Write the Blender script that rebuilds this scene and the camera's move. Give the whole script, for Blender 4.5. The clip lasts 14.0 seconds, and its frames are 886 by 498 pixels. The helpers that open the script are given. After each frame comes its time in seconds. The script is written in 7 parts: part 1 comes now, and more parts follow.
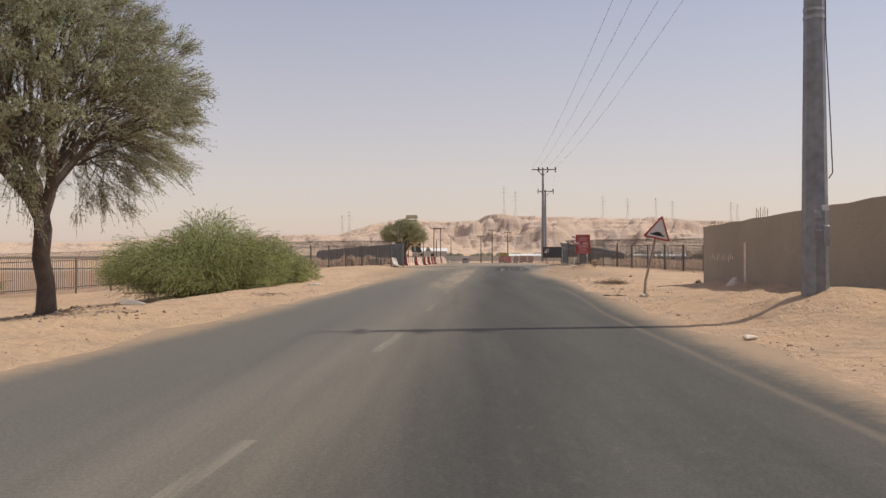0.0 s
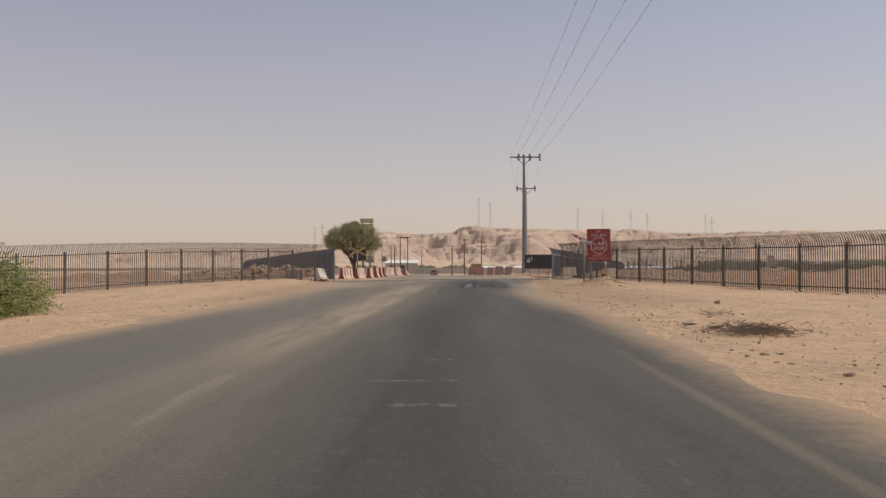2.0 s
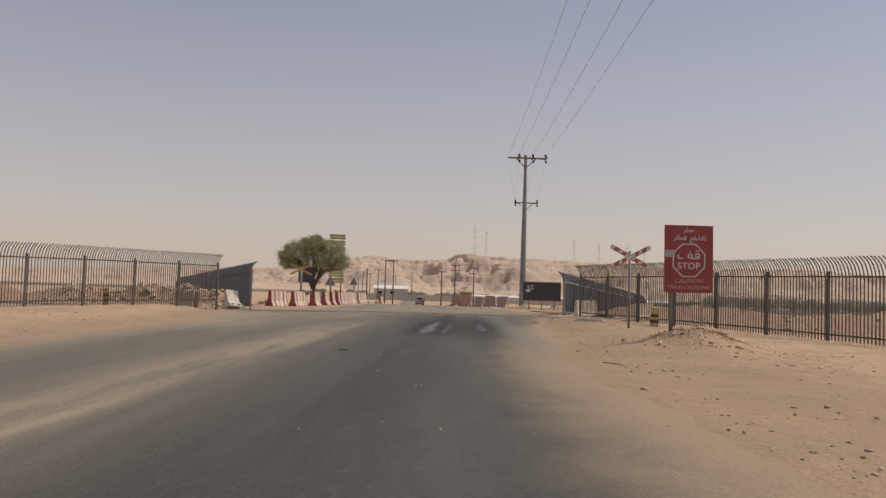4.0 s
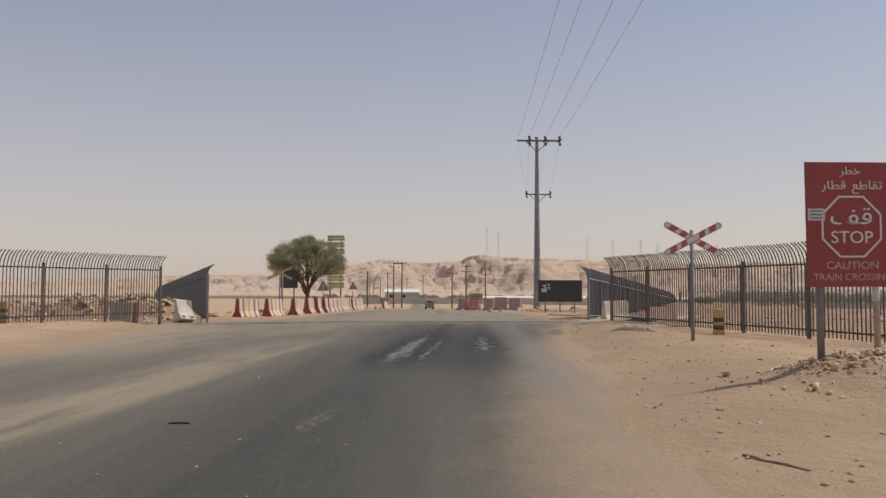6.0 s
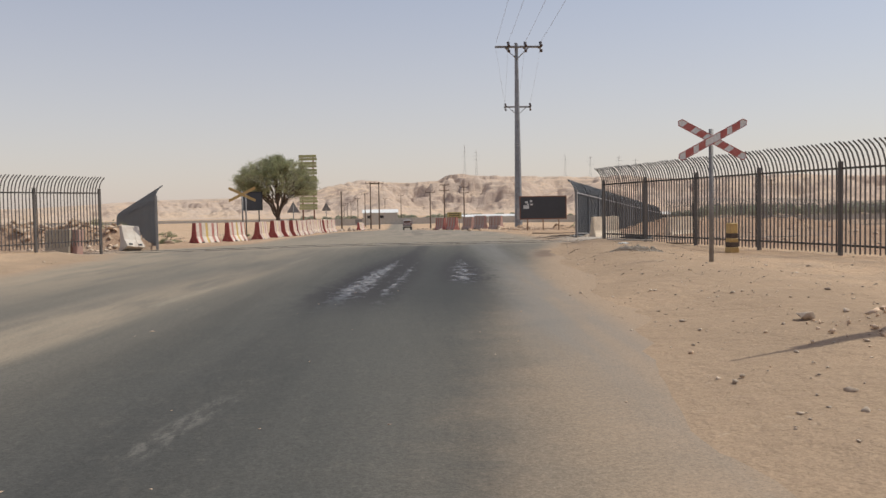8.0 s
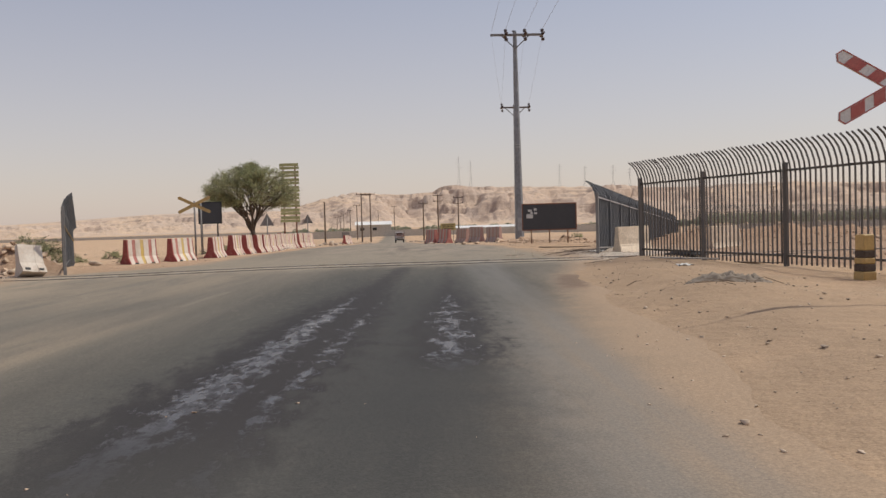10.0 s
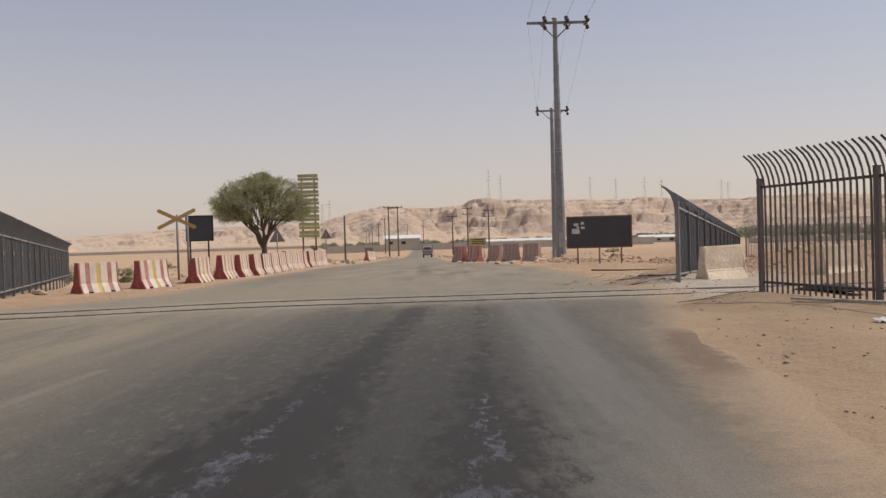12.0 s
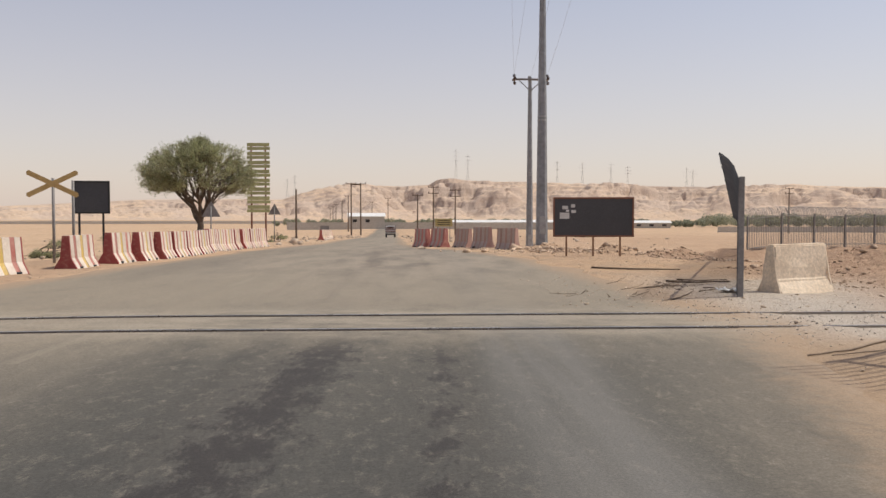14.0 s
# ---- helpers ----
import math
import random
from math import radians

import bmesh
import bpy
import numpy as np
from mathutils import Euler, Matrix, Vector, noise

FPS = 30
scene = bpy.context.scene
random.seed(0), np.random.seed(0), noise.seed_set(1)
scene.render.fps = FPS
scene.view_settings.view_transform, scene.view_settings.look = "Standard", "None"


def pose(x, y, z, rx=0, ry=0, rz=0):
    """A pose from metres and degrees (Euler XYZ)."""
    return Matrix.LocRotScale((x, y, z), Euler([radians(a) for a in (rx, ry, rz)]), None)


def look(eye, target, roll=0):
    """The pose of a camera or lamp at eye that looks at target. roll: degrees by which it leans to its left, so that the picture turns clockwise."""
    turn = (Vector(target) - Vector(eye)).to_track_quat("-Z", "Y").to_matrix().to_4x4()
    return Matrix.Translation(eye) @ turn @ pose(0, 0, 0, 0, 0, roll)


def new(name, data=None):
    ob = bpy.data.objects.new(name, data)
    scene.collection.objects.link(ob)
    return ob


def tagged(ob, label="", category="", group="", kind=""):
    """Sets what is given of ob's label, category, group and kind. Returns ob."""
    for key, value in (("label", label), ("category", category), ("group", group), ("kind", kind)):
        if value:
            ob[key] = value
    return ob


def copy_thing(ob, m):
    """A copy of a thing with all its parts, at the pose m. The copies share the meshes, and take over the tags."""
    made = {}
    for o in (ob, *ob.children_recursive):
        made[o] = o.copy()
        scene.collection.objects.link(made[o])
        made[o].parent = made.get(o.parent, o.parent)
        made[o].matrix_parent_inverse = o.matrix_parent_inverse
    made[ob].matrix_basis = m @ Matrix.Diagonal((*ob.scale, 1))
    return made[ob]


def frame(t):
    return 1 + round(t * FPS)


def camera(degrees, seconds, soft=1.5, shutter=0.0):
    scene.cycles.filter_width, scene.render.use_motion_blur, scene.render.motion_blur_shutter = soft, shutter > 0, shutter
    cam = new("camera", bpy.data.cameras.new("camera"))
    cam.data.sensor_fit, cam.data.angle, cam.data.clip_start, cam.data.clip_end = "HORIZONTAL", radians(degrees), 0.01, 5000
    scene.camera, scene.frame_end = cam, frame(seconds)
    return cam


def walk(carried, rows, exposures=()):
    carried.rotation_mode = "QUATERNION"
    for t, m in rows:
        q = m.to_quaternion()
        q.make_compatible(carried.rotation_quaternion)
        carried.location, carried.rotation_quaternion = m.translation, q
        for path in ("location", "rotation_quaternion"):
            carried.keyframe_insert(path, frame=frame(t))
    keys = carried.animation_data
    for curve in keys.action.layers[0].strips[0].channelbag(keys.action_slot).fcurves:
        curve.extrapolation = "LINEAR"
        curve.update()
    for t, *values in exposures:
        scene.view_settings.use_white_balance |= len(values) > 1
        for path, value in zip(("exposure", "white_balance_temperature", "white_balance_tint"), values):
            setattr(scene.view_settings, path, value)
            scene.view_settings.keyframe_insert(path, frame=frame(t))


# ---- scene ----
FOV = 56.15
cam = camera(FOV, 14.0)
# seconds, eye x y z, pitch, roll, yaw in degrees
ROWS = [
    (0.0, 0.292, -4.838, 1.566, 0.165, 0.176, 0.792),
    (0.5, 0.768, 1.809, 1.379, 0.200, 0.305, 0.617),
    (1.0, 1.245, 8.281, 1.247, 0.238, 0.276, 0.097),
    (1.5, 1.736, 14.303, 1.265, 0.262, 0.292, -0.608),
    (2.0, 2.214, 19.804, 1.219, 1.018, 0.158, -0.930),
    (2.5, 2.700, 25.237, 1.217, 2.674, -1.223, -1.315),
    (2.7, 2.900, 27.284, 1.214, 2.664, -1.648, -1.480),
    (3.4, 3.590, 34.250, 1.200, 2.790, -1.715, -1.400),
    (4.1, 4.255, 40.150, 1.186, 2.920, -1.780, -1.300),
    (4.8, 4.800, 44.703, 1.173, 3.035, -1.845, -1.192),
    (5.0, 4.887, 45.592, 1.172, 3.845, -1.823, -0.838),
    (5.5, 4.981, 46.822, 1.253, 4.110, -0.733, -0.239),
    (6.0, 5.050, 47.593, 1.226, 3.049, -0.230, -0.372),
    (6.5, 5.114, 48.395, 1.224, 1.578, 1.276, -0.317),
    (7.0, 5.158, 49.262, 1.179, -0.676, 0.435, -0.853),
    (7.5, 5.206, 49.998, 1.194, -2.309, 0.568, -1.424),
    (7.7, 5.220, 50.350, 1.194, -2.560, 0.807, -1.657),
    (8.4, 5.330, 52.000, 1.188, -2.330, 1.050, -1.880),
    (9.1, 5.500, 54.600, 1.182, -2.100, 1.300, -2.110),
    (9.8, 5.690, 57.350, 1.176, -1.872, 1.539, -2.420),
    (10.0, 5.748, 58.174, 1.176, -1.730, 1.616, -2.189),
    (10.5, 5.809, 60.003, 1.232, -1.297, 1.763, -1.433),
    (11.0, 5.878, 61.716, 1.291, -0.879, 1.666, -0.365),
    (11.5, 5.943, 63.400, 1.315, -0.696, 1.612, 0.182),
    (12.0, 6.012, 64.904, 1.336, -0.759, 1.748, -0.134),
    (12.5, 6.061, 66.319, 1.368, -0.752, 1.516, -0.600),
    (13.0, 6.146, 68.149, 1.375, -1.567, -0.375, -3.039),
    (13.5, 6.249, 70.252, 1.417, -2.412, -0.198, -3.085),
    (14.0, 6.331, 72.114, 1.397, -2.198, -0.004, -2.492),
]
# seconds, stops, kelvin, tint
EXPOSURES = [(0.0, 0.0, 6550, 10), (1.0, -0.12, 6600, 10), (2.0, -0.24, 6650, 10), (2.5, -0.3, 6700, 10), (5.0, -0.34, 6600, 9), (5.5, -0.42, 6450, 9), (6.0, -0.22, 6400, 8), (6.5, -0.12, 6350, 7), (7.0, -0.08, 6250, 5), (7.5, -0.02, 6200, 5), (10.0, -0.12, 6400, 8), (11.0, -0.2, 6450, 9), (12.5, -0.1, 6450, 9), (13.5, 0.09, 6450, 8), (14.0, 0.08, 6450, 8)]
walk(cam, [(t, pose(x, y, z, 90 + p, r, w)) for t, x, y, z, p, r, w in ROWS], EXPOSURES)

# ---------------------------------------------------------------- light
SUN = Vector((8.55, 1.1, 12.9)).normalized()
world = bpy.data.worlds.new("world")
scene.world = world
world.use_nodes = True
sky = world.node_tree.nodes.new("ShaderNodeTexSky")
sky.sky_type, sky.sun_disc = "NISHITA", False
sky.sun_elevation, sky.sun_rotation = math.asin(SUN.z), math.atan2(SUN.x, SUN.y)
sky.altitude, sky.air_density, sky.dust_density, sky.ozone_density = 0, 1.0, 1.0, 0.35
world.node_tree.nodes["Background"].inputs[1].default_value = 0.12
haze = world.node_tree.nodes.new("ShaderNodeMix")
haze.data_type = "RGBA"
haze.inputs[7].default_value = (6.25, 4.87, 4.42, 1)
# dust haze, thick at the horizon and thinner above
up = world.node_tree.nodes.new("ShaderNodeSeparateXYZ")
world.node_tree.links.new(world.node_tree.nodes.new("ShaderNodeTexCoord").outputs["Generated"], up.inputs[0])
thick = world.node_tree.nodes.new("ShaderNodeMapRange")
world.node_tree.links.new(up.outputs[2], thick.inputs[0])
for i, v in enumerate((0.02, 0.32, 0.66, 0.27)):
    thick.inputs[i + 1].default_value = v
world.node_tree.links.new(thick.outputs[0], haze.inputs[0])
world.node_tree.links.new(sky.outputs[0], haze.inputs[6])
world.node_tree.links.new(haze.outputs[2], world.node_tree.nodes["Background"].inputs[0])
sun = new("sun", bpy.data.lights.new("sun", "SUN"))
sun.data.energy, sun.data.angle, sun.data.color = 3.0, radians(0.9), (1.0, 0.93, 0.82)
sun.matrix_world = look(SUN * 50, (0, 0, 0))

# ---------------------------------------------------------------- materials
def nodes_of(m):
    m.use_nodes = True
    nt = m.node_tree
    return nt, nt.nodes["Principled BSDF"]


def math_node(nt, op, a, b=None, c=None):
    n = nt.nodes.new("ShaderNodeMath")
    n.operation = op
    for i, v in enumerate((a, b, c)):
        if v is None:
            continue
        if isinstance(v, (int, float)):
            n.inputs[i].default_value = v
        else:
            nt.links.new(v, n.inputs[i])
    return n.outputs[0]


def noise_node(nt, vec, scale, detail=4, rough=0.55, stretch=None):
    if stretch:
        mp = nt.nodes.new("ShaderNodeMapping")
        mp.inputs["Scale"].default_value = stretch
        nt.links.new(vec, mp.inputs[0])
        vec = mp.outputs[0]
    n = nt.nodes.new("ShaderNodeTexNoise")
    n.inputs["Scale"].default_value, n.inputs["Detail"].default_value, n.inputs["Roughness"].default_value = scale, detail, rough
    nt.links.new(vec, n.inputs["Vector"])
    return n.outputs[0]


def step_node(nt, val, lo, hi, out0=0.0, out1=1.0):
    n = nt.nodes.new("ShaderNodeMapRange")
    n.interpolation_type = "SMOOTHSTEP"
    nt.links.new(val, n.inputs[0])
    for i, v in enumerate((lo, hi, out0, out1)):
        n.inputs[i + 1].default_value = v
    return n.outputs[0]


def mix_node(nt, fac, a, b, mode="MIX"):
    n = nt.nodes.new("ShaderNodeMix")
    n.data_type, n.blend_type = "RGBA", mode
    for sock, v in ((n.inputs[0], fac), (n.inputs[6], a), (n.inputs[7], b)):
        if isinstance(v, (int, float)):
            sock.default_value = v
        elif isinstance(v, tuple):
            sock.default_value = (*v, 1)
        else:
            nt.links.new(v, sock)
    return n.outputs[2]


def bump_node(nt, bsdf, height, strength, distance):
    b = nt.nodes.new("ShaderNodeBump")
    b.inputs["Strength"].default_value, b.inputs["Distance"].default_value = strength, distance
    nt.links.new(height, b.inputs["Height"])
    nt.links.new(b.outputs[0], bsdf.inputs["Normal"])


def surface(name, col, rough=0.8, metal=0.0, col2=None, scale=2.0, fine=40.0, amount=0.5, bump=0.2, dist=0.01, rand=0.0, dust=None):
    """Two-scale varied surface: col to col2 over stains, a fine grain and a bump."""
    m = bpy.data.materials.new(name)
    nt, bs = nodes_of(m)
    tc = nt.nodes.new("ShaderNodeTexCoord").outputs["Object"]
    big, small = noise_node(nt, tc, scale, 5, 0.6), noise_node(nt, tc, fine, 3)
    col2 = col2 or tuple(c * 0.72 for c in col)
    fac = step_node(nt, big, 0.35, 0.68, 0.0, amount)
    c = mix_node(nt, fac, col, col2)
    g = step_node(nt, small, 0.25, 0.75, 0.82, 1.12)
    c = mix_node(nt, 1.0, c, g, "MULTIPLY")
    if rand:
        oi = nt.nodes.new("ShaderNodeObjectInfo").outputs["Random"]
        c = mix_node(nt, 1.0, c, step_node(nt, oi, 0, 1, 1 - rand, 1 + rand * 0.6), "MULTIPLY")
    if dust:
        d = step_node(nt, noise_node(nt, tc, scale * 3.1, 6, 0.7), 0.5, 0.72, 0, 0.55)
        c = mix_node(nt, d, c, dust)
    nt.links.new(c, bs.inputs["Base Color"])
    r = step_node(nt, big, 0.3, 0.7, max(0.05, rough - 0.08), min(1, rough + 0.08))
    nt.links.new(r, bs.inputs["Roughness"])
    bs.inputs["Metallic"].default_value = metal
    if bump:
        bump_node(nt, bs, math_node(nt, "ADD", big, math_node(nt, "MULTIPLY", small, 0.4)), bump, dist)
    return m


SANDC = (0.50, 0.355, 0.235)
M_STEEL = surface("weathered_galvanised_steel", (0.26, 0.245, 0.235), 0.6, 0.15, (0.17, 0.155, 0.145), 1.2, 30, 0.8, 0.08, 0.004)
M_POLE = surface("smooth_grey_pole_paint", (0.27, 0.275, 0.285), 0.5, 0.3, (0.20, 0.20, 0.205), 0.8, 5, 0.6, 0.02, 0.004)
M_STEEL_LIGHT = surface("bright_galvanised_steel", (0.42, 0.42, 0.42), 0.5, 0.5, (0.28, 0.27, 0.26), 3, 50, 0.7, 0.06, 0.003)
M_FENCE = surface("dark_brown_fence_paint", (0.115, 0.103, 0.096), 0.55, 0.2, (0.16, 0.135, 0.115), 3, 60, 0.6, 0.05, 0.002, rand=0.25)
M_SLATE = surface("slate_grey_fence_paint", (0.115, 0.122, 0.133), 0.6, 0.1, (0.15, 0.15, 0.148), 2, 60, 0.6, 0.05, 0.002, rand=0.2)
M_RED = surface("faded_red_sign_paint", (0.32, 0.058, 0.056), 0.5, 0.0, (0.26, 0.05, 0.05), 1.5, 40, 0.5, 0.03, 0.002)
M_WHITE = surface("white_reflective_paint", (0.72, 0.71, 0.69), 0.5, 0.0, (0.6, 0.58, 0.54), 2, 50, 0.4, 0.03, 0.002)
M_REDFADE = surface("sun_faded_red_reflective_paint", (0.44, 0.10, 0.085), 0.5, 0.0, (0.48, 0.18, 0.15), 4, 60, 0.7, 0.03, 0.002)
M_REDLINE = surface("bright_red_reflective_paint", (0.42, 0.05, 0.045), 0.45, 0.0, (0.34, 0.06, 0.05), 3, 50, 0.4, 0.03, 0.002)
M_BLACK = surface("matt_black_paint", (0.02, 0.02, 0.021), 0.6, 0.0, (0.035, 0.034, 0.033), 3, 50, 0.4, 0.03, 0.002)
M_BOARD = surface("dark_board_face", (0.052, 0.053, 0.059), 0.5, 0.0, (0.07, 0.069, 0.072), 1.2, 30, 0.5, 0.03, 0.002)
M_BROWN = surface("rusty_brown_frame", (0.24, 0.105, 0.065), 0.75, 0.1, (0.17, 0.08, 0.052), 3, 40, 0.6, 0.15, 0.004)
M_RUSTY = surface("rust_stained_post", (0.46, 0.385, 0.31), 0.8, 0.1, (0.33, 0.25, 0.19), 3, 40, 0.7, 0.1, 0.004)
M_RUSTLEG = surface("rust_brown_leg", (0.34, 0.205, 0.12), 0.85, 0.0, (0.24, 0.14, 0.085), 3, 40, 0.7, 0.1, 0.004)
M_BACKYEL = surface("ochre_sign_back", (0.55, 0.37, 0.14), 0.6, 0.0, (0.42, 0.28, 0.11), 2.5, 40, 0.6, 0.06, 0.003)
M_PLANK = surface("pale_olive_sign_planks", (0.42, 0.42, 0.20), 0.6, 0.0, (0.32, 0.32, 0.16), 1.5, 30, 0.6, 0.06, 0.004, rand=0.12)
M_CONC = surface("raw_concrete", (0.76, 0.655, 0.53), 0.9, 0.0, (0.58, 0.49, 0.39), 2.2, 35, 0.8, 0.5, 0.015, dust=SANDC)
M_BWHITE = surface("dusty_white_barrier_paint", (0.72, 0.64, 0.55), 0.8, 0.0, (0.58, 0.48, 0.40), 2.5, 40, 0.7, 0.3, 0.006, rand=0.12, dust=SANDC)
M_BREDSTRIPE = surface("sun_bleached_red_barrier_paint", (0.46, 0.15, 0.125), 0.8, 0.0, (0.52, 0.27, 0.22), 2.5, 40, 0.8, 0.3, 0.006, rand=0.2, dust=(0.55, 0.38, 0.29))
M_BRED = surface("faded_red_barrier_paint", (0.33, 0.06, 0.055), 0.8, 0.0, (0.38, 0.12, 0.10), 2.5, 40, 0.7, 0.3, 0.006, rand=0.15, dust=(0.5, 0.3, 0.22))
M_BYEL = surface("faded_yellow_barrier_paint", (0.62, 0.43, 0.13), 0.8, 0.0, (0.55, 0.40, 0.2), 2.5, 40, 0.7, 0.3, 0.006)
M_BGREY = surface("bleached_grey_barrier_paint", (0.46, 0.37, 0.31), 0.8, 0.0, (0.38, 0.30, 0.25), 2.5, 40, 0.8, 0.3, 0.006, rand=0.1)
M_BPINK = surface("bleached_pink_barrier_paint", (0.40, 0.23, 0.19), 0.8, 0.0, (0.40, 0.29, 0.24), 2.5, 40, 0.8, 0.3, 0.006, rand=0.1)
M_WALL = surface("grey_cement_render", (0.41, 0.345, 0.262), 0.95, 0.0, (0.35, 0.295, 0.225), 0.3, 30, 0.8, 0.06, 0.004)
M_WALLTRIM = surface("pale_cement_strip", (0.40, 0.36, 0.31), 0.95, 0.0, (0.32, 0.28, 0.24), 1.5, 20, 0.6, 0.4, 0.01)
M_BARK = surface("grey_brown_bark", (0.115, 0.085, 0.065), 0.95, 0.0, (0.07, 0.052, 0.042), 4, 30, 0.8, 0.9, 0.03)
M_STONE = surface("tan_stone", (0.58, 0.46, 0.35), 0.95, 0.0, (0.44, 0.33, 0.24), 3, 25, 0.8, 0.5, 0.02, rand=0.2)
M_ORANGE = surface("orange_brown_rock", (0.57, 0.42, 0.30), 0.95, 0.0, (0.46, 0.32, 0.215), 3, 25, 0.8, 0.5, 0.02, rand=0.3)
M_DRYWOOD = surface("dry_grey_wood", (0.16, 0.115, 0.08), 0.9, 0.0, (0.10, 0.07, 0.05), 6, 50, 0.7, 0.5, 0.006)
M_TWIG = surface("bleached_dry_twigs", (0.30, 0.23, 0.165), 0.9, 0.0, (0.20, 0.15, 0.11), 6, 50, 0.7, 0.5, 0.006)
M_RAIL = surface("rusted_rail_steel", (0.10, 0.075, 0.06), 0.6, 0.5, (0.06, 0.045, 0.04), 3, 50, 0.6, 0.15, 0.004)
M_RAILTOP = surface("worn_rail_top", (0.30, 0.28, 0.26), 0.3, 0.9, (0.2, 0.18, 0.17), 2, 60, 0.5, 0.04, 0.002)
M_WIRE = surface("aluminium_wire", (0.30, 0.30, 0.31), 0.5, 0.5, None, 3, 30, 0.3, 0)
M_INSUL = surface("brown_porcelain", (0.07, 0.045, 0.04), 0.25, 0.0, None, 3, 30, 0.3, 0)
M_PAPER = surface("white_sticker", (0.66, 0.65, 0.62), 0.6, 0.0, (0.5, 0.49, 0.47), 6, 60, 0.5, 0)
M_PLATE = surface("sun_bleached_beige_plate", (0.42, 0.36, 0.285), 0.7, 0.0, (0.33, 0.275, 0.21), 5, 50, 0.7, 0.05, 0.002)
M_FADETEXT = surface("faded_pinkish_lettering", (0.56, 0.43, 0.40), 0.6, 0.0, (0.45, 0.28, 0.26), 8, 60, 0.8, 0)
M_BLOCK = surface("sunlit_cream_concrete", (0.83, 0.69, 0.525), 0.92, 0.0, (0.69, 0.555, 0.41), 1.8, 18, 0.8, 0.6, 0.02)
M_ROOFWHITE = surface("white_sheet_roof", (0.78, 0.77, 0.74), 0.6, 0.0, (0.68, 0.66, 0.62), 0.1, 2, 0.5, 0.05, 0.01)
M_GREYWALL = surface("long_grey_wall", (0.52, 0.48, 0.42), 0.9, 0.0, (0.44, 0.41, 0.36), 0.1, 2, 0.6, 0.1, 0.02)
# steel tone made paler to carry the haze before the pylons
M_PYLON = surface("haze_paled_lattice_steel", (0.48, 0.45, 0.43), 0.6, 0.3, None, 0.1, 1, 0.3, 0)
M_LANTERN = surface("pale_yellow_plate", (0.45, 0.37, 0.15), 0.6, 0.0, None, 4, 40, 0.4, 0)


def leaf_material(name, c1, c2):
    m = bpy.data.materials.new(name)
    nt, bs = nodes_of(m)
    rnd = nt.nodes.new("ShaderNodeNewGeometry").outputs["Random Per Island"]
    tc = nt.nodes.new("ShaderNodeTexCoord").outputs["Object"]
    c = mix_node(nt, rnd, c1, c2)
    c = mix_node(nt, 1.0, c, step_node(nt, noise_node(nt, tc, 0.9, 3), 0.3, 0.7, 0.75, 1.2), "MULTIPLY")
    nt.links.new(c, bs.inputs["Base Color"])
    bs.inputs["Roughness"].default_value = 0.6
    tr = nt.nodes.new("ShaderNodeBsdfTranslucent")
    nt.links.new(c, tr.inputs[0])
    mx = nt.nodes.new("ShaderNodeMixShader")
    mx.inputs[0].default_value = 0.42
    nt.links.new(bs.outputs[0], mx.inputs[1])
    nt.links.new(tr.outputs[0], mx.inputs[2])
    nt.links.new(mx.outputs[0], nt.nodes["Material Output"].inputs[0])
    return m


M_LEAF_TREE = leaf_material("grey_green_acacia_leaves", (0.335, 0.36, 0.21), (0.55, 0.57, 0.375))
M_LEAF_SMALL = leaf_material("olive_tree_leaves", (0.29, 0.305, 0.15), (0.46, 0.47, 0.27))
M_LEAF_BUSH = leaf_material("fresh_green_bush_leaves", (0.31, 0.35, 0.12), (0.53, 0.565, 0.25))
# greens lifted towards haze, as these crowns stand far off
M_LEAF_FAR = leaf_material("haze_paled_tree_leaves", (0.25, 0.265, 0.18), (0.36, 0.365, 0.265))


def attr(nt, name):
    n = nt.nodes.new("ShaderNodeAttribute")
    n.attribute_name = name
    return n.outputs["Fac"]


VERGE = (0.378, 0.27, 0.178)


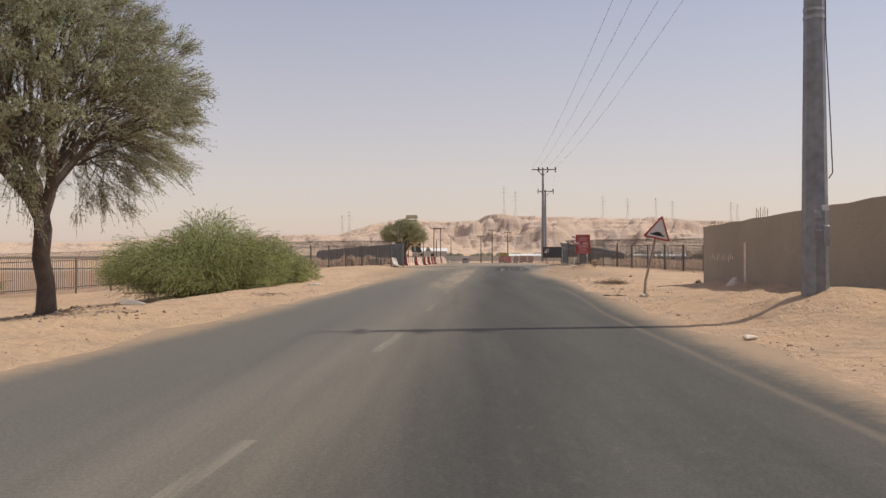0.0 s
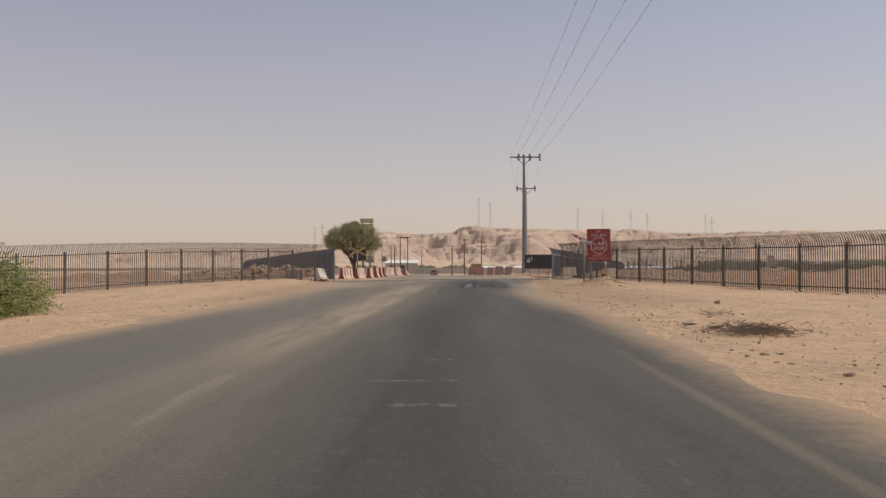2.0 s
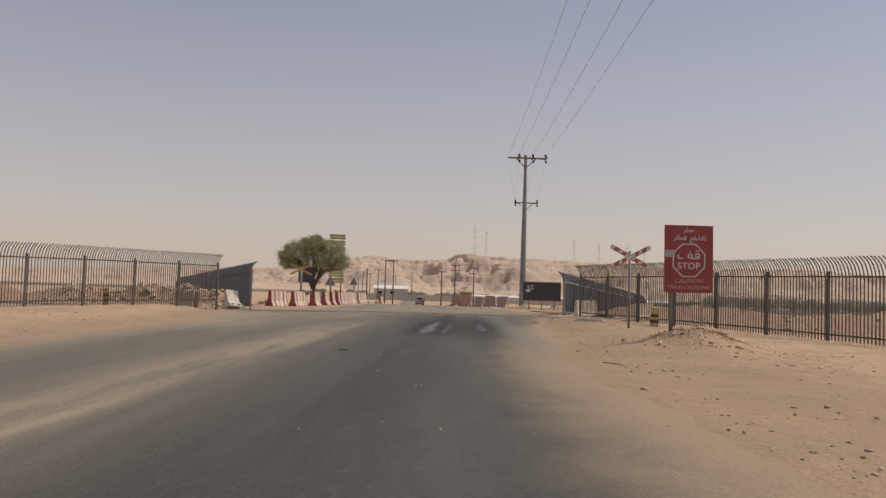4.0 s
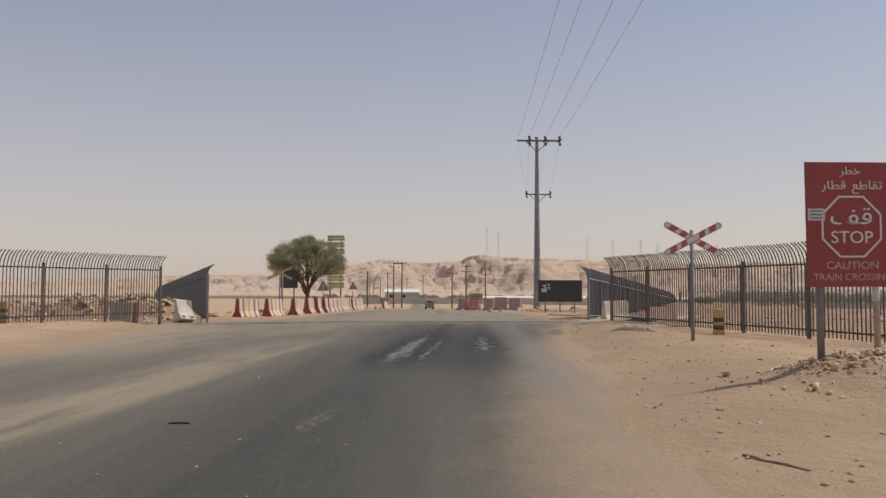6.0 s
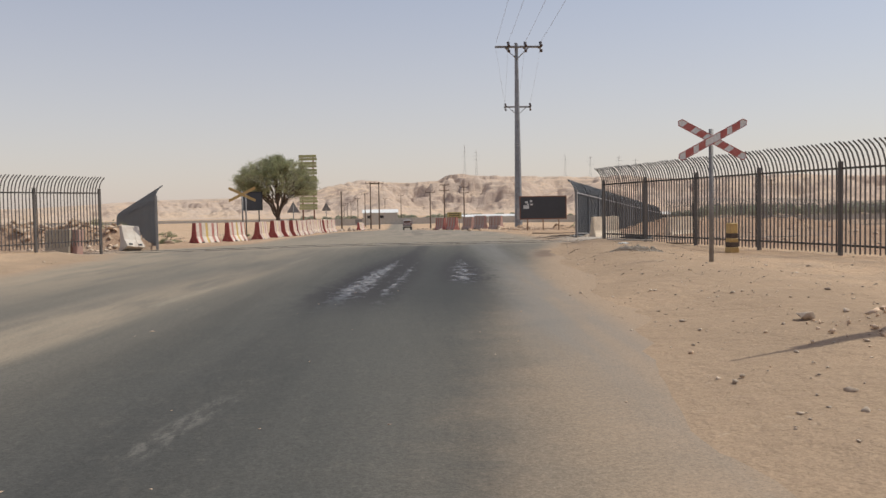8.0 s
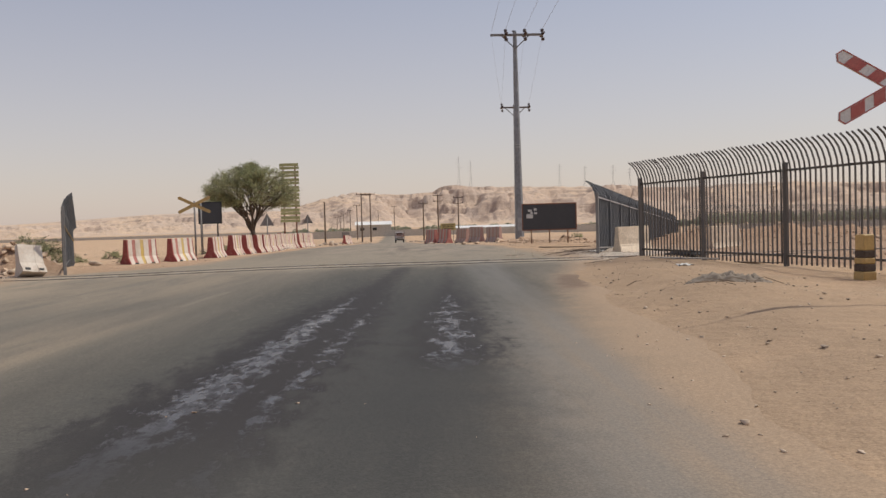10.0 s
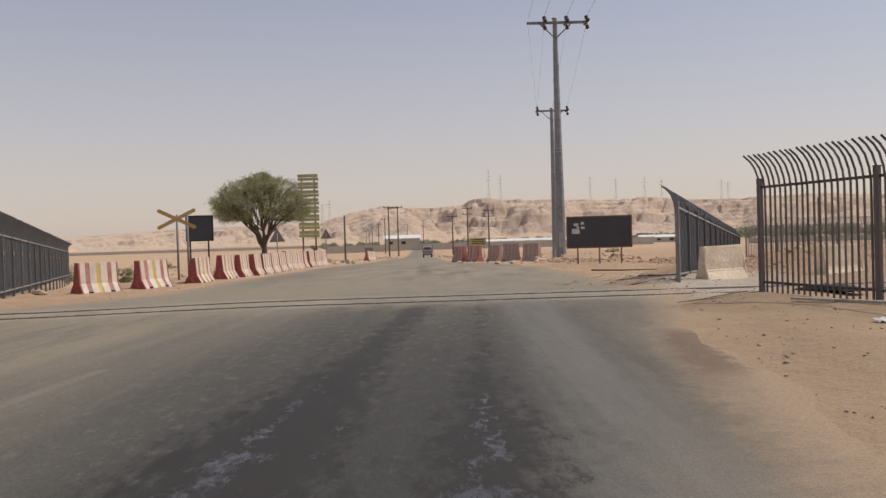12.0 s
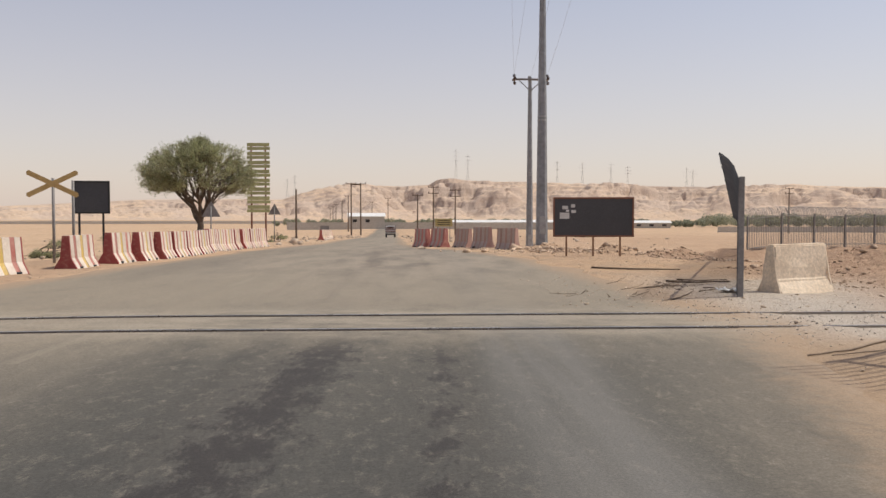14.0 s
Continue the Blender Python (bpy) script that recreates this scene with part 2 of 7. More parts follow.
def sand_material():
    m = bpy.data.materials.new("desert_sand")
    nt, bs = nodes_of(m)
    p = nt.nodes.new("ShaderNodeNewGeometry").outputs["Position"]
    a, b, c3 = noise_node(nt, p, 0.06, 5, 0.6), noise_node(nt, p, 0.7, 6, 0.65), noise_node(nt, p, 9, 5, 0.7)
    grit = noise_node(nt, p, 45, 3, 0.7)
    c = mix_node(nt, step_node(nt, a, 0.38, 0.64), (0.625, 0.435, 0.282), (0.565, 0.382, 0.24))
    c = mix_node(nt, step_node(nt, b, 0.42, 0.72, 0, 0.7), c, (0.40, 0.31, 0.225))
    c = mix_node(nt, math_node(nt, "MULTIPLY", attr(nt, "verge"), step_node(nt, noise_node(nt, p, 0.35, 6, 0.7), 0.3, 0.6, 0.75, 1.0)), c, VERGE)
    calm = math_node(nt, "SUBTRACT", 1.0, math_node(nt, "MULTIPLY", attr(nt, "verge"), 0.65))
    c = mix_node(nt, math_node(nt, "MULTIPLY", step_node(nt, c3, 0.56, 0.75, 0, 0.6), calm), c, (0.34, 0.245, 0.175))
    c = mix_node(nt, step_node(nt, c3, 0.2, 0.42, 0.35, 0.0), c, (0.63, 0.51, 0.39))
    c = mix_node(nt, attr(nt, "gravel"), c, mix_node(nt, step_node(nt, grit, 0.4, 0.62), (0.38, 0.335, 0.285), (0.57, 0.505, 0.43)))
    c = mix_node(nt, attr(nt, "redearth"), c, mix_node(nt, step_node(nt, c3, 0.35, 0.65), (0.345, 0.215, 0.14), (0.47, 0.32, 0.215)))
    c = mix_node(nt, 1.0, c, step_node(nt, grit, 0.3, 0.7, 0.82, 1.1), "MULTIPLY")
    nt.links.new(c, bs.inputs["Base Color"])
    bs.inputs["Roughness"].default_value = 0.97
    bs.inputs["Specular IOR Level"].default_value = 0.15
    lump_ = noise_node(nt, p, 2.4, 6, 0.62)
    c = mix_node(nt, math_node(nt, "MULTIPLY", step_node(nt, lump_, 0.52, 0.72, 0, 0.45), calm), c, (0.40, 0.275, 0.185))
    nt.links.new(c, bs.inputs["Base Color"])
    b = math_node(nt, "ADD", b, math_node(nt, "MULTIPLY", lump_, 0.9))
    h = math_node(nt, "ADD", math_node(nt, "MULTIPLY", b, 1.5), math_node(nt, "ADD", math_node(nt, "MULTIPLY", c3, 0.32), math_node(nt, "MULTIPLY", grit, 0.08)))
    bump_node(nt, bs, math_node(nt, "MULTIPLY", h, calm), 0.8, 0.17)
    return m


def road_material():
    m = bpy.data.materials.new("dusty_asphalt")
    nt, bs = nodes_of(m)
    p = nt.nodes.new("ShaderNodeNewGeometry").outputs["Position"]
    sep = nt.nodes.new("ShaderNodeSeparateXYZ")
    nt.links.new(p, sep.inputs[0])
    y = sep.outputs[1]
    dl, dr, dc, ta, tb = (attr(nt, k) for k in ("dl", "dr", "dc", "ta", "tb"))
    grain, mid = noise_node(nt, p, 60, 3, 0.7), noise_node(nt, p, 1.3, 5, 0.65)
    streak = noise_node(nt, p, 1.0, 6, 0.65, (1.1, 0.09, 1))
    streak2 = noise_node(nt, p, 1.0, 5, 0.6, (2.2, 0.12, 1))
    blot = noise_node(nt, p, 5.0, 8, 0.8, (1.0, 0.45, 1))
    c = mix_node(nt, step_node(nt, streak, 0.3, 0.7), (0.072, 0.07, 0.062), (0.104, 0.098, 0.085))
    c = mix_node(nt, step_node(nt, mid, 0.35, 0.7, 0, 0.5), c, (0.098, 0.091, 0.077))
    # paler oncoming lane
    c = mix_node(nt, math_node(nt, "MULTIPLY", step_node(nt, dc, -0.6, 0.5, 0.6, 0.0), step_node(nt, y, 30, 48, 1.0, 0.35)), c, (0.17, 0.158, 0.138))
    # wheel paths polished dark, the strips between them dusty
    wheel = math_node(nt, "ABSOLUTE", math_node(nt, "SUBTRACT", math_node(nt, "ABSOLUTE", math_node(nt, "SUBTRACT", dc, 3.4)), 0.85))
    c = mix_node(nt, step_node(nt, wheel, 0.2, 0.8, 0.3, 0.0), c, (0.058, 0.056, 0.051))
    c = mix_node(nt, math_node(nt, "MULTIPLY", math_node(nt, "MULTIPLY", step_node(nt, math_node(nt, "ABSOLUTE", math_node(nt, "SUBTRACT", dc, 1.8)), 0.5, 1.3, 0.6, 0.0), step_node(nt, streak, 0.3, 0.65, 1.0, 0.5)), step_node(nt, y, 46, 62, 1.0, 0.2)), c, (0.052, 0.049, 0.044))
    c = mix_node(nt, math_node(nt, "MULTIPLY", math_node(nt, "MULTIPLY", step_node(nt, y, 82, 88, 0.0, 0.85), step_node(nt, noise_node(nt, p, 0.55, 7, 0.7, (1.6, 0.5, 1)), 0.32, 0.62, 0.45, 1.0)), step_node(nt, dc, -4.0, 0.0, 0.45, 1.0)), c, (0.365, 0.3, 0.228))
    # dust: middle strip, both edges, drifted patches
    cen = math_node(nt, "MULTIPLY", step_node(nt, math_node(nt, "ABSOLUTE", dc), 0.1, 2.0, 0.42, 0.0), step_node(nt, streak2, 0.25, 0.75, 0.55, 1.0))
    edge = math_node(nt, "MULTIPLY", step_node(nt, math_node(nt, "MINIMUM", dl, dr), 0.0, 2.6, 1.0, 0.0), step_node(nt, streak, 0.22, 0.66, 0.25, 1.0))
    rim = math_node(nt, "ADD", math_node(nt, "MINIMUM", dl, dr), math_node(nt, "MULTIPLY", math_node(nt, "SUBTRACT", noise_node(nt, p, 0.9, 6, 0.7), 0.5), math_node(nt, "MULTIPLY", step_node(nt, y, 38, 52, 0.7, 1.6), step_node(nt, y, 64, 72, 1.0, 0.45))))
    soft = math_node(nt, "MULTIPLY", step_node(nt, y, 38, 46), step_node(nt, y, 64, 72, 1.0, 0.0))
    edgein = step_node(nt, math_node(nt, "ADD", rim, math_node(nt, "MULTIPLY", math_node(nt, "SUBTRACT", noise_node(nt, p, 6.0, 6, 0.75), 0.5), 0.9)), -0.05, 1.0, 1.0, 0.0)
    fade = math_node(nt, "MULTIPLY", soft, step_node(nt, rim, 0.3, 1.9, 0.95, 0.0))
    cross = math_node(nt, "MULTIPLY", step_node(nt, math_node(nt, "ABSOLUTE", math_node(nt, "SUBTRACT", y, 86.0)), 1.0, 12.0, 0.85, 0.0), math_node(nt, "MULTIPLY", step_node(nt, noise_node(nt, p, 2.2, 7, 0.7, (1, 0.45, 1)), 0.3, 0.65, 0.35, 1.0), step_node(nt, y, 79.5, 82.2, 0.3, 1.0)))
    blow = math_node(nt, "MULTIPLY", math_node(nt, "MULTIPLY", step_node(nt, y, 42, 52), step_node(nt, y, 78, 86, 1.0, 0.0)), math_node(nt, "MULTIPLY", math_node(nt, "MULTIPLY", step_node(nt, y, 57, 68, 1.0, 0.3), step_node(nt, dr, 0.0, 1.6, 0.55, 0.0)), step_node(nt, mid, 0.2, 0.6, 0.55, 1.0)))
    drift = math_node(nt, "MULTIPLY", math_node(nt, "MULTIPLY", step_node(nt, y, 26, 50), step_node(nt, y, 76, 84, 1.0, 0.5)), math_node(nt, "MULTIPLY", step_node(nt, dc, -1.2, 0.4, 0.42, 0.0), step_node(nt, streak, 0.25, 0.65, 0.58, 1.0)))
    mott = noise_node(nt, p, 9, 5, 0.7)
    earth = mix_node(nt, step_node(nt, mott, 0.54, 0.75, 0, 0.6), VERGE, (0.335, 0.25, 0.175))
    earth = mix_node(nt, step_node(nt, mott, 0.2, 0.42, 0.3, 0.0), earth, (0.50, 0.40, 0.295))
    film = math_node(nt, "MINIMUM", math_node(nt, "ADD", math_node(nt, "MAXIMUM", cen, drift), math_node(nt, "ADD", math_node(nt, "MULTIPLY", edge, math_node(nt, "MULTIPLY", step_node(nt, y, 38, 54, 0.1, 0.6), step_node(nt, y, 64, 72, 1.0, 0.8))), cross)), 0.9)
    c = mix_node(nt, film, c, (0.282, 0.238, 0.178))
    c = mix_node(nt, fade, c, (0.32, 0.238, 0.162))
    # blown sand lying in tongues along the crown and in the far lane's gutter
    tongue = noise_node(nt, p, 1.0, 7, 0.68, (1.1, 0.15, 1))
    crown = math_node(nt, "MULTIPLY", math_node(nt, "MULTIPLY", step_node(nt, y, 26, 38), step_node(nt, y, 62, 74, 1.0, 0.1)), math_node(nt, "MULTIPLY", step_node(nt, dc, -1.7, -0.4), step_node(nt, dc, 0.0, 0.5, 1.0, 0.0)))
    gutter = math_node(nt, "MULTIPLY", math_node(nt, "MULTIPLY", step_node(nt, y, 58, 68), step_node(nt, y, 82, 88, 1.0, 0.2)), step_node(nt, dl, 1.0, 4.8, 1.0, 0.0))
    lane = math_node(nt, "MULTIPLY", math_node(nt, "MULTIPLY", step_node(nt, y, 68, 75, 0.0, 0.6), step_node(nt, y, 82, 87, 1.0, 0.3)), step_node(nt, dc, -1.4, 0.2, 1.0, 0.0))
    gutter = math_node(nt, "MAXIMUM", gutter, lane)
    sandy = math_node(nt, "MULTIPLY", math_node(nt, "MAXIMUM", crown, gutter), step_node(nt, tongue, 0.34, 0.58, 0.1, 0.65))
    c = mix_node(nt, sandy, c, (0.40, 0.315, 0.22))
    edgein = math_node(nt, "MAXIMUM", edgein, math_node(nt, "MULTIPLY", blow, step_node(nt, mott, 0.25, 0.6, 0.6, 1.0)))
    c = mix_node(nt, edgein, c, earth)
    # damp red-brown patch where the asphalt breaks off
    damp = math_node(nt, "MULTIPLY", step_node(nt, math_node(nt, "ABSOLUTE", math_node(nt, "SUBTRACT", y, 74.3)), 1.2, 2.4, 0.75, 0.0), step_node(nt, math_node(nt, "ADD", math_node(nt, "ABSOLUTE", math_node(nt, "SUBTRACT", dr, 0.3)), math_node(nt, "MULTIPLY", math_node(nt, "SUBTRACT", noise_node(nt, p, 3.0, 6, 0.7), 0.5), 0.9)), 0.1, 0.4, 1.0, 0.0))
    c = mix_node(nt, damp, c, (0.15, 0.1, 0.072))
    # dust beaten out between the rails
    between = math_node(nt, "MULTIPLY", step_node(nt, math_node(nt, "ABSOLUTE", math_node(nt, "SUBTRACT", y, 83.3)), 0.9, 2.0, 0.6, 0.0), step_node(nt, noise_node(nt, p, 1.6, 7, 0.7, (0.5, 1.2, 1)), 0.38, 0.62, 0.15, 1.0))
    c = mix_node(nt, between, c, (0.40, 0.34, 0.265))
    # pale scuffs about the rails
    scuff = math_node(nt, "MULTIPLY", step_node(nt, noise_node(nt, p, 7.5, 8, 0.8, (1, 0.5, 1)), 0.5, 0.7, 0.0, 0.45), math_node(nt, "MULTIPLY", step_node(nt, y, 64, 78, 0.25, 1.0), step_node(nt, y, 90, 104, 1.0, 0.25)))
    c = mix_node(nt, scuff, c, (0.33, 0.285, 0.225))
    grit = noise_node(nt, p, 24, 4, 0.75)
    c = mix_node(nt, 1.0, c, step_node(nt, grit, 0.3, 0.7, 0.84, 1.15), "MULTIPLY")
    # worn paint: middle dashes, shoulder line
    dash = step_node(nt, math_node(nt, "ABSOLUTE", math_node(nt, "SUBTRACT", math_node(nt, "FRACT", math_node(nt, "DIVIDE", math_node(nt, "ADD", y, 3.9), 9.0)), 0.5)), 0.16, 0.165, 1.0, 0.0)
    line1 = math_node(nt, "MULTIPLY", step_node(nt, math_node(nt, "ABSOLUTE", dc), 0.07, 0.10, 1.0, 0.0), dash)
    near = step_node(nt, y, 14, 40, 0.5, 0.28)
    paint = math_node(nt, "MULTIPLY", math_node(nt, "MULTIPLY", line1, near), step_node(nt, streak2, 0.4, 0.62, 0.1, 0.62))
    c = mix_node(nt, paint, c, (0.44, 0.385, 0.29))
    line2 = math_node(nt, "MULTIPLY", step_node(nt, math_node(nt, "ABSOLUTE", math_node(nt, "SUBTRACT", dr, 1.12)), 0.02, 0.13, 0.33, 0.0), step_node(nt, y, 27, 34, 1.0, 0.1))
    c = mix_node(nt, math_node(nt, "MULTIPLY", line2, step_node(nt, streak2, 0.3, 0.6, 0.5, 1.0)), c, (0.27, 0.215, 0.155))
    # smooth pale strip beside the outer wheel path, scraped mark in the lane
    pale = math_node(nt, "MULTIPLY", math_node(nt, "MULTIPLY", step_node(nt, y, 50, 60, 0.0, 0.6), step_node(nt, y, 80, 86, 1.0, 0.2)), math_node(nt, "MULTIPLY", step_node(nt, math_node(nt, "ABSOLUTE", math_node(nt, "SUBTRACT", tb, 0.95)), 0.25, 0.75, 1.0, 0.0), step_node(nt, streak2, 0.3, 0.62, 0.35, 1.0)))
    c = mix_node(nt, pale, c, (0.215, 0.203, 0.184))
    mark = math_node(nt, "MULTIPLY", step_node(nt, math_node(nt, "ABSOLUTE", math_node(nt, "SUBTRACT", sep.outputs[0], math_node(nt, "ADD", math_node(nt, "MULTIPLY", y, 0.16), -5.02))), 0.05, 0.13, 1.0, 0.0), step_node(nt, math_node(nt, "ABSOLUTE", math_node(nt, "SUBTRACT", y, 55.7)), 0.5, 0.9, 1.0, 0.0))
    c = mix_node(nt, math_node(nt, "MULTIPLY", mark, step_node(nt, noise_node(nt, p, 9.0, 5, 0.7, (1, 0.3, 1)), 0.45, 0.58, 0.0, 0.26)), c, (0.32, 0.29, 0.25))
    for at, x0, x1 in ((27.0, 1.9, 2.6), (28.5, 1.6, 2.5), (30.4, 2.0, 2.7)):
        bar = math_node(nt, "MULTIPLY", step_node(nt, math_node(nt, "ABSOLUTE", math_node(nt, "SUBTRACT", y, at)), 0.04, 0.1, 1.0, 0.0), step_node(nt, math_node(nt, "ABSOLUTE", math_node(nt, "SUBTRACT", sep.outputs[0], (x0 + x1) / 2)), (x1 - x0) / 2 - 0.1, (x1 - x0) / 2 + 0.1, 1.0, 0.0))
        c = mix_node(nt, math_node(nt, "MULTIPLY", bar, step_node(nt, blot, 0.44, 0.6, 0.0, 0.4)), c, (0.32, 0.30, 0.265))
    # bled bitumen in the wheel paths before the rails
    span = math_node(nt, "MULTIPLY", step_node(nt, y, 60.5, 64.0), math_node(nt, "MULTIPLY", step_node(nt, y, 70.0, 80.0, 1.0, 0.8), step_node(nt, y, 80.5, 82.2, 1.0, 0.0)))
    spanb = math_node(nt, "MULTIPLY", step_node(nt, y, 64.2, 66.0), math_node(nt, "MULTIPLY", step_node(nt, y, 70.0, 80.0, 1.0, 0.75), step_node(nt, y, 80.0, 82.0, 1.0, 0.0)))
    far = math_node(nt, "MULTIPLY", step_node(nt, y, 93.0, 96.5), step_node(nt, y, 106.0, 108.0, 1.0, 0.0))
    rag = math_node(nt, "ADD", math_node(nt, "MULTIPLY", math_node(nt, "SUBTRACT", blot, 0.5), 2.5), step_node(nt, y, 68.0, 76.0, 0.0, 0.42))
    sa = math_node(nt, "MULTIPLY", step_node(nt, math_node(nt, "ADD", math_node(nt, "ABSOLUTE", ta), rag), 0.5, 0.8, 1.0, 0.0), math_node(nt, "MAXIMUM", span, math_node(nt, "MULTIPLY", far, 0.4)))
    sb = math_node(nt, "MULTIPLY", step_node(nt, math_node(nt, "ADD", math_node(nt, "ABSOLUTE", tb), rag), 0.3, 0.52, 1.0, 0.0), math_node(nt, "MAXIMUM", spanb, math_node(nt, "MULTIPLY", far, 0.3)))
    stain = math_node(nt, "MAXIMUM", sa, sb)
    # oil-darkened asphalt about both streaks
    oil = math_node(nt, "MULTIPLY", step_node(nt, math_node(nt, "ADD", math_node(nt, "ABSOLUTE", math_node(nt, "SUBTRACT", ta, 0.75)), math_node(nt, "MULTIPLY", rag, 0.6)), 0.9, 1.9, 0.6, 0.0), math_node(nt, "MULTIPLY", step_node(nt, y, 59.0, 64.0), step_node(nt, y, 70.0, 79.0, 1.0, 0.0)))
    c = mix_node(nt, oil, c, (0.04, 0.04, 0.04))
    c = mix_node(nt, math_node(nt, "MULTIPLY", stain, 0.92), c, (0.036, 0.031, 0.029))
    wet = math_node(nt, "MULTIPLY", math_node(nt, "MAXIMUM", step_node(nt, math_node(nt, "ADD", math_node(nt, "MINIMUM", math_node(nt, "ABSOLUTE", math_node(nt, "ADD", ta, 0.14)), math_node(nt, "ADD", math_node(nt, "ABSOLUTE", math_node(nt, "SUBTRACT", ta, 0.42)), 0.14)), math_node(nt, "ADD", math_node(nt, "MULTIPLY", rag, 0.7), step_node(nt, y, 66.0, 71.0, 0.0, 0.07))), 0.07, 0.22, 1.0, 0.0), step_node(nt, math_node(nt, "ADD", math_node(nt, "ABSOLUTE", tb), rag), 0.0, 0.12, 1.0, 0.0)), step_node(nt, y, 74.0, 78.5, 1.0, 0.15))
    wet = math_node(nt, "MULTIPLY", math_node(nt, "MULTIPLY", wet, stain), step_node(nt, noise_node(nt, p, 9, 6, 0.7, (1, 0.4, 1)), 0.3, 0.55, 0.3, 1.0))
    c = mix_node(nt, 1.0, c, step_node(nt, grain, 0.3, 0.72, 0.8, 1.14), "MULTIPLY")
    nt.links.new(c, bs.inputs["Base Color"])
    r = math_node(nt, "SUBTRACT", math_node(nt, "SUBTRACT", 0.9, math_node(nt, "MULTIPLY", stain, 0.12)), math_node(nt, "MULTIPLY", wet, 0.58))
    nt.links.new(r, bs.inputs["Roughness"])
    bs.inputs["Specular IOR Level"].default_value = 0.3
    h = math_node(nt, "ADD", math_node(nt, "MULTIPLY", grain, math_node(nt, "SUBTRACT", 1.0, math_node(nt, "MULTIPLY", wet, 0.9))), math_node(nt, "MULTIPLY", mid, 1.5))
    bump_node(nt, bs, h, 0.25, 0.012)
    return m


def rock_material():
    m = bpy.data.materials.new("haze_paled_sandstone")
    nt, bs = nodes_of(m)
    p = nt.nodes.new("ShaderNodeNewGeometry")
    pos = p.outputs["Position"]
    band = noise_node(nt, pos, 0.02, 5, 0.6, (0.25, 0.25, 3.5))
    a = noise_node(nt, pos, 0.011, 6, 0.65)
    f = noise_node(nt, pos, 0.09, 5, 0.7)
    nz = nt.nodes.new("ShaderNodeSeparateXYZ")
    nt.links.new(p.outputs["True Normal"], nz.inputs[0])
    # distance haze is put into the rock colours: pale, with little contrast
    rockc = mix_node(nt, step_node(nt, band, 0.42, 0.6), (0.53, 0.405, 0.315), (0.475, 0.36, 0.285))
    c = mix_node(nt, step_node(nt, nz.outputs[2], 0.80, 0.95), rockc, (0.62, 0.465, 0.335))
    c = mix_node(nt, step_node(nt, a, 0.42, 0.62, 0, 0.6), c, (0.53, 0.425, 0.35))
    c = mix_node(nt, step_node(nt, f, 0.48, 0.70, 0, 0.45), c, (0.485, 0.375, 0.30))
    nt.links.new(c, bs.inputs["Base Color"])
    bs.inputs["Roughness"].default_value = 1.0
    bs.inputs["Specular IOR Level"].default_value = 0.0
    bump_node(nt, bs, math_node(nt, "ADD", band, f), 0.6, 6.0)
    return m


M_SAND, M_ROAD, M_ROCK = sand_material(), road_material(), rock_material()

# ---------------------------------------------------------------- mesh helpers
def box(bm, size, m=None, bevel=0.0):
    g = bmesh.ops.create_cube(bm, size=1.0, matrix=(m or Matrix()) @ Matrix.Diagonal((*size, 1)))
    if bevel:
        es = list({e for v in g["verts"] for e in v.link_edges})
        bmesh.ops.bevel(bm, geom=es, offset=bevel, segments=1, affect="EDGES", clamp_overlap=True)


def boxat(bm, x, y, z, sx, sy, sz, rx=0, ry=0, rz=0, bevel=0.0):
    box(bm, (sx, sy, sz), pose(x, y, z, rx, ry, rz), bevel)


def tube(bm, pts, radii, sides=8, cap=True):
    """A tapered tube along points."""
    pts = [Vector(p) for p in pts]
    rings = []
    for i, p in enumerate(pts):
        d = (pts[min(i + 1, len(pts) - 1)] - pts[max(i - 1, 0)]).normalized()
        ref = Vector((1, 0, 0)) if abs(d.x) < 0.8 else Vector((0, 1, 0))
        u = d.cross(ref).normalized()
        v = d.cross(u)
        r = radii[i] if isinstance(radii, (list, tuple)) else radii
        rings.append([bm.verts.new(p + r * (math.cos(2 * math.pi * (k + 0.5) / sides) * u + math.sin(2 * math.pi * (k + 0.5) / sides) * v)) for k in range(sides)])
    for a, b in zip(rings, rings[1:]):
        for k in range(sides):
            bm.faces.new((a[k], a[(k + 1) % sides], b[(k + 1) % sides], b[k]))
    if cap:
        bm.faces.new(rings[0][::-1])
        bm.faces.new(rings[-1])


def prism(bm, outline, depth, m=None):
    """A flat outline in x, z drawn out along y by depth."""
    m = m or Matrix()
    a = [bm.verts.new(m @ Vector((x, -depth / 2, z))) for x, z in outline]
    b = [bm.verts.new(m @ Vector((x, depth / 2, z))) for x, z in outline]
    bm.faces.new(a)
    bm.faces.new(b[::-1])
    n = len(outline)
    for i in range(n):
        bm.faces.new((a[i], b[i], b[(i + 1) % n], a[(i + 1) % n]))


def mesh_of(name, bm, material, smooth=False):
    bmesh.ops.recalc_face_normals(bm, faces=bm.faces)
    me = bpy.data.meshes.new(name)
    bm.to_mesh(me)
    bm.free()
    for mt in (material if isinstance(material, (list, tuple)) else [material]):
        me.materials.append(mt)
    if smooth:
        for f in me.polygons:
            f.use_smooth = True
    return me


def part(name, bm, material, parent, label="", smooth=False):
    ob = new(name, mesh_of(name, bm, material, smooth))
    ob.parent = parent
    return tagged(ob, label)


def thing(name, m, label, category, group="", kind=""):
    ob = new(name)
    ob.matrix_world = m
    return tagged(ob, label, category, group, kind)


def solo(name, bm, material, m, label, category, group="", kind="", smooth=False):
    ob = new(name, mesh_of(name, bm, material, smooth))
    ob.matrix_world = m
    return tagged(ob, label, category, group, kind)


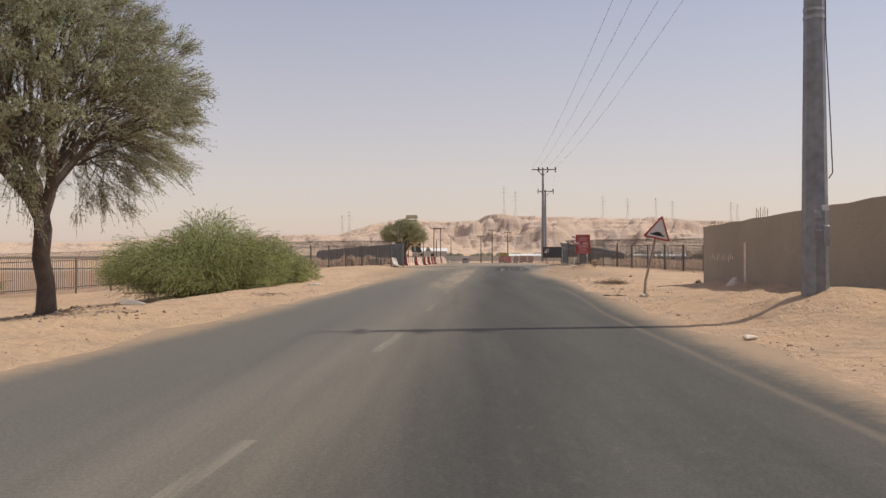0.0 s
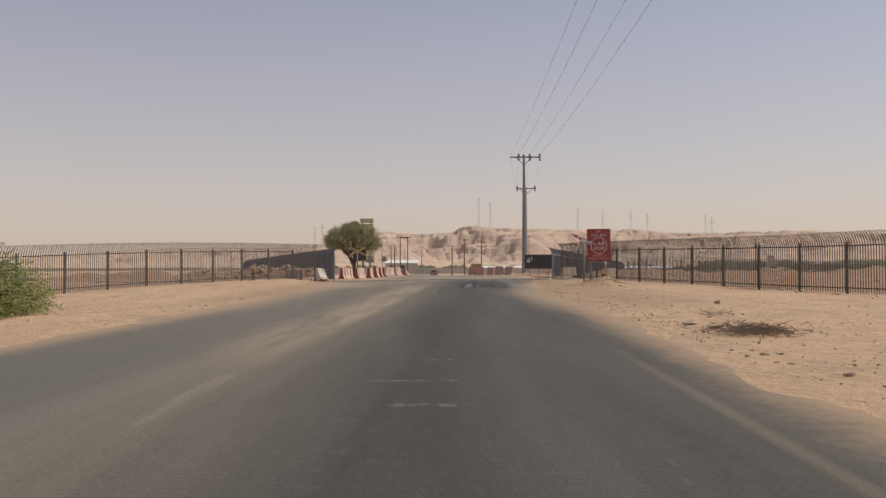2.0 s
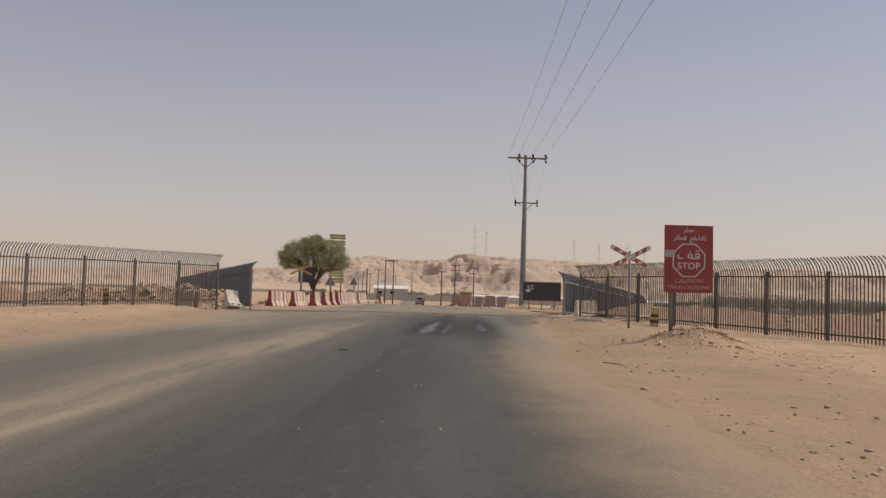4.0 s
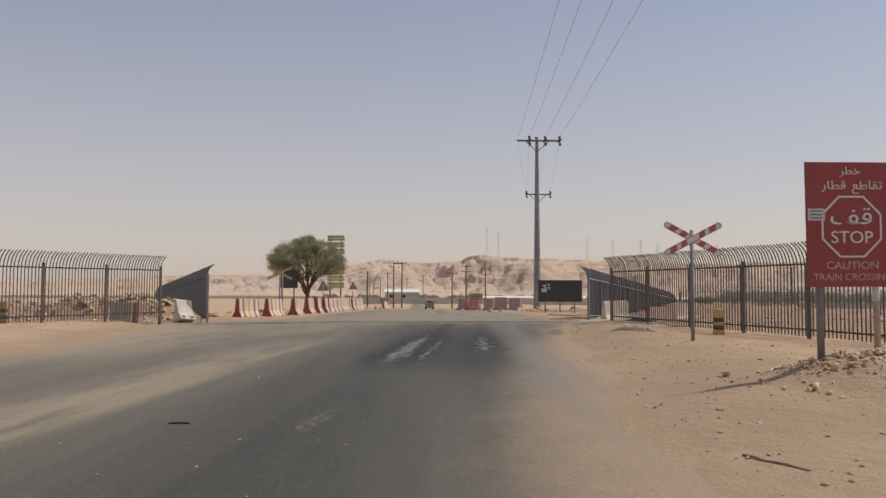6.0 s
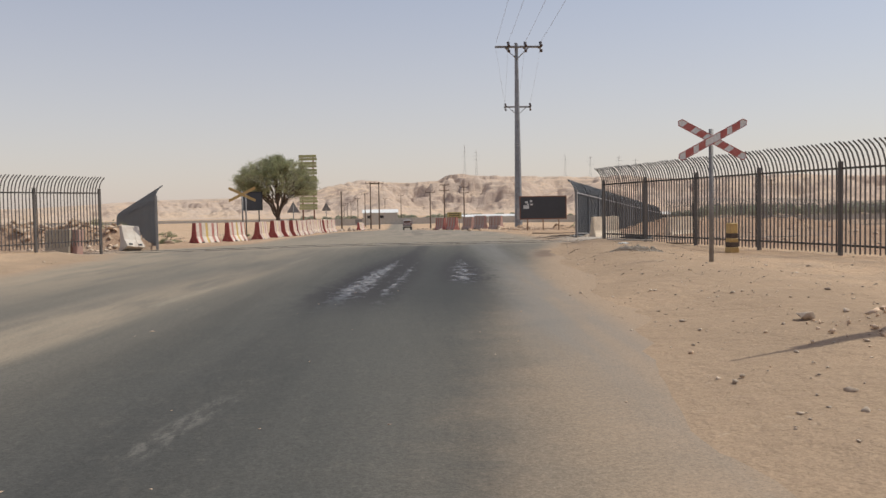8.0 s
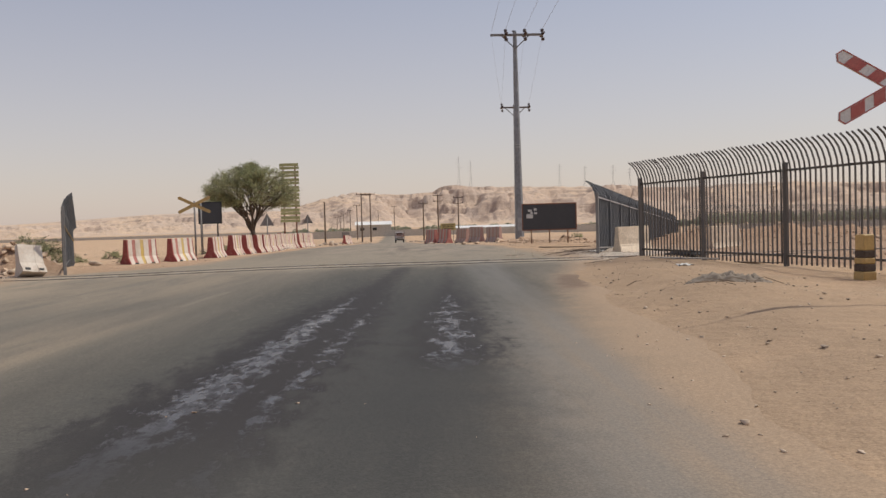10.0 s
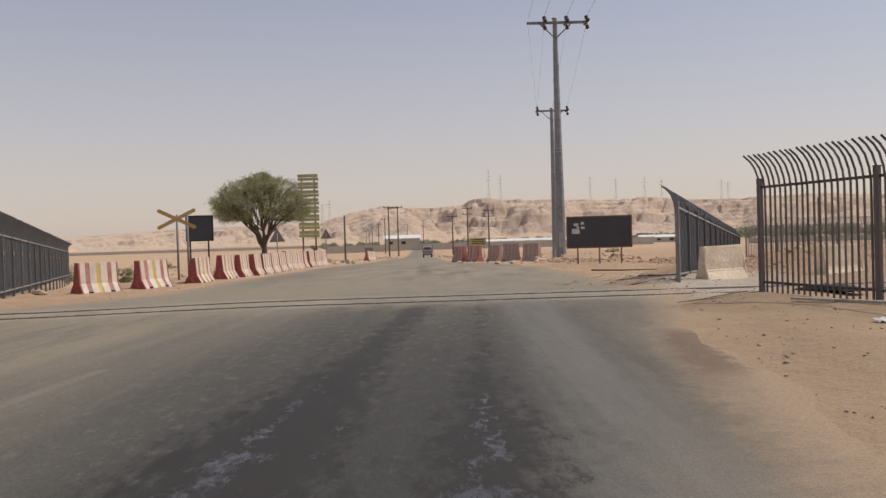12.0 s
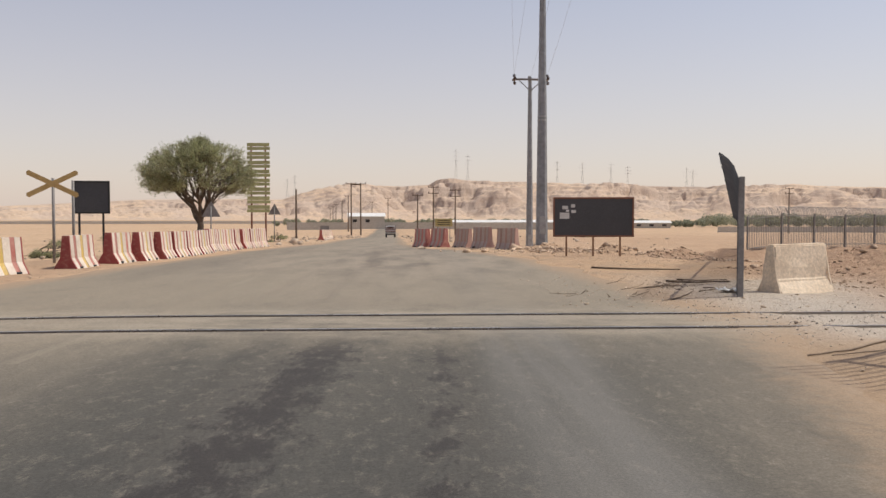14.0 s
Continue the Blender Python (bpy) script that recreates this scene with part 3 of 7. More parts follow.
def mesh_np(name, verts, faces, material, smooth=False):
    """A mesh from arrays; faces is an (n, 3) or (n, 4) array."""
    me = bpy.data.meshes.new(name)
    verts, faces = np.asarray(verts, np.float32), np.asarray(faces, np.int32)
    n, k = faces.shape
    me.vertices.add(len(verts))
    me.vertices.foreach_set("co", verts.ravel())
    me.loops.add(n * k)
    me.loops.foreach_set("vertex_index", faces.ravel())
    me.polygons.add(n)
    me.polygons.foreach_set("loop_start", np.arange(0, n * k, k, dtype=np.int32))
    me.polygons.foreach_set("loop_total", np.full(n, k, np.int32))
    me.update(calc_edges=True)
    me.materials.append(material)
    if smooth:
        me.polygons.foreach_set("use_smooth", np.ones(n, bool))
    return me


def grid_faces(nx, ny):
    i, j = np.meshgrid(np.arange(nx - 1), np.arange(ny - 1), indexing="ij")
    a = (i * ny + j).ravel()
    return np.stack([a, a + ny, a + ny + 1, a + 1], 1)


def lump(rng, n=10):
    """A small angular stone of about unit size, as a bmesh."""
    bm = bmesh.new()
    pts = rng.normal(size=(n, 3))
    pts /= np.linalg.norm(pts, axis=1)[:, None]
    for p in pts * rng.uniform(0.75, 1.0, (n, 1)):
        bm.verts.new(p)
    bmesh.ops.convex_hull(bm, input=bm.verts)
    bmesh.ops.delete(bm, geom=[v for v in bm.verts if not v.link_faces], context="VERTS")
    return bm


# ---------------------------------------------------------------- lie of the land
EDGE_L = ((-60, -7.0), (-20, -6.3), (5, -5.9), (15, -5.1), (25, -4.6), (40, -3.8), (55, -3.9), (66, -3.6), (72, -4.0), (76, -4.4), (80, -5.6), (84, -6.2), (86, -5.0), (89, -2.4), (96, -2.0), (111, -0.7), (123, 0.6), (153, -0.2), (233, -1.8), (287, -3.1), (420, -6), (800, -15))
EDGE_R = ((-60, 4.5), (-20, 4.7), (4, 5.0), (16, 5.15), (21, 5.5), (25, 5.72), (31, 5.95), (36, 6.2), (46, 6.75), (54, 6.9), (62, 7.8), (69, 8.4), (73, 8.95), (76, 9.4), (78, 9.9), (80, 10.4), (82, 10.8), (88, 10.9), (100, 10.4), (108, 9.0), (112, 7.3), (123, 6.4), (153, 6.0), (233, 4.8), (287, 4.1), (420, 1.0), (800, -8))
CENTRE = ((-60, -3.2), (0, -1.6), (10, -0.8), (17, -0.4), (37, 0.3), (42, 0.8), (60, 1.6), (82, 2.6), (123, 3.6), (233, 3.0), (800, -10))


def curve_at(table, y):
    a = np.array(table)
    return np.interp(y, a[:, 0], a[:, 1])


def smooth01(v, lo, hi):
    t = np.clip((v - lo) / (hi - lo), 0, 1)
    return t * t * (3 - 2 * t)


def wavy(x, y, s, seed):
    r = np.random.RandomState(seed)
    out = np.zeros_like(x, dtype=float)
    for k in range(7):
        a = r.uniform(0, 2 * np.pi)
        f = s * (0.6 + 0.45 * k)
        out += np.sin(f * (x * np.cos(a) + y * np.sin(a)) + r.uniform(0, 6.28)) / (1 + 0.5 * k)
    return out / 2.6


def road_z(x, y):
    x, y = np.asarray(x, float), np.asarray(y, float)
    return np.interp(y, (100, 108, 120, 130, 172, 233, 320, 470), (0, -0.05, -0.22, -0.42, -1.2, -2.5, -3.2, -3.5)) - 0.11 * smooth01(3 - x, 0, 8) * smooth01(y, 72, 80) * (1 - smooth01(y, 105, 125)) + 0.012 * np.exp(-((y - 107.6) / 0.5) ** 2) * 4


MOUNDS = ((8.0, 12.6, 0.34, 1.9), (9.9, 57.2, 0.34, 0.85), (10.7, 57.0, 0.26, 0.75), (11.0, 13.5, 0.4, 2.4), (10.9, 18.5, 0.35, 2.4), (9.9, 69.2, 0.10, 0.9), (17.2, 91.6, 0.42, 1.9), (19.8, 92.0, 0.5, 2.6), (24, 94, 0.65, 3.4), (13.6, 88.4, 0.08, 0.9),
          (-7.2, 86.1, 0.55, 1.0), (-9.0, 86.4, 0.95, 1.3), (-11.5, 86.5, 1.0, 1.7), (-15, 86.4, 1.0, 2.0), (-19.5, 85.8, 0.95, 2.4), (-24, 84.8, 0.9, 2.6), (-29, 83.5, 0.9, 3.0), (-9.2, 16.0, 0.18, 1.4), (10.7, 29.0, 0.19, 1.6), (10.7, 26.8, 0.18, 1.6), (10.7, 24.4, 0.24, 1.7), (10.7, 22.2, 0.24, 1.6), (16.9, 61.5, -0.14, 2.0), (17.9, 58.3, -0.2, 2.0), (19.0, 54.5, -0.12, 2.5), (20.1, 50.5, -0.1, 2.5), (26, 119.3, 0.55, 3.0), (31, 121.5, 0.6, 3.2), (36, 123.7, 0.6, 3.2), (41, 126, 0.6, 3.2), (46, 128, 0.6, 3.2), (51, 130.4, 0.6, 3.2), (57, 133, 0.6, 3.4), (62, 135.3, 0.6, 3.2), (22, 70, 0.5, 3), (25, 78, 0.6, 4), (21, 60, 0.45, 3), (15.2, 106.5, 0.4, 0.9), (18.0, 108.0, 0.5, 1.3), (12.8, 109.5, 0.3, 0.9), (28, 66, 0.8, 5))


def ground_z(x, y):
    """Height of the sand sheet."""
    x, y = np.asarray(x, float), np.asarray(y, float)
    wob = 0.35 * wavy(x, y, 1.1, 3) + 0.2 * wavy(x, y, 3.3, 4)
    out_l, out_r = curve_at(EDGE_L, y) - x, x - curve_at(EDGE_R, y)
    d = np.maximum(out_l, out_r) + wob
    z = road_z(x, y)
    right = x > 2
    rise = np.where(right, smooth01(y, 48, 58) * (1 - smooth01(y, 82, 85)) * (0.17 * smooth01(d, 0.1, 1.5) - 0.10 * smooth01(d, 2.0, 4.0)) + 0.26 * (1 - 0.78 * smooth01(y, 18, 27) - 0.22 * smooth01(y, 48, 58)) * (1 - 0.85 * smooth01(y, 83.5, 85.5) * (1 - smooth01(y, 90, 95))) * smooth01(d, 0.2, 4.0) - 0.3 * smooth01(d, 25, 70), (0.22 - 0.17 * smooth01(y, 83, 89)) * (1 - smooth01(y, 13, 19) * (1 - smooth01(y, 48, 66))) * smooth01(d, 0.2, 3.0) - (0.25 + 0.55 * smooth01(60 - y, 0, 30)) * smooth01(d, 2.2, 11) - 0.5 * smooth01(d, 12, 60) - 0.6 * smooth01(d, 8, 20) * smooth01(80 - y, 0, 10))
    z = z + np.where(d > 0, 0.02 * smooth01(d, 0, 0.25) + rise, 0) - 0.05 * smooth01(-d, 0.0, 0.5)
    side = smooth01(y, 86, 125) * (1 - smooth01(y, 160, 220))
    z = z - np.where(right, 0.9, 0.75) * side * smooth01(d, 3, 10)
    rough = smooth01(d, 0.3, 2.0)
    z = z + rough * (0.045 * wavy(x, y, 0.9, 5) + 0.025 * wavy(x, y, 2.6, 6) + 0.02 * wavy(x, y, 5.7, 7))
    z = z + 0.25 * smooth01(d, 30, 120) * wavy(x, y, 0.05, 8)
    for mx, my, h, s in MOUNDS:
        r2 = ((x - mx) ** 2 + (y - my) ** 2) / (s * s)
        z = z + rough * h * np.exp(-r2) * (1 + 0.3 * wavy(x, y, 2.2, 9) + 0.25 * wavy(x, y, 4.6, 10))
    # level bed for the track beside the road
    bed = (1 - smooth01(np.abs(y - 83.15), 1.5, 2.8)) * smooth01(d, 0, 1) * (1 - smooth01(np.abs(x), 30, 60)) 
    return z * (1 - bed) + bed * (road_z(np.maximum(x, -9), y) - 0.01 + 0.012 * wavy(x, y, 5.0, 31))


def gz(x, y):
    return float(ground_z(np.array([x]), np.array([y]))[0])


def spread(lo, hi, step, far_lo, far_hi):
    mid = np.arange(lo, hi + step / 2, step)
    a, b, s = [], [], step
    v = hi
    while v < far_hi:
        s *= 1.16
        v += s
        b.append(min(v, far_hi))
    v, s = lo, step
    while v > far_lo:
        s *= 1.16
        v -= s
        a.append(max(v, far_lo))
    return np.concatenate([a[::-1], mid, b])


xs, ys = spread(-24, 30, 0.28, -4600, 4600), spread(-6, 126, 0.42, -900, 4700)
GX, GY = np.meshgrid(xs, ys, indexing="ij")
GZ = ground_z(GX, GY)
me = mesh_np("ground", np.stack([GX.ravel(), GY.ravel(), GZ.ravel()], 1), grid_faces(len(xs), len(ys)), M_SAND, True)
tagged(new("ground", me), "pale tan desert sand with grit, tracks and low mounds", "ground", kind="structure")
gx, gy = GX.ravel(), GY.ravel()
gravel = 0.85 * np.exp(-(np.where(gy > 83.2, (gy - 83.2) / np.where(gx > 0, 7.5, 2.6), (gy - 83.2) / 2.6)) ** 4) * smooth01(np.maximum(curve_at(EDGE_L, gy) - gx, gx - curve_at(EDGE_R, gy)), -0.5, 1.5)
red = np.zeros_like(gx)
for mx, my, h, s in MOUNDS:
    if h > 0.4:
        red = np.maximum(red, np.exp(-(((gx - mx) ** 2 + (gy - my) ** 2) / (1.5 * s) ** 2) ** 2))
fence_l, fence_r = -6.6 - 0.5305 * (81.7 - gy), 12.3 + 0.2755 * (80.03 - gy)
behind = np.maximum(smooth01(fence_l - gx, 0, 1.5), smooth01(gx - fence_r, 0, 1.5)) * smooth01(gy, 12, 24) * (1 - smooth01(gy, 78, 82))
beyond = np.maximum(smooth01(-6.5 - 0.394 * (gy - 84.9) - gx, 0, 2), smooth01(gx - 13.5 - 0.407 * (gy - 86.1), 0, 2)) * smooth01(gy, 80, 84) * (1 - smooth01(gy, 115, 170))
behind = np.maximum(behind, 0.8 * beyond)
red = np.maximum(red, 0.95 * behind * (1 - smooth01(np.abs(gx), 60, 160)))
red = np.maximum(red, 0.5 * smooth01(-1.5 - gx, 0, 1.5) * smooth01(gy, 84, 87) * (1 - smooth01(gy, 112, 125)) * (1 - smooth01(-gx, 25, 60)))
red = np.clip(red + 0.55 * smooth01(gx, 15, 19) * smooth01(gy, 40, 60) * (1 - smooth01(gy, 100, 120)), 0, 0.9)
red = np.clip(red + 0.4 * smooth01(gx, 9, 13) * smooth01(gy, 93, 104) * (1 - smooth01(gy, 220, 350)), 0, 0.9)
outside = np.maximum(curve_at(EDGE_L, gy) - gx, gx - curve_at(EDGE_R, gy))
verge = np.maximum((1 - smooth01(outside, 0.8, 3.0)) * (0.25 + 0.75 * smooth01(gy, 40, 52) * (1 - smooth01(gy, 84, 92))), (gx > 3) * 1.0 * smooth01(gy, 36, 48) * (1 - smooth01(gy, 84, 92)) * (1 - smooth01(outside, 1.5, 6.0)))
for nm, val in (("gravel", gravel), ("redearth", red), ("verge", verge)):
    a = me.attributes.new(nm, "FLOAT", "POINT")
    a.data.foreach_set("value", val.astype(np.float32))

# road sheet: follows its own edges, slightly proud of the buried ground
ry = np.concatenate([np.arange(-60, 130, 0.5), np.arange(130, 801, 5.0)])
ru = np.linspace(0, 1, 25)
RY, RU = np.meshgrid(ry, ru, indexing="ij")
L_, R_ = curve_at(EDGE_L, RY) - 0.7, curve_at(EDGE_R, RY) + 0.7
RX = L_ + (R_ - L_) * RU
RZ = road_z(RX, RY)
me = mesh_np("road", np.stack([RX.ravel(), RY.ravel(), RZ.ravel()], 1), grid_faces(len(ry), len(ru))[:, ::-1], M_ROAD, True)
tagged(new("road", me), "worn dusty grey asphalt road with bitumen stains", "road", kind="structure")
rx, ryy = RX.ravel(), RY.ravel()
for nm, val in (("dl", rx - curve_at(EDGE_L, ryy)), ("dr", curve_at(EDGE_R, ryy) - rx), ("dc", rx - curve_at(CENTRE, ryy)),
                ("ta", rx - np.interp(ryy, (60, 63.5, 82, 96, 107), (4.2, 4.35, 5.6, 5.3, 5.1))), ("tb", rx - np.interp(ryy, (60, 65, 82, 96, 107), (5.9, 6.05, 6.75, 6.9, 6.7)))):
    a = me.attributes.new(nm, "FLOAT", "POINT")
    a.data.foreach_set("value", val.astype(np.float32))

# railway: two rails flush in the road, standing in ballast beside it
railway = thing("railway_track", pose(0, 0, 0), "rusty standard-gauge rails set flush across the asphalt road", "railway track", kind="structure")
for ry0 in (82.4, 83.9):
    def along(off, x0, x1, w, zlo, zhi):
        b = bmesh.new()
        rings = []
        for x in np.linspace(x0, x1, int((x1 - x0) / 1.5) + 2):
            yy, zz = ry0 + off + 0.007 * (x - 6), float(road_z(max(x, -9), ry0))
            rings.append([b.verts.new((x, yy + s, zz + h)) for s, h in ((-w, zlo), (w, zlo), (w, zhi), (-w, zhi))])
        for p, q in zip(rings, rings[1:]):
            for k in range(4):
                b.faces.new((p[k], q[k], q[(k + 1) % 4], p[(k + 1) % 4]))
        return b
    part("rail", along(0, -90, 70, 0.035, -0.12, 0.018), M_RAILTOP, railway)
    for off in (-0.06, 0.055):
        part("flange_groove", along(off, -5.5, 10.5, 0.016, -0.05, 0.006), M_RAIL, railway, "dark strip along the groove beside the rail")

# ---------------------------------------------------------------- far land
RIDGE = ((-60, 0.5), (-40, 0.75), (-25.5, 0.8), (-17.4, 1.25), (-12, 1.35), (-8.4, 1.3), (-7.3, 1.6), (-4.6, 2.3), (-3.5, 2.35), (-1.5, 2.2), (0.4, 2.25), (1.5, 2.32), (2.1, 2.65), (3.2, 2.72), (5.4, 2.58), (7.4, 2.52), (9.3, 2.45), (12, 2.35), (14.6, 2.3), (17, 2.15), (20, 2.08), (23, 2.1), (25.2, 2.2), (28, 2.0), (33, 1.85), (45, 1.6), (60, 1.3))


def ridge():
    ang = np.radians(np.linspace(-58, 58, 1500))
    dist = np.concatenate([np.linspace(1480, 2080, 96), np.array([2250, 2600, 3300])])
    A, D = np.meshgrid(ang, dist, indexing="ij")
    deg = np.degrees(A)
    top = np.tan(np.radians(np.interp(deg, *np.array(RIDGE).T) - 0.1)) * 2050
    X, Y = 6 + D * np.sin(A), 70 + D * np.cos(A)
    u = (D - 1480) / 570
    arc = A * 1900
    spur = wavy(arc, D * 0.25, 0.009, 21) * 0.5 + wavy(arc, D * 0.35, 0.026, 22) * 0.34 + np.abs(wavy(arc, D * 0.5, 0.06, 26)) * 0.3 + wavy(arc, D, 0.14, 27) * 0.12
    cut = u + 0.30 * spur * smooth01(u, 0.02, 0.25) * (1 - 0.85 * smooth01(u, 0.8, 1.0))
    # cliffs of changing height, which start and end along the scarp
    zero = np.zeros_like(D)
    h1 = smooth01(wavy(arc, zero, 0.010, 31) + 0.35 * wavy(arc, D, 0.03, 32), -0.25, 0.45)
    h2 = smooth01(wavy(arc, zero, 0.013, 33) + 0.35 * wavy(arc, D, 0.035, 34), -0.2, 0.5)
    h3 = smooth01(wavy(arc, zero, 0.017, 35), -0.5, 0.5)
    p1, p2 = 0.42 + 0.14 * wavy(arc, zero, 0.012, 36), 0.64 + 0.08 * wavy(arc, zero, 0.015, 37)
    slope = 0.6 * smooth01(cut, 0.02, 0.95) + 0.4 * smooth01(cut, 0.0, 0.6) ** 1.5
    cliff1, cliff2, cap = smooth01(cut - p1, 0, 0.035), smooth01(cut - p2, 0, 0.03), smooth01(cut, 0.86, 0.885)
    k1, k2, k3 = 0.26 * h1, 0.22 * h2, 0.12 * h3
    prof = slope * (1 - k1 - k2 - k3) + k1 * cliff1 + k2 * cliff2 + k3 * cap
    Z = -4 + (top + 4) * np.clip(prof, 0, 1.0) + (2.4 * wavy(arc, D, 0.07, 23) + 2.0 * wavy(arc, D, 0.19, 25) + 0.9 * wavy(arc, D, 0.37, 29)) * smooth01(cut, 0.08, 0.3) * (1 - smooth01(u, 0.6, 0.85))
    # gullies run down the scarp
    gully = np.abs(wavy(arc + 9 * wavy(arc, D, 0.02, 42), D * 0.12, 0.075, 41))
    Z = Z - 0.065 * top * (1 - np.clip(gully * 2.2, 0, 1)) ** 1.5 * smooth01(u, 0.12, 0.4) * (1 - smooth01(u, 0.84, 0.98))
    # beds of harder rock stand out as ledges
    bed = (top + 4) / 8.5
    q = (Z + 4) / bed + 0.5 * wavy(arc, D * 0.2, 0.012, 38)
    f = q - np.floor(q)
    ledge = (np.floor(q) + smooth01(f, 0.45, 0.8) - q) * bed
    Z = Z + ledge * 0.95 * np.clip(0.3 + h1 * 0.5 + h2 * 0.5, 0, 1) * smooth01(u, 0.25, 0.5) * (1 - smooth01(u, 0.85, 1.0))
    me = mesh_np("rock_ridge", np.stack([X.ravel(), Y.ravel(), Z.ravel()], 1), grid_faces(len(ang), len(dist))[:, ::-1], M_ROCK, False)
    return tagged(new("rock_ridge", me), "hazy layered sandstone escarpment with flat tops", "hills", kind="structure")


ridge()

# ---------------------------------------------------------------- power poles and lines
def octagon_tube(bm, z0, z1, r0, r1, x=0.0, y=0.0):
    tube(bm, [(x, y, z0), (x, y, (z0 + z1) / 2), (x, y, z1)], [r0, (r0 + r1) / 2, r1], 8)


def insulator(pole, x, y, z, up=True):
    bm = bmesh.new()
    s = 1 if up else -1
    tube(bm, [(x, y, z), (x, y, z + s * 0.09), (x, y, z + s * 0.1), (x, y, z + s * 0.16), (x, y, z + s * 0.17), (x, y, z + s * 0.24), (x, y, z + s * 0.3)], [0.03, 0.04, 0.11, 0.11, 0.06, 0.13, 0.03], 8)
    return part("insulator", bm, M_INSUL, pole, smooth=True)


def power_pole(x, y, turn, height, r0, r1, arm_z, arm_left, arm_right, pins, label, plates=False):
    base = gz(x, y) - 0.12
    p = thing("power_pole", pose(x, y, base, 0, 0, turn), label, "power pole", "steel power poles along the road")
    bm = bmesh.new()
    octagon_tube(bm, 0, height, r0, r1)
    part("shaft", bm, M_POLE, p, "tapered eight-sided grey steel shaft")
    bm = bmesh.new()
    boxat(bm, (arm_right - arm_left) / 2, -r1 - 0.06, arm_z, arm_left + arm_right, 0.11, 0.14, bevel=0.01)
    part("crossarm", bm, M_STEEL, p, "dark steel channel crossarm")
    for s in (-1, 1):
        bm = bmesh.new()
        tube(bm, [(0, -r1 - 0.03, arm_z - 0.85), (s * 0.85, -r1 - 0.06, arm_z - 0.06)], 0.035, 5)
        part("brace", bm, M_STEEL, p)
    for px in pins:
        insulator(p, px, -r1 - 0.06, arm_z + 0.07)
        insulator(p, px + 0.03, -r1 - 0.1, arm_z - 0.1, False)
        for s in (-1, 1):
            bm = bmesh.new()
            y0 = -r1 - 0.06
            tube(bm, [(px, y0 + s * q, arm_z + 0.02) for q in (0.08, 0.16, 0.17, 0.26, 0.27, 0.36, 0.37, 0.46, 0.5)], [0.02, 0.03, 0.1, 0.1, 0.05, 0.1, 0.05, 0.1, 0.02], 8)
            part("strain_insulator", bm, M_INSUL, p, smooth=True)
    bm = bmesh.new()
    boxat(bm, -0.05, 0, height + 0.02, r1 * 1.7, r1 * 1.7, 0.06, bevel=0.01)
    part("cap", bm, M_STEEL, p)
    for k in range(2):
        bm = bmesh.new()
        zz = 0.45 * height + 0.16 * k
        rr = r0 + (r1 - r0) * zz / height + 0.012
        octagon_tube(bm, zz, zz + 0.07, rr, rr)
        part("band", bm, M_STEEL_LIGHT, p, "pale metal band round the shaft")
    if plates:
        for zz, w, h, mt, dx in ((1.88, 0.2, 0.11, M_PAPER, 0.1), (1.3, 0.16, 0.42, M_STEEL_LIGHT, 0.13), (1.74, 0.2, 0.15, M_STEEL_LIGHT, -0.06), (1.32, 0.18, 0.2, M_STEEL, -0.06)):
            rr = (r0 + (r1 - r0) * zz / height) * 0.93
            bm = bmesh.new()
            boxat(bm, dx, -rr - 0.008, zz, w * 0.8, 0.016, h, bevel=0.004)
            part("plate", bm, mt, p, "weathered notice plate")
        bm = bmesh.new()
        tube(bm, [(r0 * 0.86, -0.12, 2.5), (r0 * 0.8 + 0.1, -0.12, 2.62), (r0 * 0.8 + 0.06, -0.12, 3.6), (r0 * 0.72, -0.1, 5.5), (r1 + 0.03, -0.1, height * 0.8)], 0.013, 6)
        part("cable", bm, M_BLACK, p, "loose black service cable")
    else:
        bm = bmesh.new()
        rr = r0 * 0.93
        boxat(bm, 0.0, -rr - 0.006, 1.15, 0.3, 0.012, 0.8, bevel=0.004)
        part("plate", bm, M_STEEL_LIGHT, p, "pale painted patch plate")
    return p


BIG, P1, P2 = (7.88, 12.75), (12.56, 110.3), (15.4, 133.3)
power_pole(*BIG, 3, 13.0, 0.28, 0.12, 12.75, 1.55, 1.75, (-0.6, 0.6, 1.7), "tall tapered grey steel power pole beside a cement wall", True)
power_pole(*P1, 1, 13.2, 0.29, 0.12, 12.95, 1.55, 1.75, (-0.6, 0.6, 1.7), "tall tapered grey steel power pole near concrete barriers")
power_pole(*P2, 1, 13.15, 0.28, 0.13, 12.95, 1.3, 1.35, (-1.2, 1.25), "shorter grey steel power pole behind another pole")


def power_line(a, b, sag, r=0.009):
    bm = bmesh.new()
    a, b = Vector(a), Vector(b)
    pts = [a.lerp(b, k / 24) - Vector((0, 0, 4 * sag * (k / 24) * (1 - k / 24))) for k in range(25)]
    tube(bm, pts, r, 4)
    return solo("power_line", bm, M_WIRE, Matrix(), "thin grey overhead wire strung between steel poles", "power line", "overhead wires")


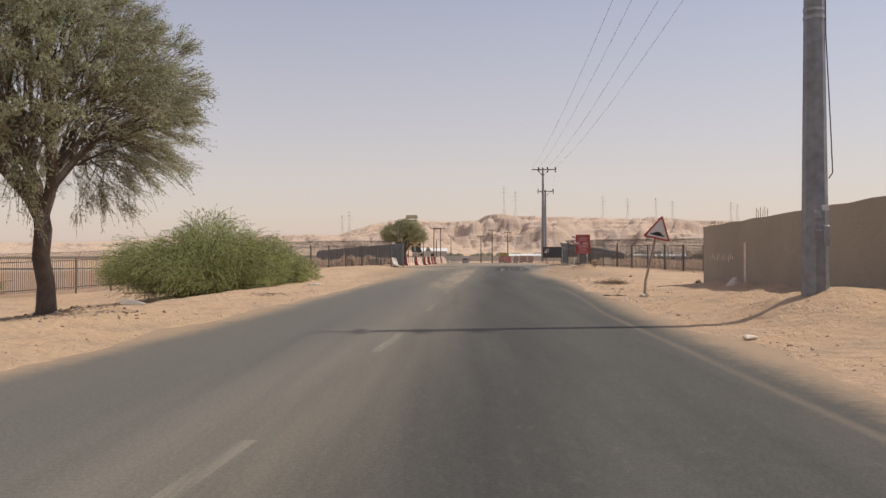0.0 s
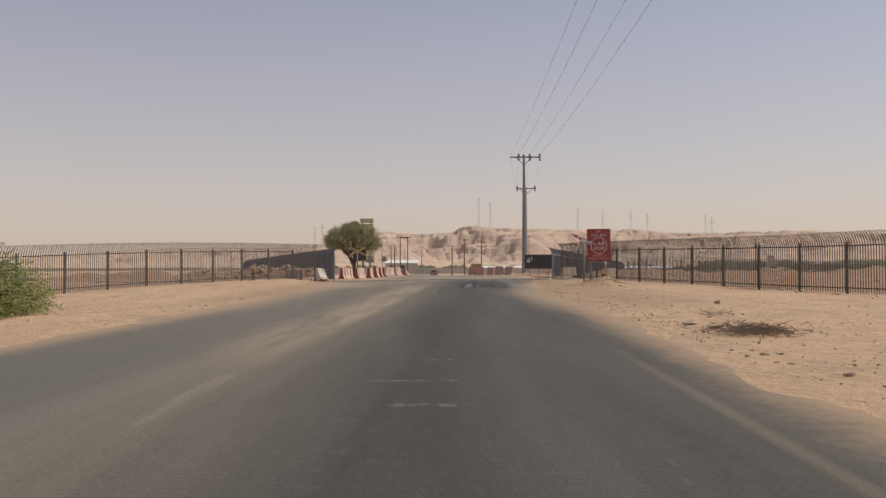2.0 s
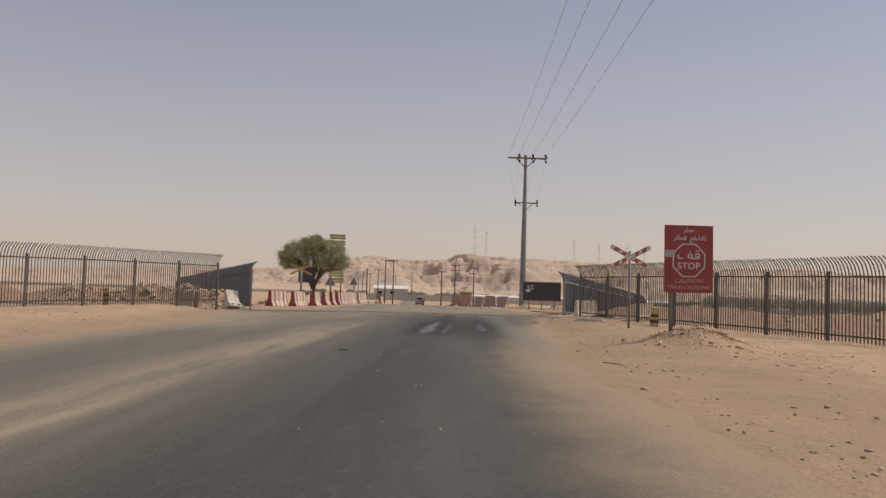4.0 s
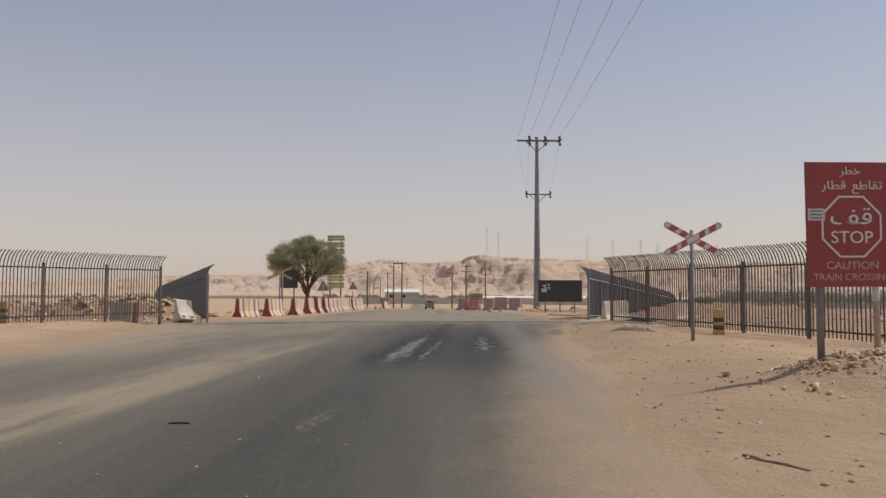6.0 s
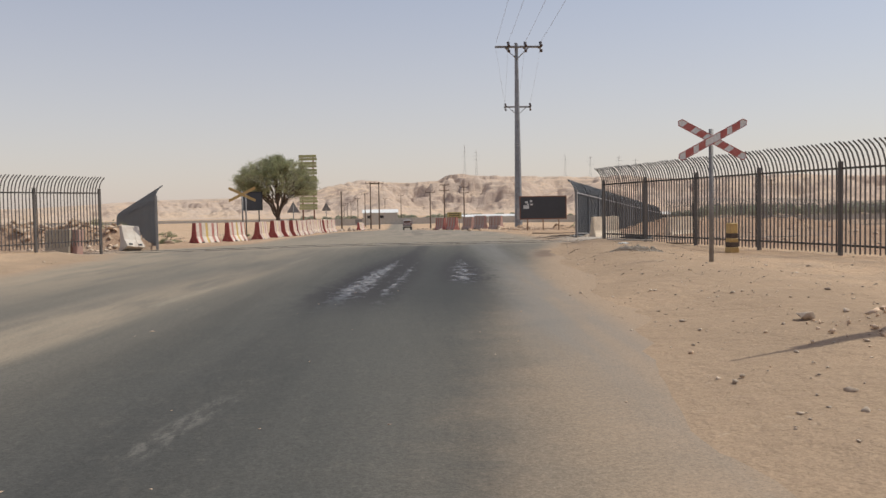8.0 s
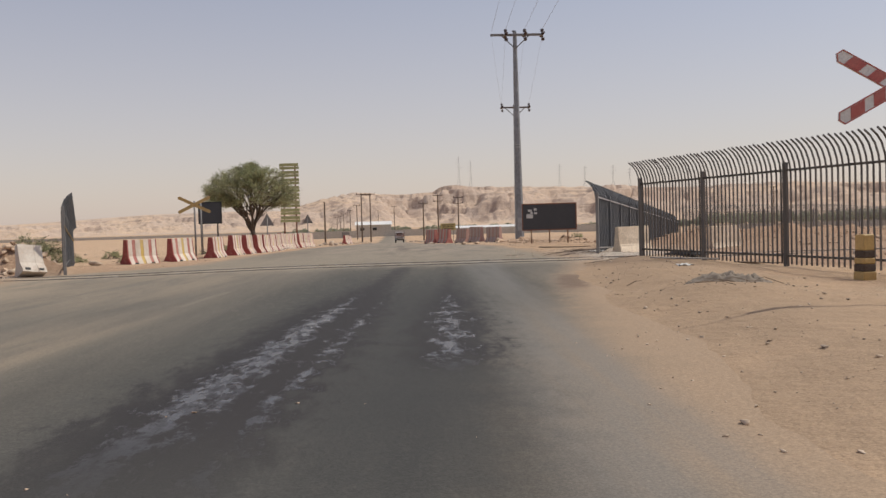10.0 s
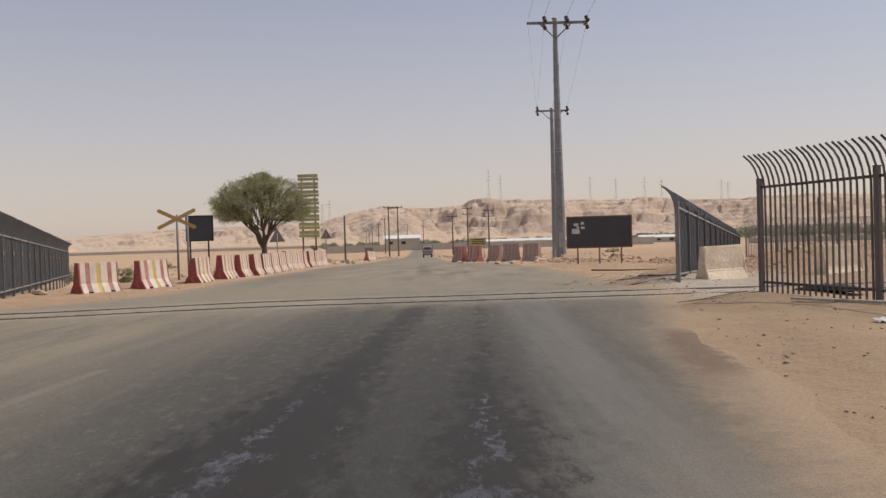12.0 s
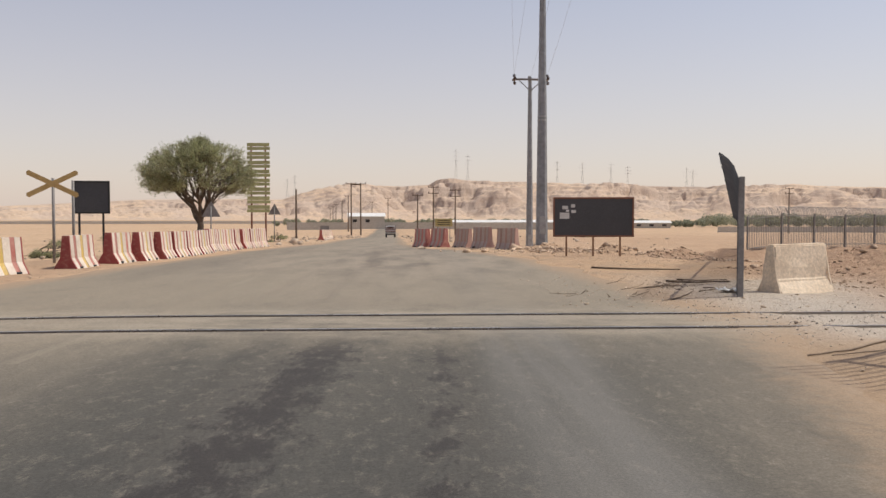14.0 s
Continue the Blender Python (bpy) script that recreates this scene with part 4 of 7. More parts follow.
zb, z1, z2 = gz(*BIG) - 0.12 + 12.95, gz(*P1) - 0.12 + 13.25, gz(*P2) - 0.12 + 13.25
for ox in (-1.45, -0.6, 0.6, 1.7):
    power_line((BIG[0] + ox, BIG[1], zb), (P1[0] + ox, P1[1], z1), 1.1)
    power_line((BIG[0] + ox, BIG[1], zb), (BIG[0] + ox - 3.0, -70, zb - 0.3), 1.0)
for ox, o2 in ((-1.45, -1.2), (-0.6, -1.2), (0.6, 0.1), (1.7, 1.25)):
    power_line((P1[0] + ox, P1[1], z1 - 0.4), (P2[0] + o2, P2[1], z2), 0.15, 0.006)


def wood_pole(x, y, h, r=0.14, arm=1.8, z=None, kind2=1):
    base = (gz(x, y) if z is None else z) - 0.1
    p = thing("utility_pole", pose(x, y, base), "distant slim utility pole with short crossarms", "utility pole", "far utility poles")
    bm = bmesh.new()
    tube(bm, [(0, 0, 0), (0, 0, h)], [r, r * 0.6], 7)
    part("shaft", bm, M_DRYWOOD, p)
    for k in range(kind2):
        bm = bmesh.new()
        boxat(bm, 0, -0.12, h - 0.25 - k * 1.4, arm, 0.12, 0.14)
        part("crossarm", bm, M_DRYWOOD, p)
        for s in (-0.45, 0.45):
            bm = bmesh.new()
            tube(bm, [(s * arm, -0.12, h - 0.2 - k * 1.4), (s * arm, -0.12, h + 0.15 - k * 1.4)], [0.05, 0.07], 6)
            part("insulator", bm, M_INSUL, p)
    return p


for x, y, h in ((-6.3, 262, 12.0), (-4.15, 262, 12.0), (-12.8, 345, 12), (-20.6, 420, 12), (-29.9, 500, 12), (-38.5, 580, 12), (-47.5, 660, 12), (17.4, 262, 10.6), (12.4, 262, 11.2), (8.8, 262, 9.4), (-13.9, 560, 14), (113, 300, 13), (-1.5, 420, 13)):
    wood_pole(x, y, h, 0.2, 2.4, None, 2 if x in (12.4, 17.4, 113) else 1)
bm = bmesh.new()
boxat(bm, -5.2, 262, gz(-5, 262) + 11.5, 2.6, 0.2, 0.22)
solo("gantry_beam", bm, M_DRYWOOD, Matrix(), "dark beam joining two distant utility poles", "beam")

# ---------------------------------------------------------------- signs
def letters(parent, text, x, y, z, size, material, wide=1.0, depth=0.004):
    c = bpy.data.curves.new("lettering", "FONT")
    c.body, c.size, c.extrude, c.align_x, c.align_y = text, size, depth, "CENTER", "CENTER"
    tmp = new("lettering", c)
    bpy.context.view_layer.update()
    me = bpy.data.meshes.new_from_object(tmp.evaluated_get(bpy.context.evaluated_depsgraph_get()))
    bpy.data.objects.remove(tmp)
    me.materials.clear()
    me.materials.append(material)
    ob = new("lettering", me)
    ob.parent = parent
    ob.matrix_local = pose(x, y, z, 90) @ Matrix.Diagonal((wide, 1, 1, 1))
    return ob


def crossing_board():
    x0, y0 = 9.88, 57.22
    base = gz(x0, y0)
    b = thing("crossing_warning_sign", pose(x0, y0, base, 0, -0.5, 3), "red rail crossing warning board on two posts in rubble", "road sign")
    w, h, zc = 1.08, 1.46, 2.05 - base
    bm = bmesh.new()
    boxat(bm, 0, 0, zc, w, 0.025, h, bevel=0.006)
    panel = part("panel", bm, M_RED, b, "faded red rectangular panel")
    for lx, r, mt in ((-0.37, 0.042, M_STEEL), (0.31, 0.035, M_RUSTY)):
        bm = bmesh.new()
        tube(bm, [(lx, 0.06, -0.3), (lx, 0.06, zc + 0.2)], r, 10)
        part("post", bm, mt, b, "tubular steel post with dust and rust stains", True)
    bm = bmesh.new()
    tube(bm, [(0.31, 0.06, 0.62), (0.31, 0.06, 0.85)], 0.042, 10)
    part("clamp", bm, M_PAPER, b, "pale sleeve round one post", True)
    yf = -0.018
    # octagon outline
    bm = bmesh.new()
    oz, ro, ri = zc - 0.03, 0.39, 0.366
    ring = [[bm.verts.new((r * math.cos(math.pi / 8 + k * math.pi / 4), y, oz + r * math.sin(math.pi / 8 + k * math.pi / 4))) for k in range(8)] for r, y in ((ro, yf), (ri, yf), (ri, -0.012), (ro, -0.012))]
    for a, c in ((0, 1), (1, 2), (2, 3), (3, 0)):
        for k in range(8):
            bm.faces.new((ring[a][k], ring[a][(k + 1) % 8], ring[c][(k + 1) % 8], ring[c][k]))
    part("octagon_outline", bm, M_WHITE, panel, "white octagon outline")
    letters(panel, "\uFEAE\uFEC4\uFEA7", 0.0, yf + 0.004, zc + 0.62, 0.13, M_WHITE, 1.15)
    letters(panel, "\uFEAD\uFE8E\uFEC4\uFED7", -0.2, yf + 0.004, zc + 0.45, 0.14, M_WHITE, 1.15)
    letters(panel, "\uFECA\uFEC3\uFE8E\uFED8\uFE97", 0.2, yf + 0.004, zc + 0.45, 0.14, M_WHITE, 1.15)
    letters(panel, "\uFED2\uFED7", 0.0, yf + 0.004, oz + 0.11, 0.27, M_WHITE, 1.25)
    for text, zz, size in (("STOP", oz - 0.13, 0.2), ("CAUTION", zc - 0.485, 0.125), ("TRAIN CROSSING", zc - 0.62, 0.112)):
        letters(panel, text, 0.0, yf + 0.004, zz, size, M_WHITE if text == "STOP" else M_FADETEXT, 1.12 if text == "CAUTION" else 1.06)
    bm = bmesh.new()
    boxat(bm, -0.42, -0.016, zc + 0.11, 0.2, 0.006, 0.14)
    part("sticker", bm, M_PAPER, b, "white paper sticker with grey print")
    bm = bmesh.new()
    for k in range(3):
        boxat(bm, -0.42, -0.0205, zc + 0.15 - 0.04 * k, 0.15, 0.003, 0.014)
    part("print_bars", bm, M_STEEL, b)


crossing_board()


def crossbuck(x, y, turn, zc, span, rise, front, post_h, label):
    base = gz(x, y)
    c = thing("crossbuck_sign", pose(x, y, base, 0, 0, turn), label, "road sign", "rail crossbucks")
    bm = bmesh.new()
    tube(bm, [(0, 0.06, -0.25), (0, 0.06, post_h)], 0.045, 10)
    part("post", bm, M_STEEL, c, "grey tubular steel post", True)
    length, ang = math.hypot(span, rise), math.degrees(math.atan2(rise, span))
    for s, yy in ((1, -0.02), (-1, 0.004)):
        bm = bmesh.new()
        hw = 0.075
        m = pose(0, yy, zc, 0, -s * ang, 0)
        L = length / 2
        prism(bm, [(-L + 0.05, -hw), (L - 0.05, -hw), (L, 0), (L - 0.05, hw), (-L + 0.05, hw), (-L, 0)], 0.016, m)
        blade = part("blade", bm, M_WHITE if front else M_BACKYEL, c, "white blade with red edge" if front else "ochre back of a blade")
        if front:
            for xx, wd in ((-0.53, 0.09), (-0.245, 0.075), (0.245, 0.075), (0.53, 0.09)):
                bm = bmesh.new()
                prism(bm, [(xx - wd - 0.03, -hw + 0.016), (xx + wd - 0.03, -hw + 0.016), (xx + wd + 0.03, hw - 0.016), (xx - wd + 0.03, hw - 0.016)], 0.006, m @ pose(0, -0.011, 0))
                part("stripe", bm, M_REDFADE, blade)
            bm = bmesh.new()
            for e in (-1, 1):
                prism(bm, [(-L + 0.05, e * (hw - 0.006) - 0.006), (L - 0.05, e * (hw - 0.006) - 0.006), (L - 0.05, e * (hw - 0.006) + 0.006), (-L + 0.05, e * (hw - 0.006) + 0.006)], 0.007, m @ pose(0, -0.011, 0))
                for q in (-1, 1):
                    prism(bm, [(q * (L - 0.05), e * hw), (q * L, 0), (q * (L - 0.016), 0), (q * (L - 0.055), e * (hw - 0.012))], 0.007, m @ pose(0, -0.011, 0))
            part("red_border", bm, M_REDFADE, blade)
    return c


crossbuck(11.03, 67.0, 4, 2.52 - gz(11.03, 67.0), 1.38, 0.72, True, 2.73 - gz(11.03, 67.0), "red and white diagonal rail crossbuck on a steel post")
crossbuck(-4.55, 98.2, 8, 2.42 - gz(-4.55, 98.2), 1.5, 0.74, False, 2.6 - gz(-4.55, 98.2), "ochre back of a rail crossbuck on a thin post")


def bump_sign():
    base = gz(6.58, 22.8)
    s = thing("speed_bump_sign", pose(6.58, 22.8, base), "leaning triangular speed bump warning sign on bent post", "road sign")
    bm = bmesh.new()
    tube(bm, [(0, 0, -0.15), (0.03, -0.05, 0.5), (0.2, -0.45, 1.6), (0.31, -0.62, 2.35 - base)], 0.045, 10)
    part("post", bm, M_RUSTY, s, "bent rust-stained tubular post", True)
    bm = bmesh.new()
    for k in range(5):
        boxat(bm, 0.09 * math.cos(k * 1.3), 0.09 * math.sin(k * 1.3), 0.03, 0.12, 0.1, 0.1, 20 * k, 15 * k, 40 * k)
    part("footing", bm, M_CONC, s, "broken concrete lump at the foot")
    m = pose(0.30, -0.72, 2.2 - base, 8, 12, 4)

    def rounded(r, cr):
        pts = []
        for k in range(3):
            a = math.radians(90 + 120 * k)
            cx, cz = (r - 2 * cr) * math.cos(a), (r - 2 * cr) * math.sin(a)
            pts += [(cx + cr * math.cos(a + math.radians(d)), cz + cr * math.sin(a + math.radians(d))) for d in (-60, -30, 0, 30, 60)]
        return pts
    bm = bmesh.new()
    prism(bm, rounded(0.53, 0.04), 0.012, m)
    plate = part("plate", bm, M_REDLINE, s, "red-bordered triangular plate")
    bm = bmesh.new()
    prism(bm, rounded(0.42, 0.025), 0.008, m @ pose(0, -0.006, 0))
    part("white_field", bm, M_WHITE, plate, "white field")
    bm = bmesh.new()
    prism(bm, [(-0.23, -0.15), (0.23, -0.15), (0.23, -0.105), (0.16, -0.105), (0.11, -0.055), (0.05, -0.03), (-0.05, -0.03), (-0.11, -0.055), (-0.16, -0.105), (-0.23, -0.105)], 0.008, m @ pose(0, -0.011, 0))
    part("bump_symbol", bm, M_BLACK, plate, "black road hump symbol")


bump_sign()


def dark_board(x, y, turn, w, h, z0, legs, label, frame_mat, face_mat, stickers):
    base = gz(x, y)
    b = thing("notice_board", pose(x, y, base, 0, 0, turn), label, "notice board")
    zc = z0 + h / 2 - base
    bm = bmesh.new()
    boxat(bm, 0, 0, zc, w, 0.04, h, bevel=0.005)
    panel = part("panel", bm, face_mat, b, "dark blank panel")
    for sx, sz, ww, hh in ((0, h / 2, w + 0.06, 0.06), (0, -h / 2, w + 0.06, 0.06), (-w / 2, 0, 0.06, h - 0.06), (w / 2, 0, 0.06, h - 0.06)):
        bm = bmesh.new()
        boxat(bm, sx, -0.005, zc + sz, ww, 0.07, hh, bevel=0.008)
        part("frame_bar", bm, frame_mat, b)
    for lx in legs:
        bm = bmesh.new()
        boxat(bm, lx, 0.03, (zc - h / 2 - 0.25) / 2, 0.07, 0.05, zc - h / 2 + 0.25, bevel=0.006)
        part("leg", bm, M_RUSTLEG if frame_mat is M_BROWN else frame_mat, b)
    for sx, sz, sw, sh in stickers:
        bm = bmesh.new()
        boxat(bm, sx, -0.023, zc + sz, sw, 0.006, sh)
        part("sticker", bm, M_PAPER, panel, "torn white sticker")
    return b


dark_board(13.0, 101.6, -8, 2.8, 1.36, 0.72, (-0.95, 0.0, 0.95), "black notice board in rusty brown frame on three legs", M_BROWN, M_BOARD, ((-1.0, 0.34, 0.2, 0.12), (-1.02, 0.05, 0.34, 0.22), (-0.72, 0.4, 0.14, 0.12), (-0.7, 0.2, 0.16, 0.1), (-0.92, 0.22, 0.12, 0.08)))
dark_board(-4.63, 101.6, 12, 1.12, 1.08, 1.55, (-0.42, 0.36), "dark back of a crossing sign on two thin legs", M_BLACK, M_BOARD, ())
bm = bmesh.new()
tube(bm, [(0, 0, -0.2), (0, 0, 2.65)], 0.045, 8)
solo("steel_post", bm, M_STEEL, pose(-4.8, 100.4, gz(-4.8, 100.4)), "bare grey tubular post beside a dark sign", "post", smooth=True)


def plank_sign():
    x, y = -7.75, 152.0
    base = gz(x, y)
    s = thing("plank_sign", pose(x, y, base, 0, 0, -4), "tall sign seen from behind, pale olive planks on posts", "road sign")
    for px in (-0.7, 0.65):
        bm = bmesh.new()
        boxat(bm, px, 0.06, (8.35 - base) / 2 - 0.2, 0.16, 0.1, 8.35 - base + 0.4, bevel=0.01)
        part("post", bm, M_BROWN, s)
    z, k = 1.85 - base, 0
    while z < 8.3 - base:
        hgt = 0.34 if k % 2 else 0.29
        bm = bmesh.new()
        boxat(bm, 0.02 * (k % 3 - 1), -0.02, z + hgt / 2, 2.2 - 0.06 * (k % 2), 0.05, hgt, bevel=0.012)
        part("plank", bm, M_PLANK, s)
        z += hgt + (0.17 if k % 2 else 0.045)
        k += 1
    return s


plank_sign()


def triangle_back(x, y, zc, size, turn, label):
    base = gz(x, y)
    s = thing("triangle_sign", pose(x, y, base, 0, 0, turn), label, "road sign", "triangular signs seen from behind")
    bm = bmesh.new()
    tube(bm, [(0, 0, -0.2), (0, 0, zc - base + size * 0.3)], 0.04, 8)
    part("post", bm, M_STEEL, s, "", True)
    bm = bmesh.new()
    r = size * 0.62
    prism(bm, [(r * math.cos(math.radians(90 + 120 * k)), zc - base + r * math.sin(math.radians(90 + 120 * k))) for k in range(3)], 0.02, pose(0, 0.05, 0))
    part("plate", bm, M_STEEL, s, "dull grey triangular back")


triangle_back(-5.05, 121.0, 1.72, 1.0, 5, "grey back of a triangular sign behind barriers")
triangle_back(-4.3, 139.4, 1.9, 0.95, -8, "grey triangular sign back beside a tall plank sign")
bm = bmesh.new()
tube(bm, [(0, 0, -0.2), (0, 0, 4.3)], [0.095, 0.07], 8)
solo("wooden_post", bm, M_DRYWOOD, pose(-2.9, 142.0, gz(-2.9, 142)), "weathered bare wooden post by the verge", "post")
bm = bmesh.new()
boxat(bm, 0, 0, 1.1, 0.9, 0.05, 0.6)
boxat(bm, 0, 0.04, 0.4, 0.06, 0.06, 1.0)
solo("small_board", bm, M_STEEL, pose(-2.3, 160.0, gz(-2.3, 160)), "small grey board on a short stake", "sign")

# yellow plate sign past the barriers
bm = bmesh.new()
boxat(bm, 0, 0, 2.0, 2.0, 0.05, 0.9, bevel=0.01)
ys_ = thing("yellow_sign", pose(10.6, 168, gz(10.6, 168)), "small yellow plate sign with a dark print", "road sign")
part("panel", bm, M_LANTERN, ys_)
bm = bmesh.new()
for k in range(3):
    boxat(bm, 0, -0.03, 2.25 - 0.25 * k, 1.5, 0.01, 0.09)
part("print_bars", bm, M_BLACK, ys_)
for px in (-0.7, 0.7):
    bm = bmesh.new()
    boxat(bm, px, 0.05, 0.7, 0.07, 0.05, 1.9)
    part("leg", bm, M_STEEL, ys_)

# ---------------------------------------------------------------- barriers
PROFILE = ((-0.35, 0.0), (0.35, 0.0), (0.33, 0.1), (0.16, 0.38), (0.1, 1.02), (-0.1, 1.02), (-0.16, 0.38), (-0.33, 0.1))


def barrier_slice(bm, x0, x1, grow=0.0):
    rings = []
    for x in (x0, x1):
        rings.append([bm.verts.new((x, y * (1 + grow), z)) for y, z in PROFILE])
    n = len(PROFILE)
    bm.faces.new(rings[0])
    bm.faces.new(rings[1][::-1])
    for k in range(n):
        bm.faces.new((rings[0][k], rings[1][k], rings[1][(k + 1) % n], rings[0][(k + 1) % n]))


def barrier_proto(m, length, palette, label, group, ends):
    b = thing("barrier", m, label, "barrier", group)
    n = len(palette)
    share = np.array([0.0] + [1.2 if q in (M_BWHITE, M_BGREY) else 0.8 for q in palette])
    edges = np.cumsum(share) / share.sum() * length - length / 2
    for k, mt in enumerate(palette):
        bm = bmesh.new()
        barrier_slice(bm, edges[k] + (0.0 if k else 0.05), edges[k + 1] - (0.0 if k < n - 1 else 0.05), -0.07 if k % 2 else 0.0)
        part("stripe", bm, mt, b)
    for s in (-1, 1):
        bm = bmesh.new()
        barrier_slice(bm, s * (length / 2 - 0.05), s * length / 2, 0.005)
        part("end_face", bm, ends, b, "dark red end face" if ends is M_BRED else "")
    for s in (-0.28, 0.28):
        bm = bmesh.new()
        boxat(bm, s * length, 0, 0.09, 0.16, 0.69, 0.09, bevel=0.01)
        part("lifting_slot", bm, M_BLACK, b, "dark lifting slot at the base")
    return b


W_, Y_ = M_BWHITE, M_BYEL
PAL = [W_, M_BREDSTRIPE, W_, Y_, W_, M_BREDSTRIPE, W_]
LAB = "red, white and yellow striped concrete barrier on the verge"
left_row = [(-4.9, 91.1, 56), (-3.95, 93.4, 68), (-3.3, 96.85, 83), (-2.85, 98.9, 84), (-2.55, 100.5, 87), (-2.3, 101.95, 85), (-2.2, 103.35, 88), (-2.1, 104.75, 85), (-2.0, 106.15, 88), (-1.98, 107.55, 86), (-1.95, 108.95, 89), (-1.9, 110.35, 87), (-1.8, 111.75, 89), (-1.65, 113.15, 87), (-1.5, 114.55, 85), (-1.35, 115.95, 84)]
first = None
for x, y, a in left_row:
    m = pose(x, y, gz(x, y) - 0.07, random.uniform(-1.5, 1.5), random.uniform(-1, 1), a + random.uniform(-5, 5))
    if first is None:
        first = barrier_proto(m, 1.36, PAL, LAB, "striped barriers along the road", M_BRED)
    else:
        copy_thing(first, m)
P_ = M_BPINK
for x, y, a in ((7.15, 115.1, 128), (7.97, 114.3, 134)):
    barrier_proto(pose(x, y, gz(x, y) - 0.07, random.uniform(-2, 2), 0, a), 0.95, [M_BREDSTRIPE, M_BGREY, M_BREDSTRIPE, M_BGREY, M_BREDSTRIPE, M_BGREY, M_BREDSTRIPE], "sun-bleached red and white striped concrete barrier", "bleached barriers beside the pole", M_BREDSTRIPE)
rproto = None
for x, y, a in ((9.15, 113.5, 130), (9.85, 110.5, 134), (10.75, 108.3, 140)):
    m = pose(x, y, gz(x, y) - 0.07, random.uniform(-2, 2), random.uniform(-1, 1), a)
    if rproto is None:
        rproto = barrier_proto(m, 0.95, [M_BGREY, P_, M_BGREY, P_, M_BGREY, P_, M_BGREY], "bleached grey and pink striped concrete barrier", "bleached barriers beside the pole", M_BPINK)
    else:
        copy_thing(rproto, m)
for k, (x, y) in enumerate(((-1.5, 150), (-1.7, 154), (-1.9, 158), (-2.1, 163))):
    copy_thing(first, pose(x, y, gz(x, y) - 0.03, 0, 0, 80))


def plain_barrier(x, y, turn, length, label, mt, sink=0.06):
    bm = bmesh.new()
    barrier_slice(bm, -length / 2, length / 2)
    bmesh.ops.bevel(bm, geom=bm.edges[:], offset=0.03, segments=2, affect="EDGES", clamp_overlap=True)
    bmesh.ops.subdivide_edges(bm, edges=bm.edges[:], cuts=2, use_grid_fill=True)
    for v in bm.verts:
        v.co += 0.016 * noise.noise_vector(v.co * 4 + Vector((x, y, 0))) + 0.008 * noise.noise_vector(v.co * 13)
    return solo("concrete_barrier", bm, mt, pose(x, y, gz(x, y) - sink, 1, -1, turn), label, "barrier", smooth=False)


plain_barrier(17.1, 88.0, 16, 1.25, "bare concrete barrier block sunk in the dirt bank", M_BLOCK, 0.25)
plain_barrier(13.5, 87.1, 21, 1.3, "chipped bare concrete barrier block beside a gate post", M_BLOCK, 0.16)
barrier_proto(pose(-6.1, 84.42, gz(-6.1, 84.42) + 0.02, -24, 6, 45), 0.72, [W_, W_, W_], "tilted dusty white concrete barrier block by rubble", "striped barriers along the road", W_)

# ---------------------------------------------------------------- fences
POST_H = 2.06


def picket_mesh(w, mt):
    bm = bmesh.new()
    path = [(0, 0, 0.03), (0, 0, 1.86), (0, -0.03, 2.06), (0, -0.10, 2.25), (0, -0.20, 2.38), (0, -0.33, 2.48)]
    rings = []
    for i, p in enumerate(path):
        n = Vector((0, 1, 0)) if i < 2 else Vector((0, 0.8, 0.6)) if i < 4 else Vector((0, 0.45, 0.9))
        p = Vector(p)
        rings.append([bm.verts.new(p + a * w * Vector((1, 0, 0)) + b * w * n) for a, b in ((-1, -1), (1, -1), (1, 1), (-1, 1))])
    for a, b in zip(rings, rings[1:]):
        for k in range(4):
            bm.faces.new((a[k], a[(k + 1) % 4], b[(k + 1) % 4], b[k]))
    bm.faces.new(rings[-1])
    return mesh_of("picket", bm, mt)


PICKETS = {mt: picket_mesh(w, mt) for mt, w in ((M_FENCE, 0.013), (M_SLATE, 0.018), (M_STEEL, 0.013))}


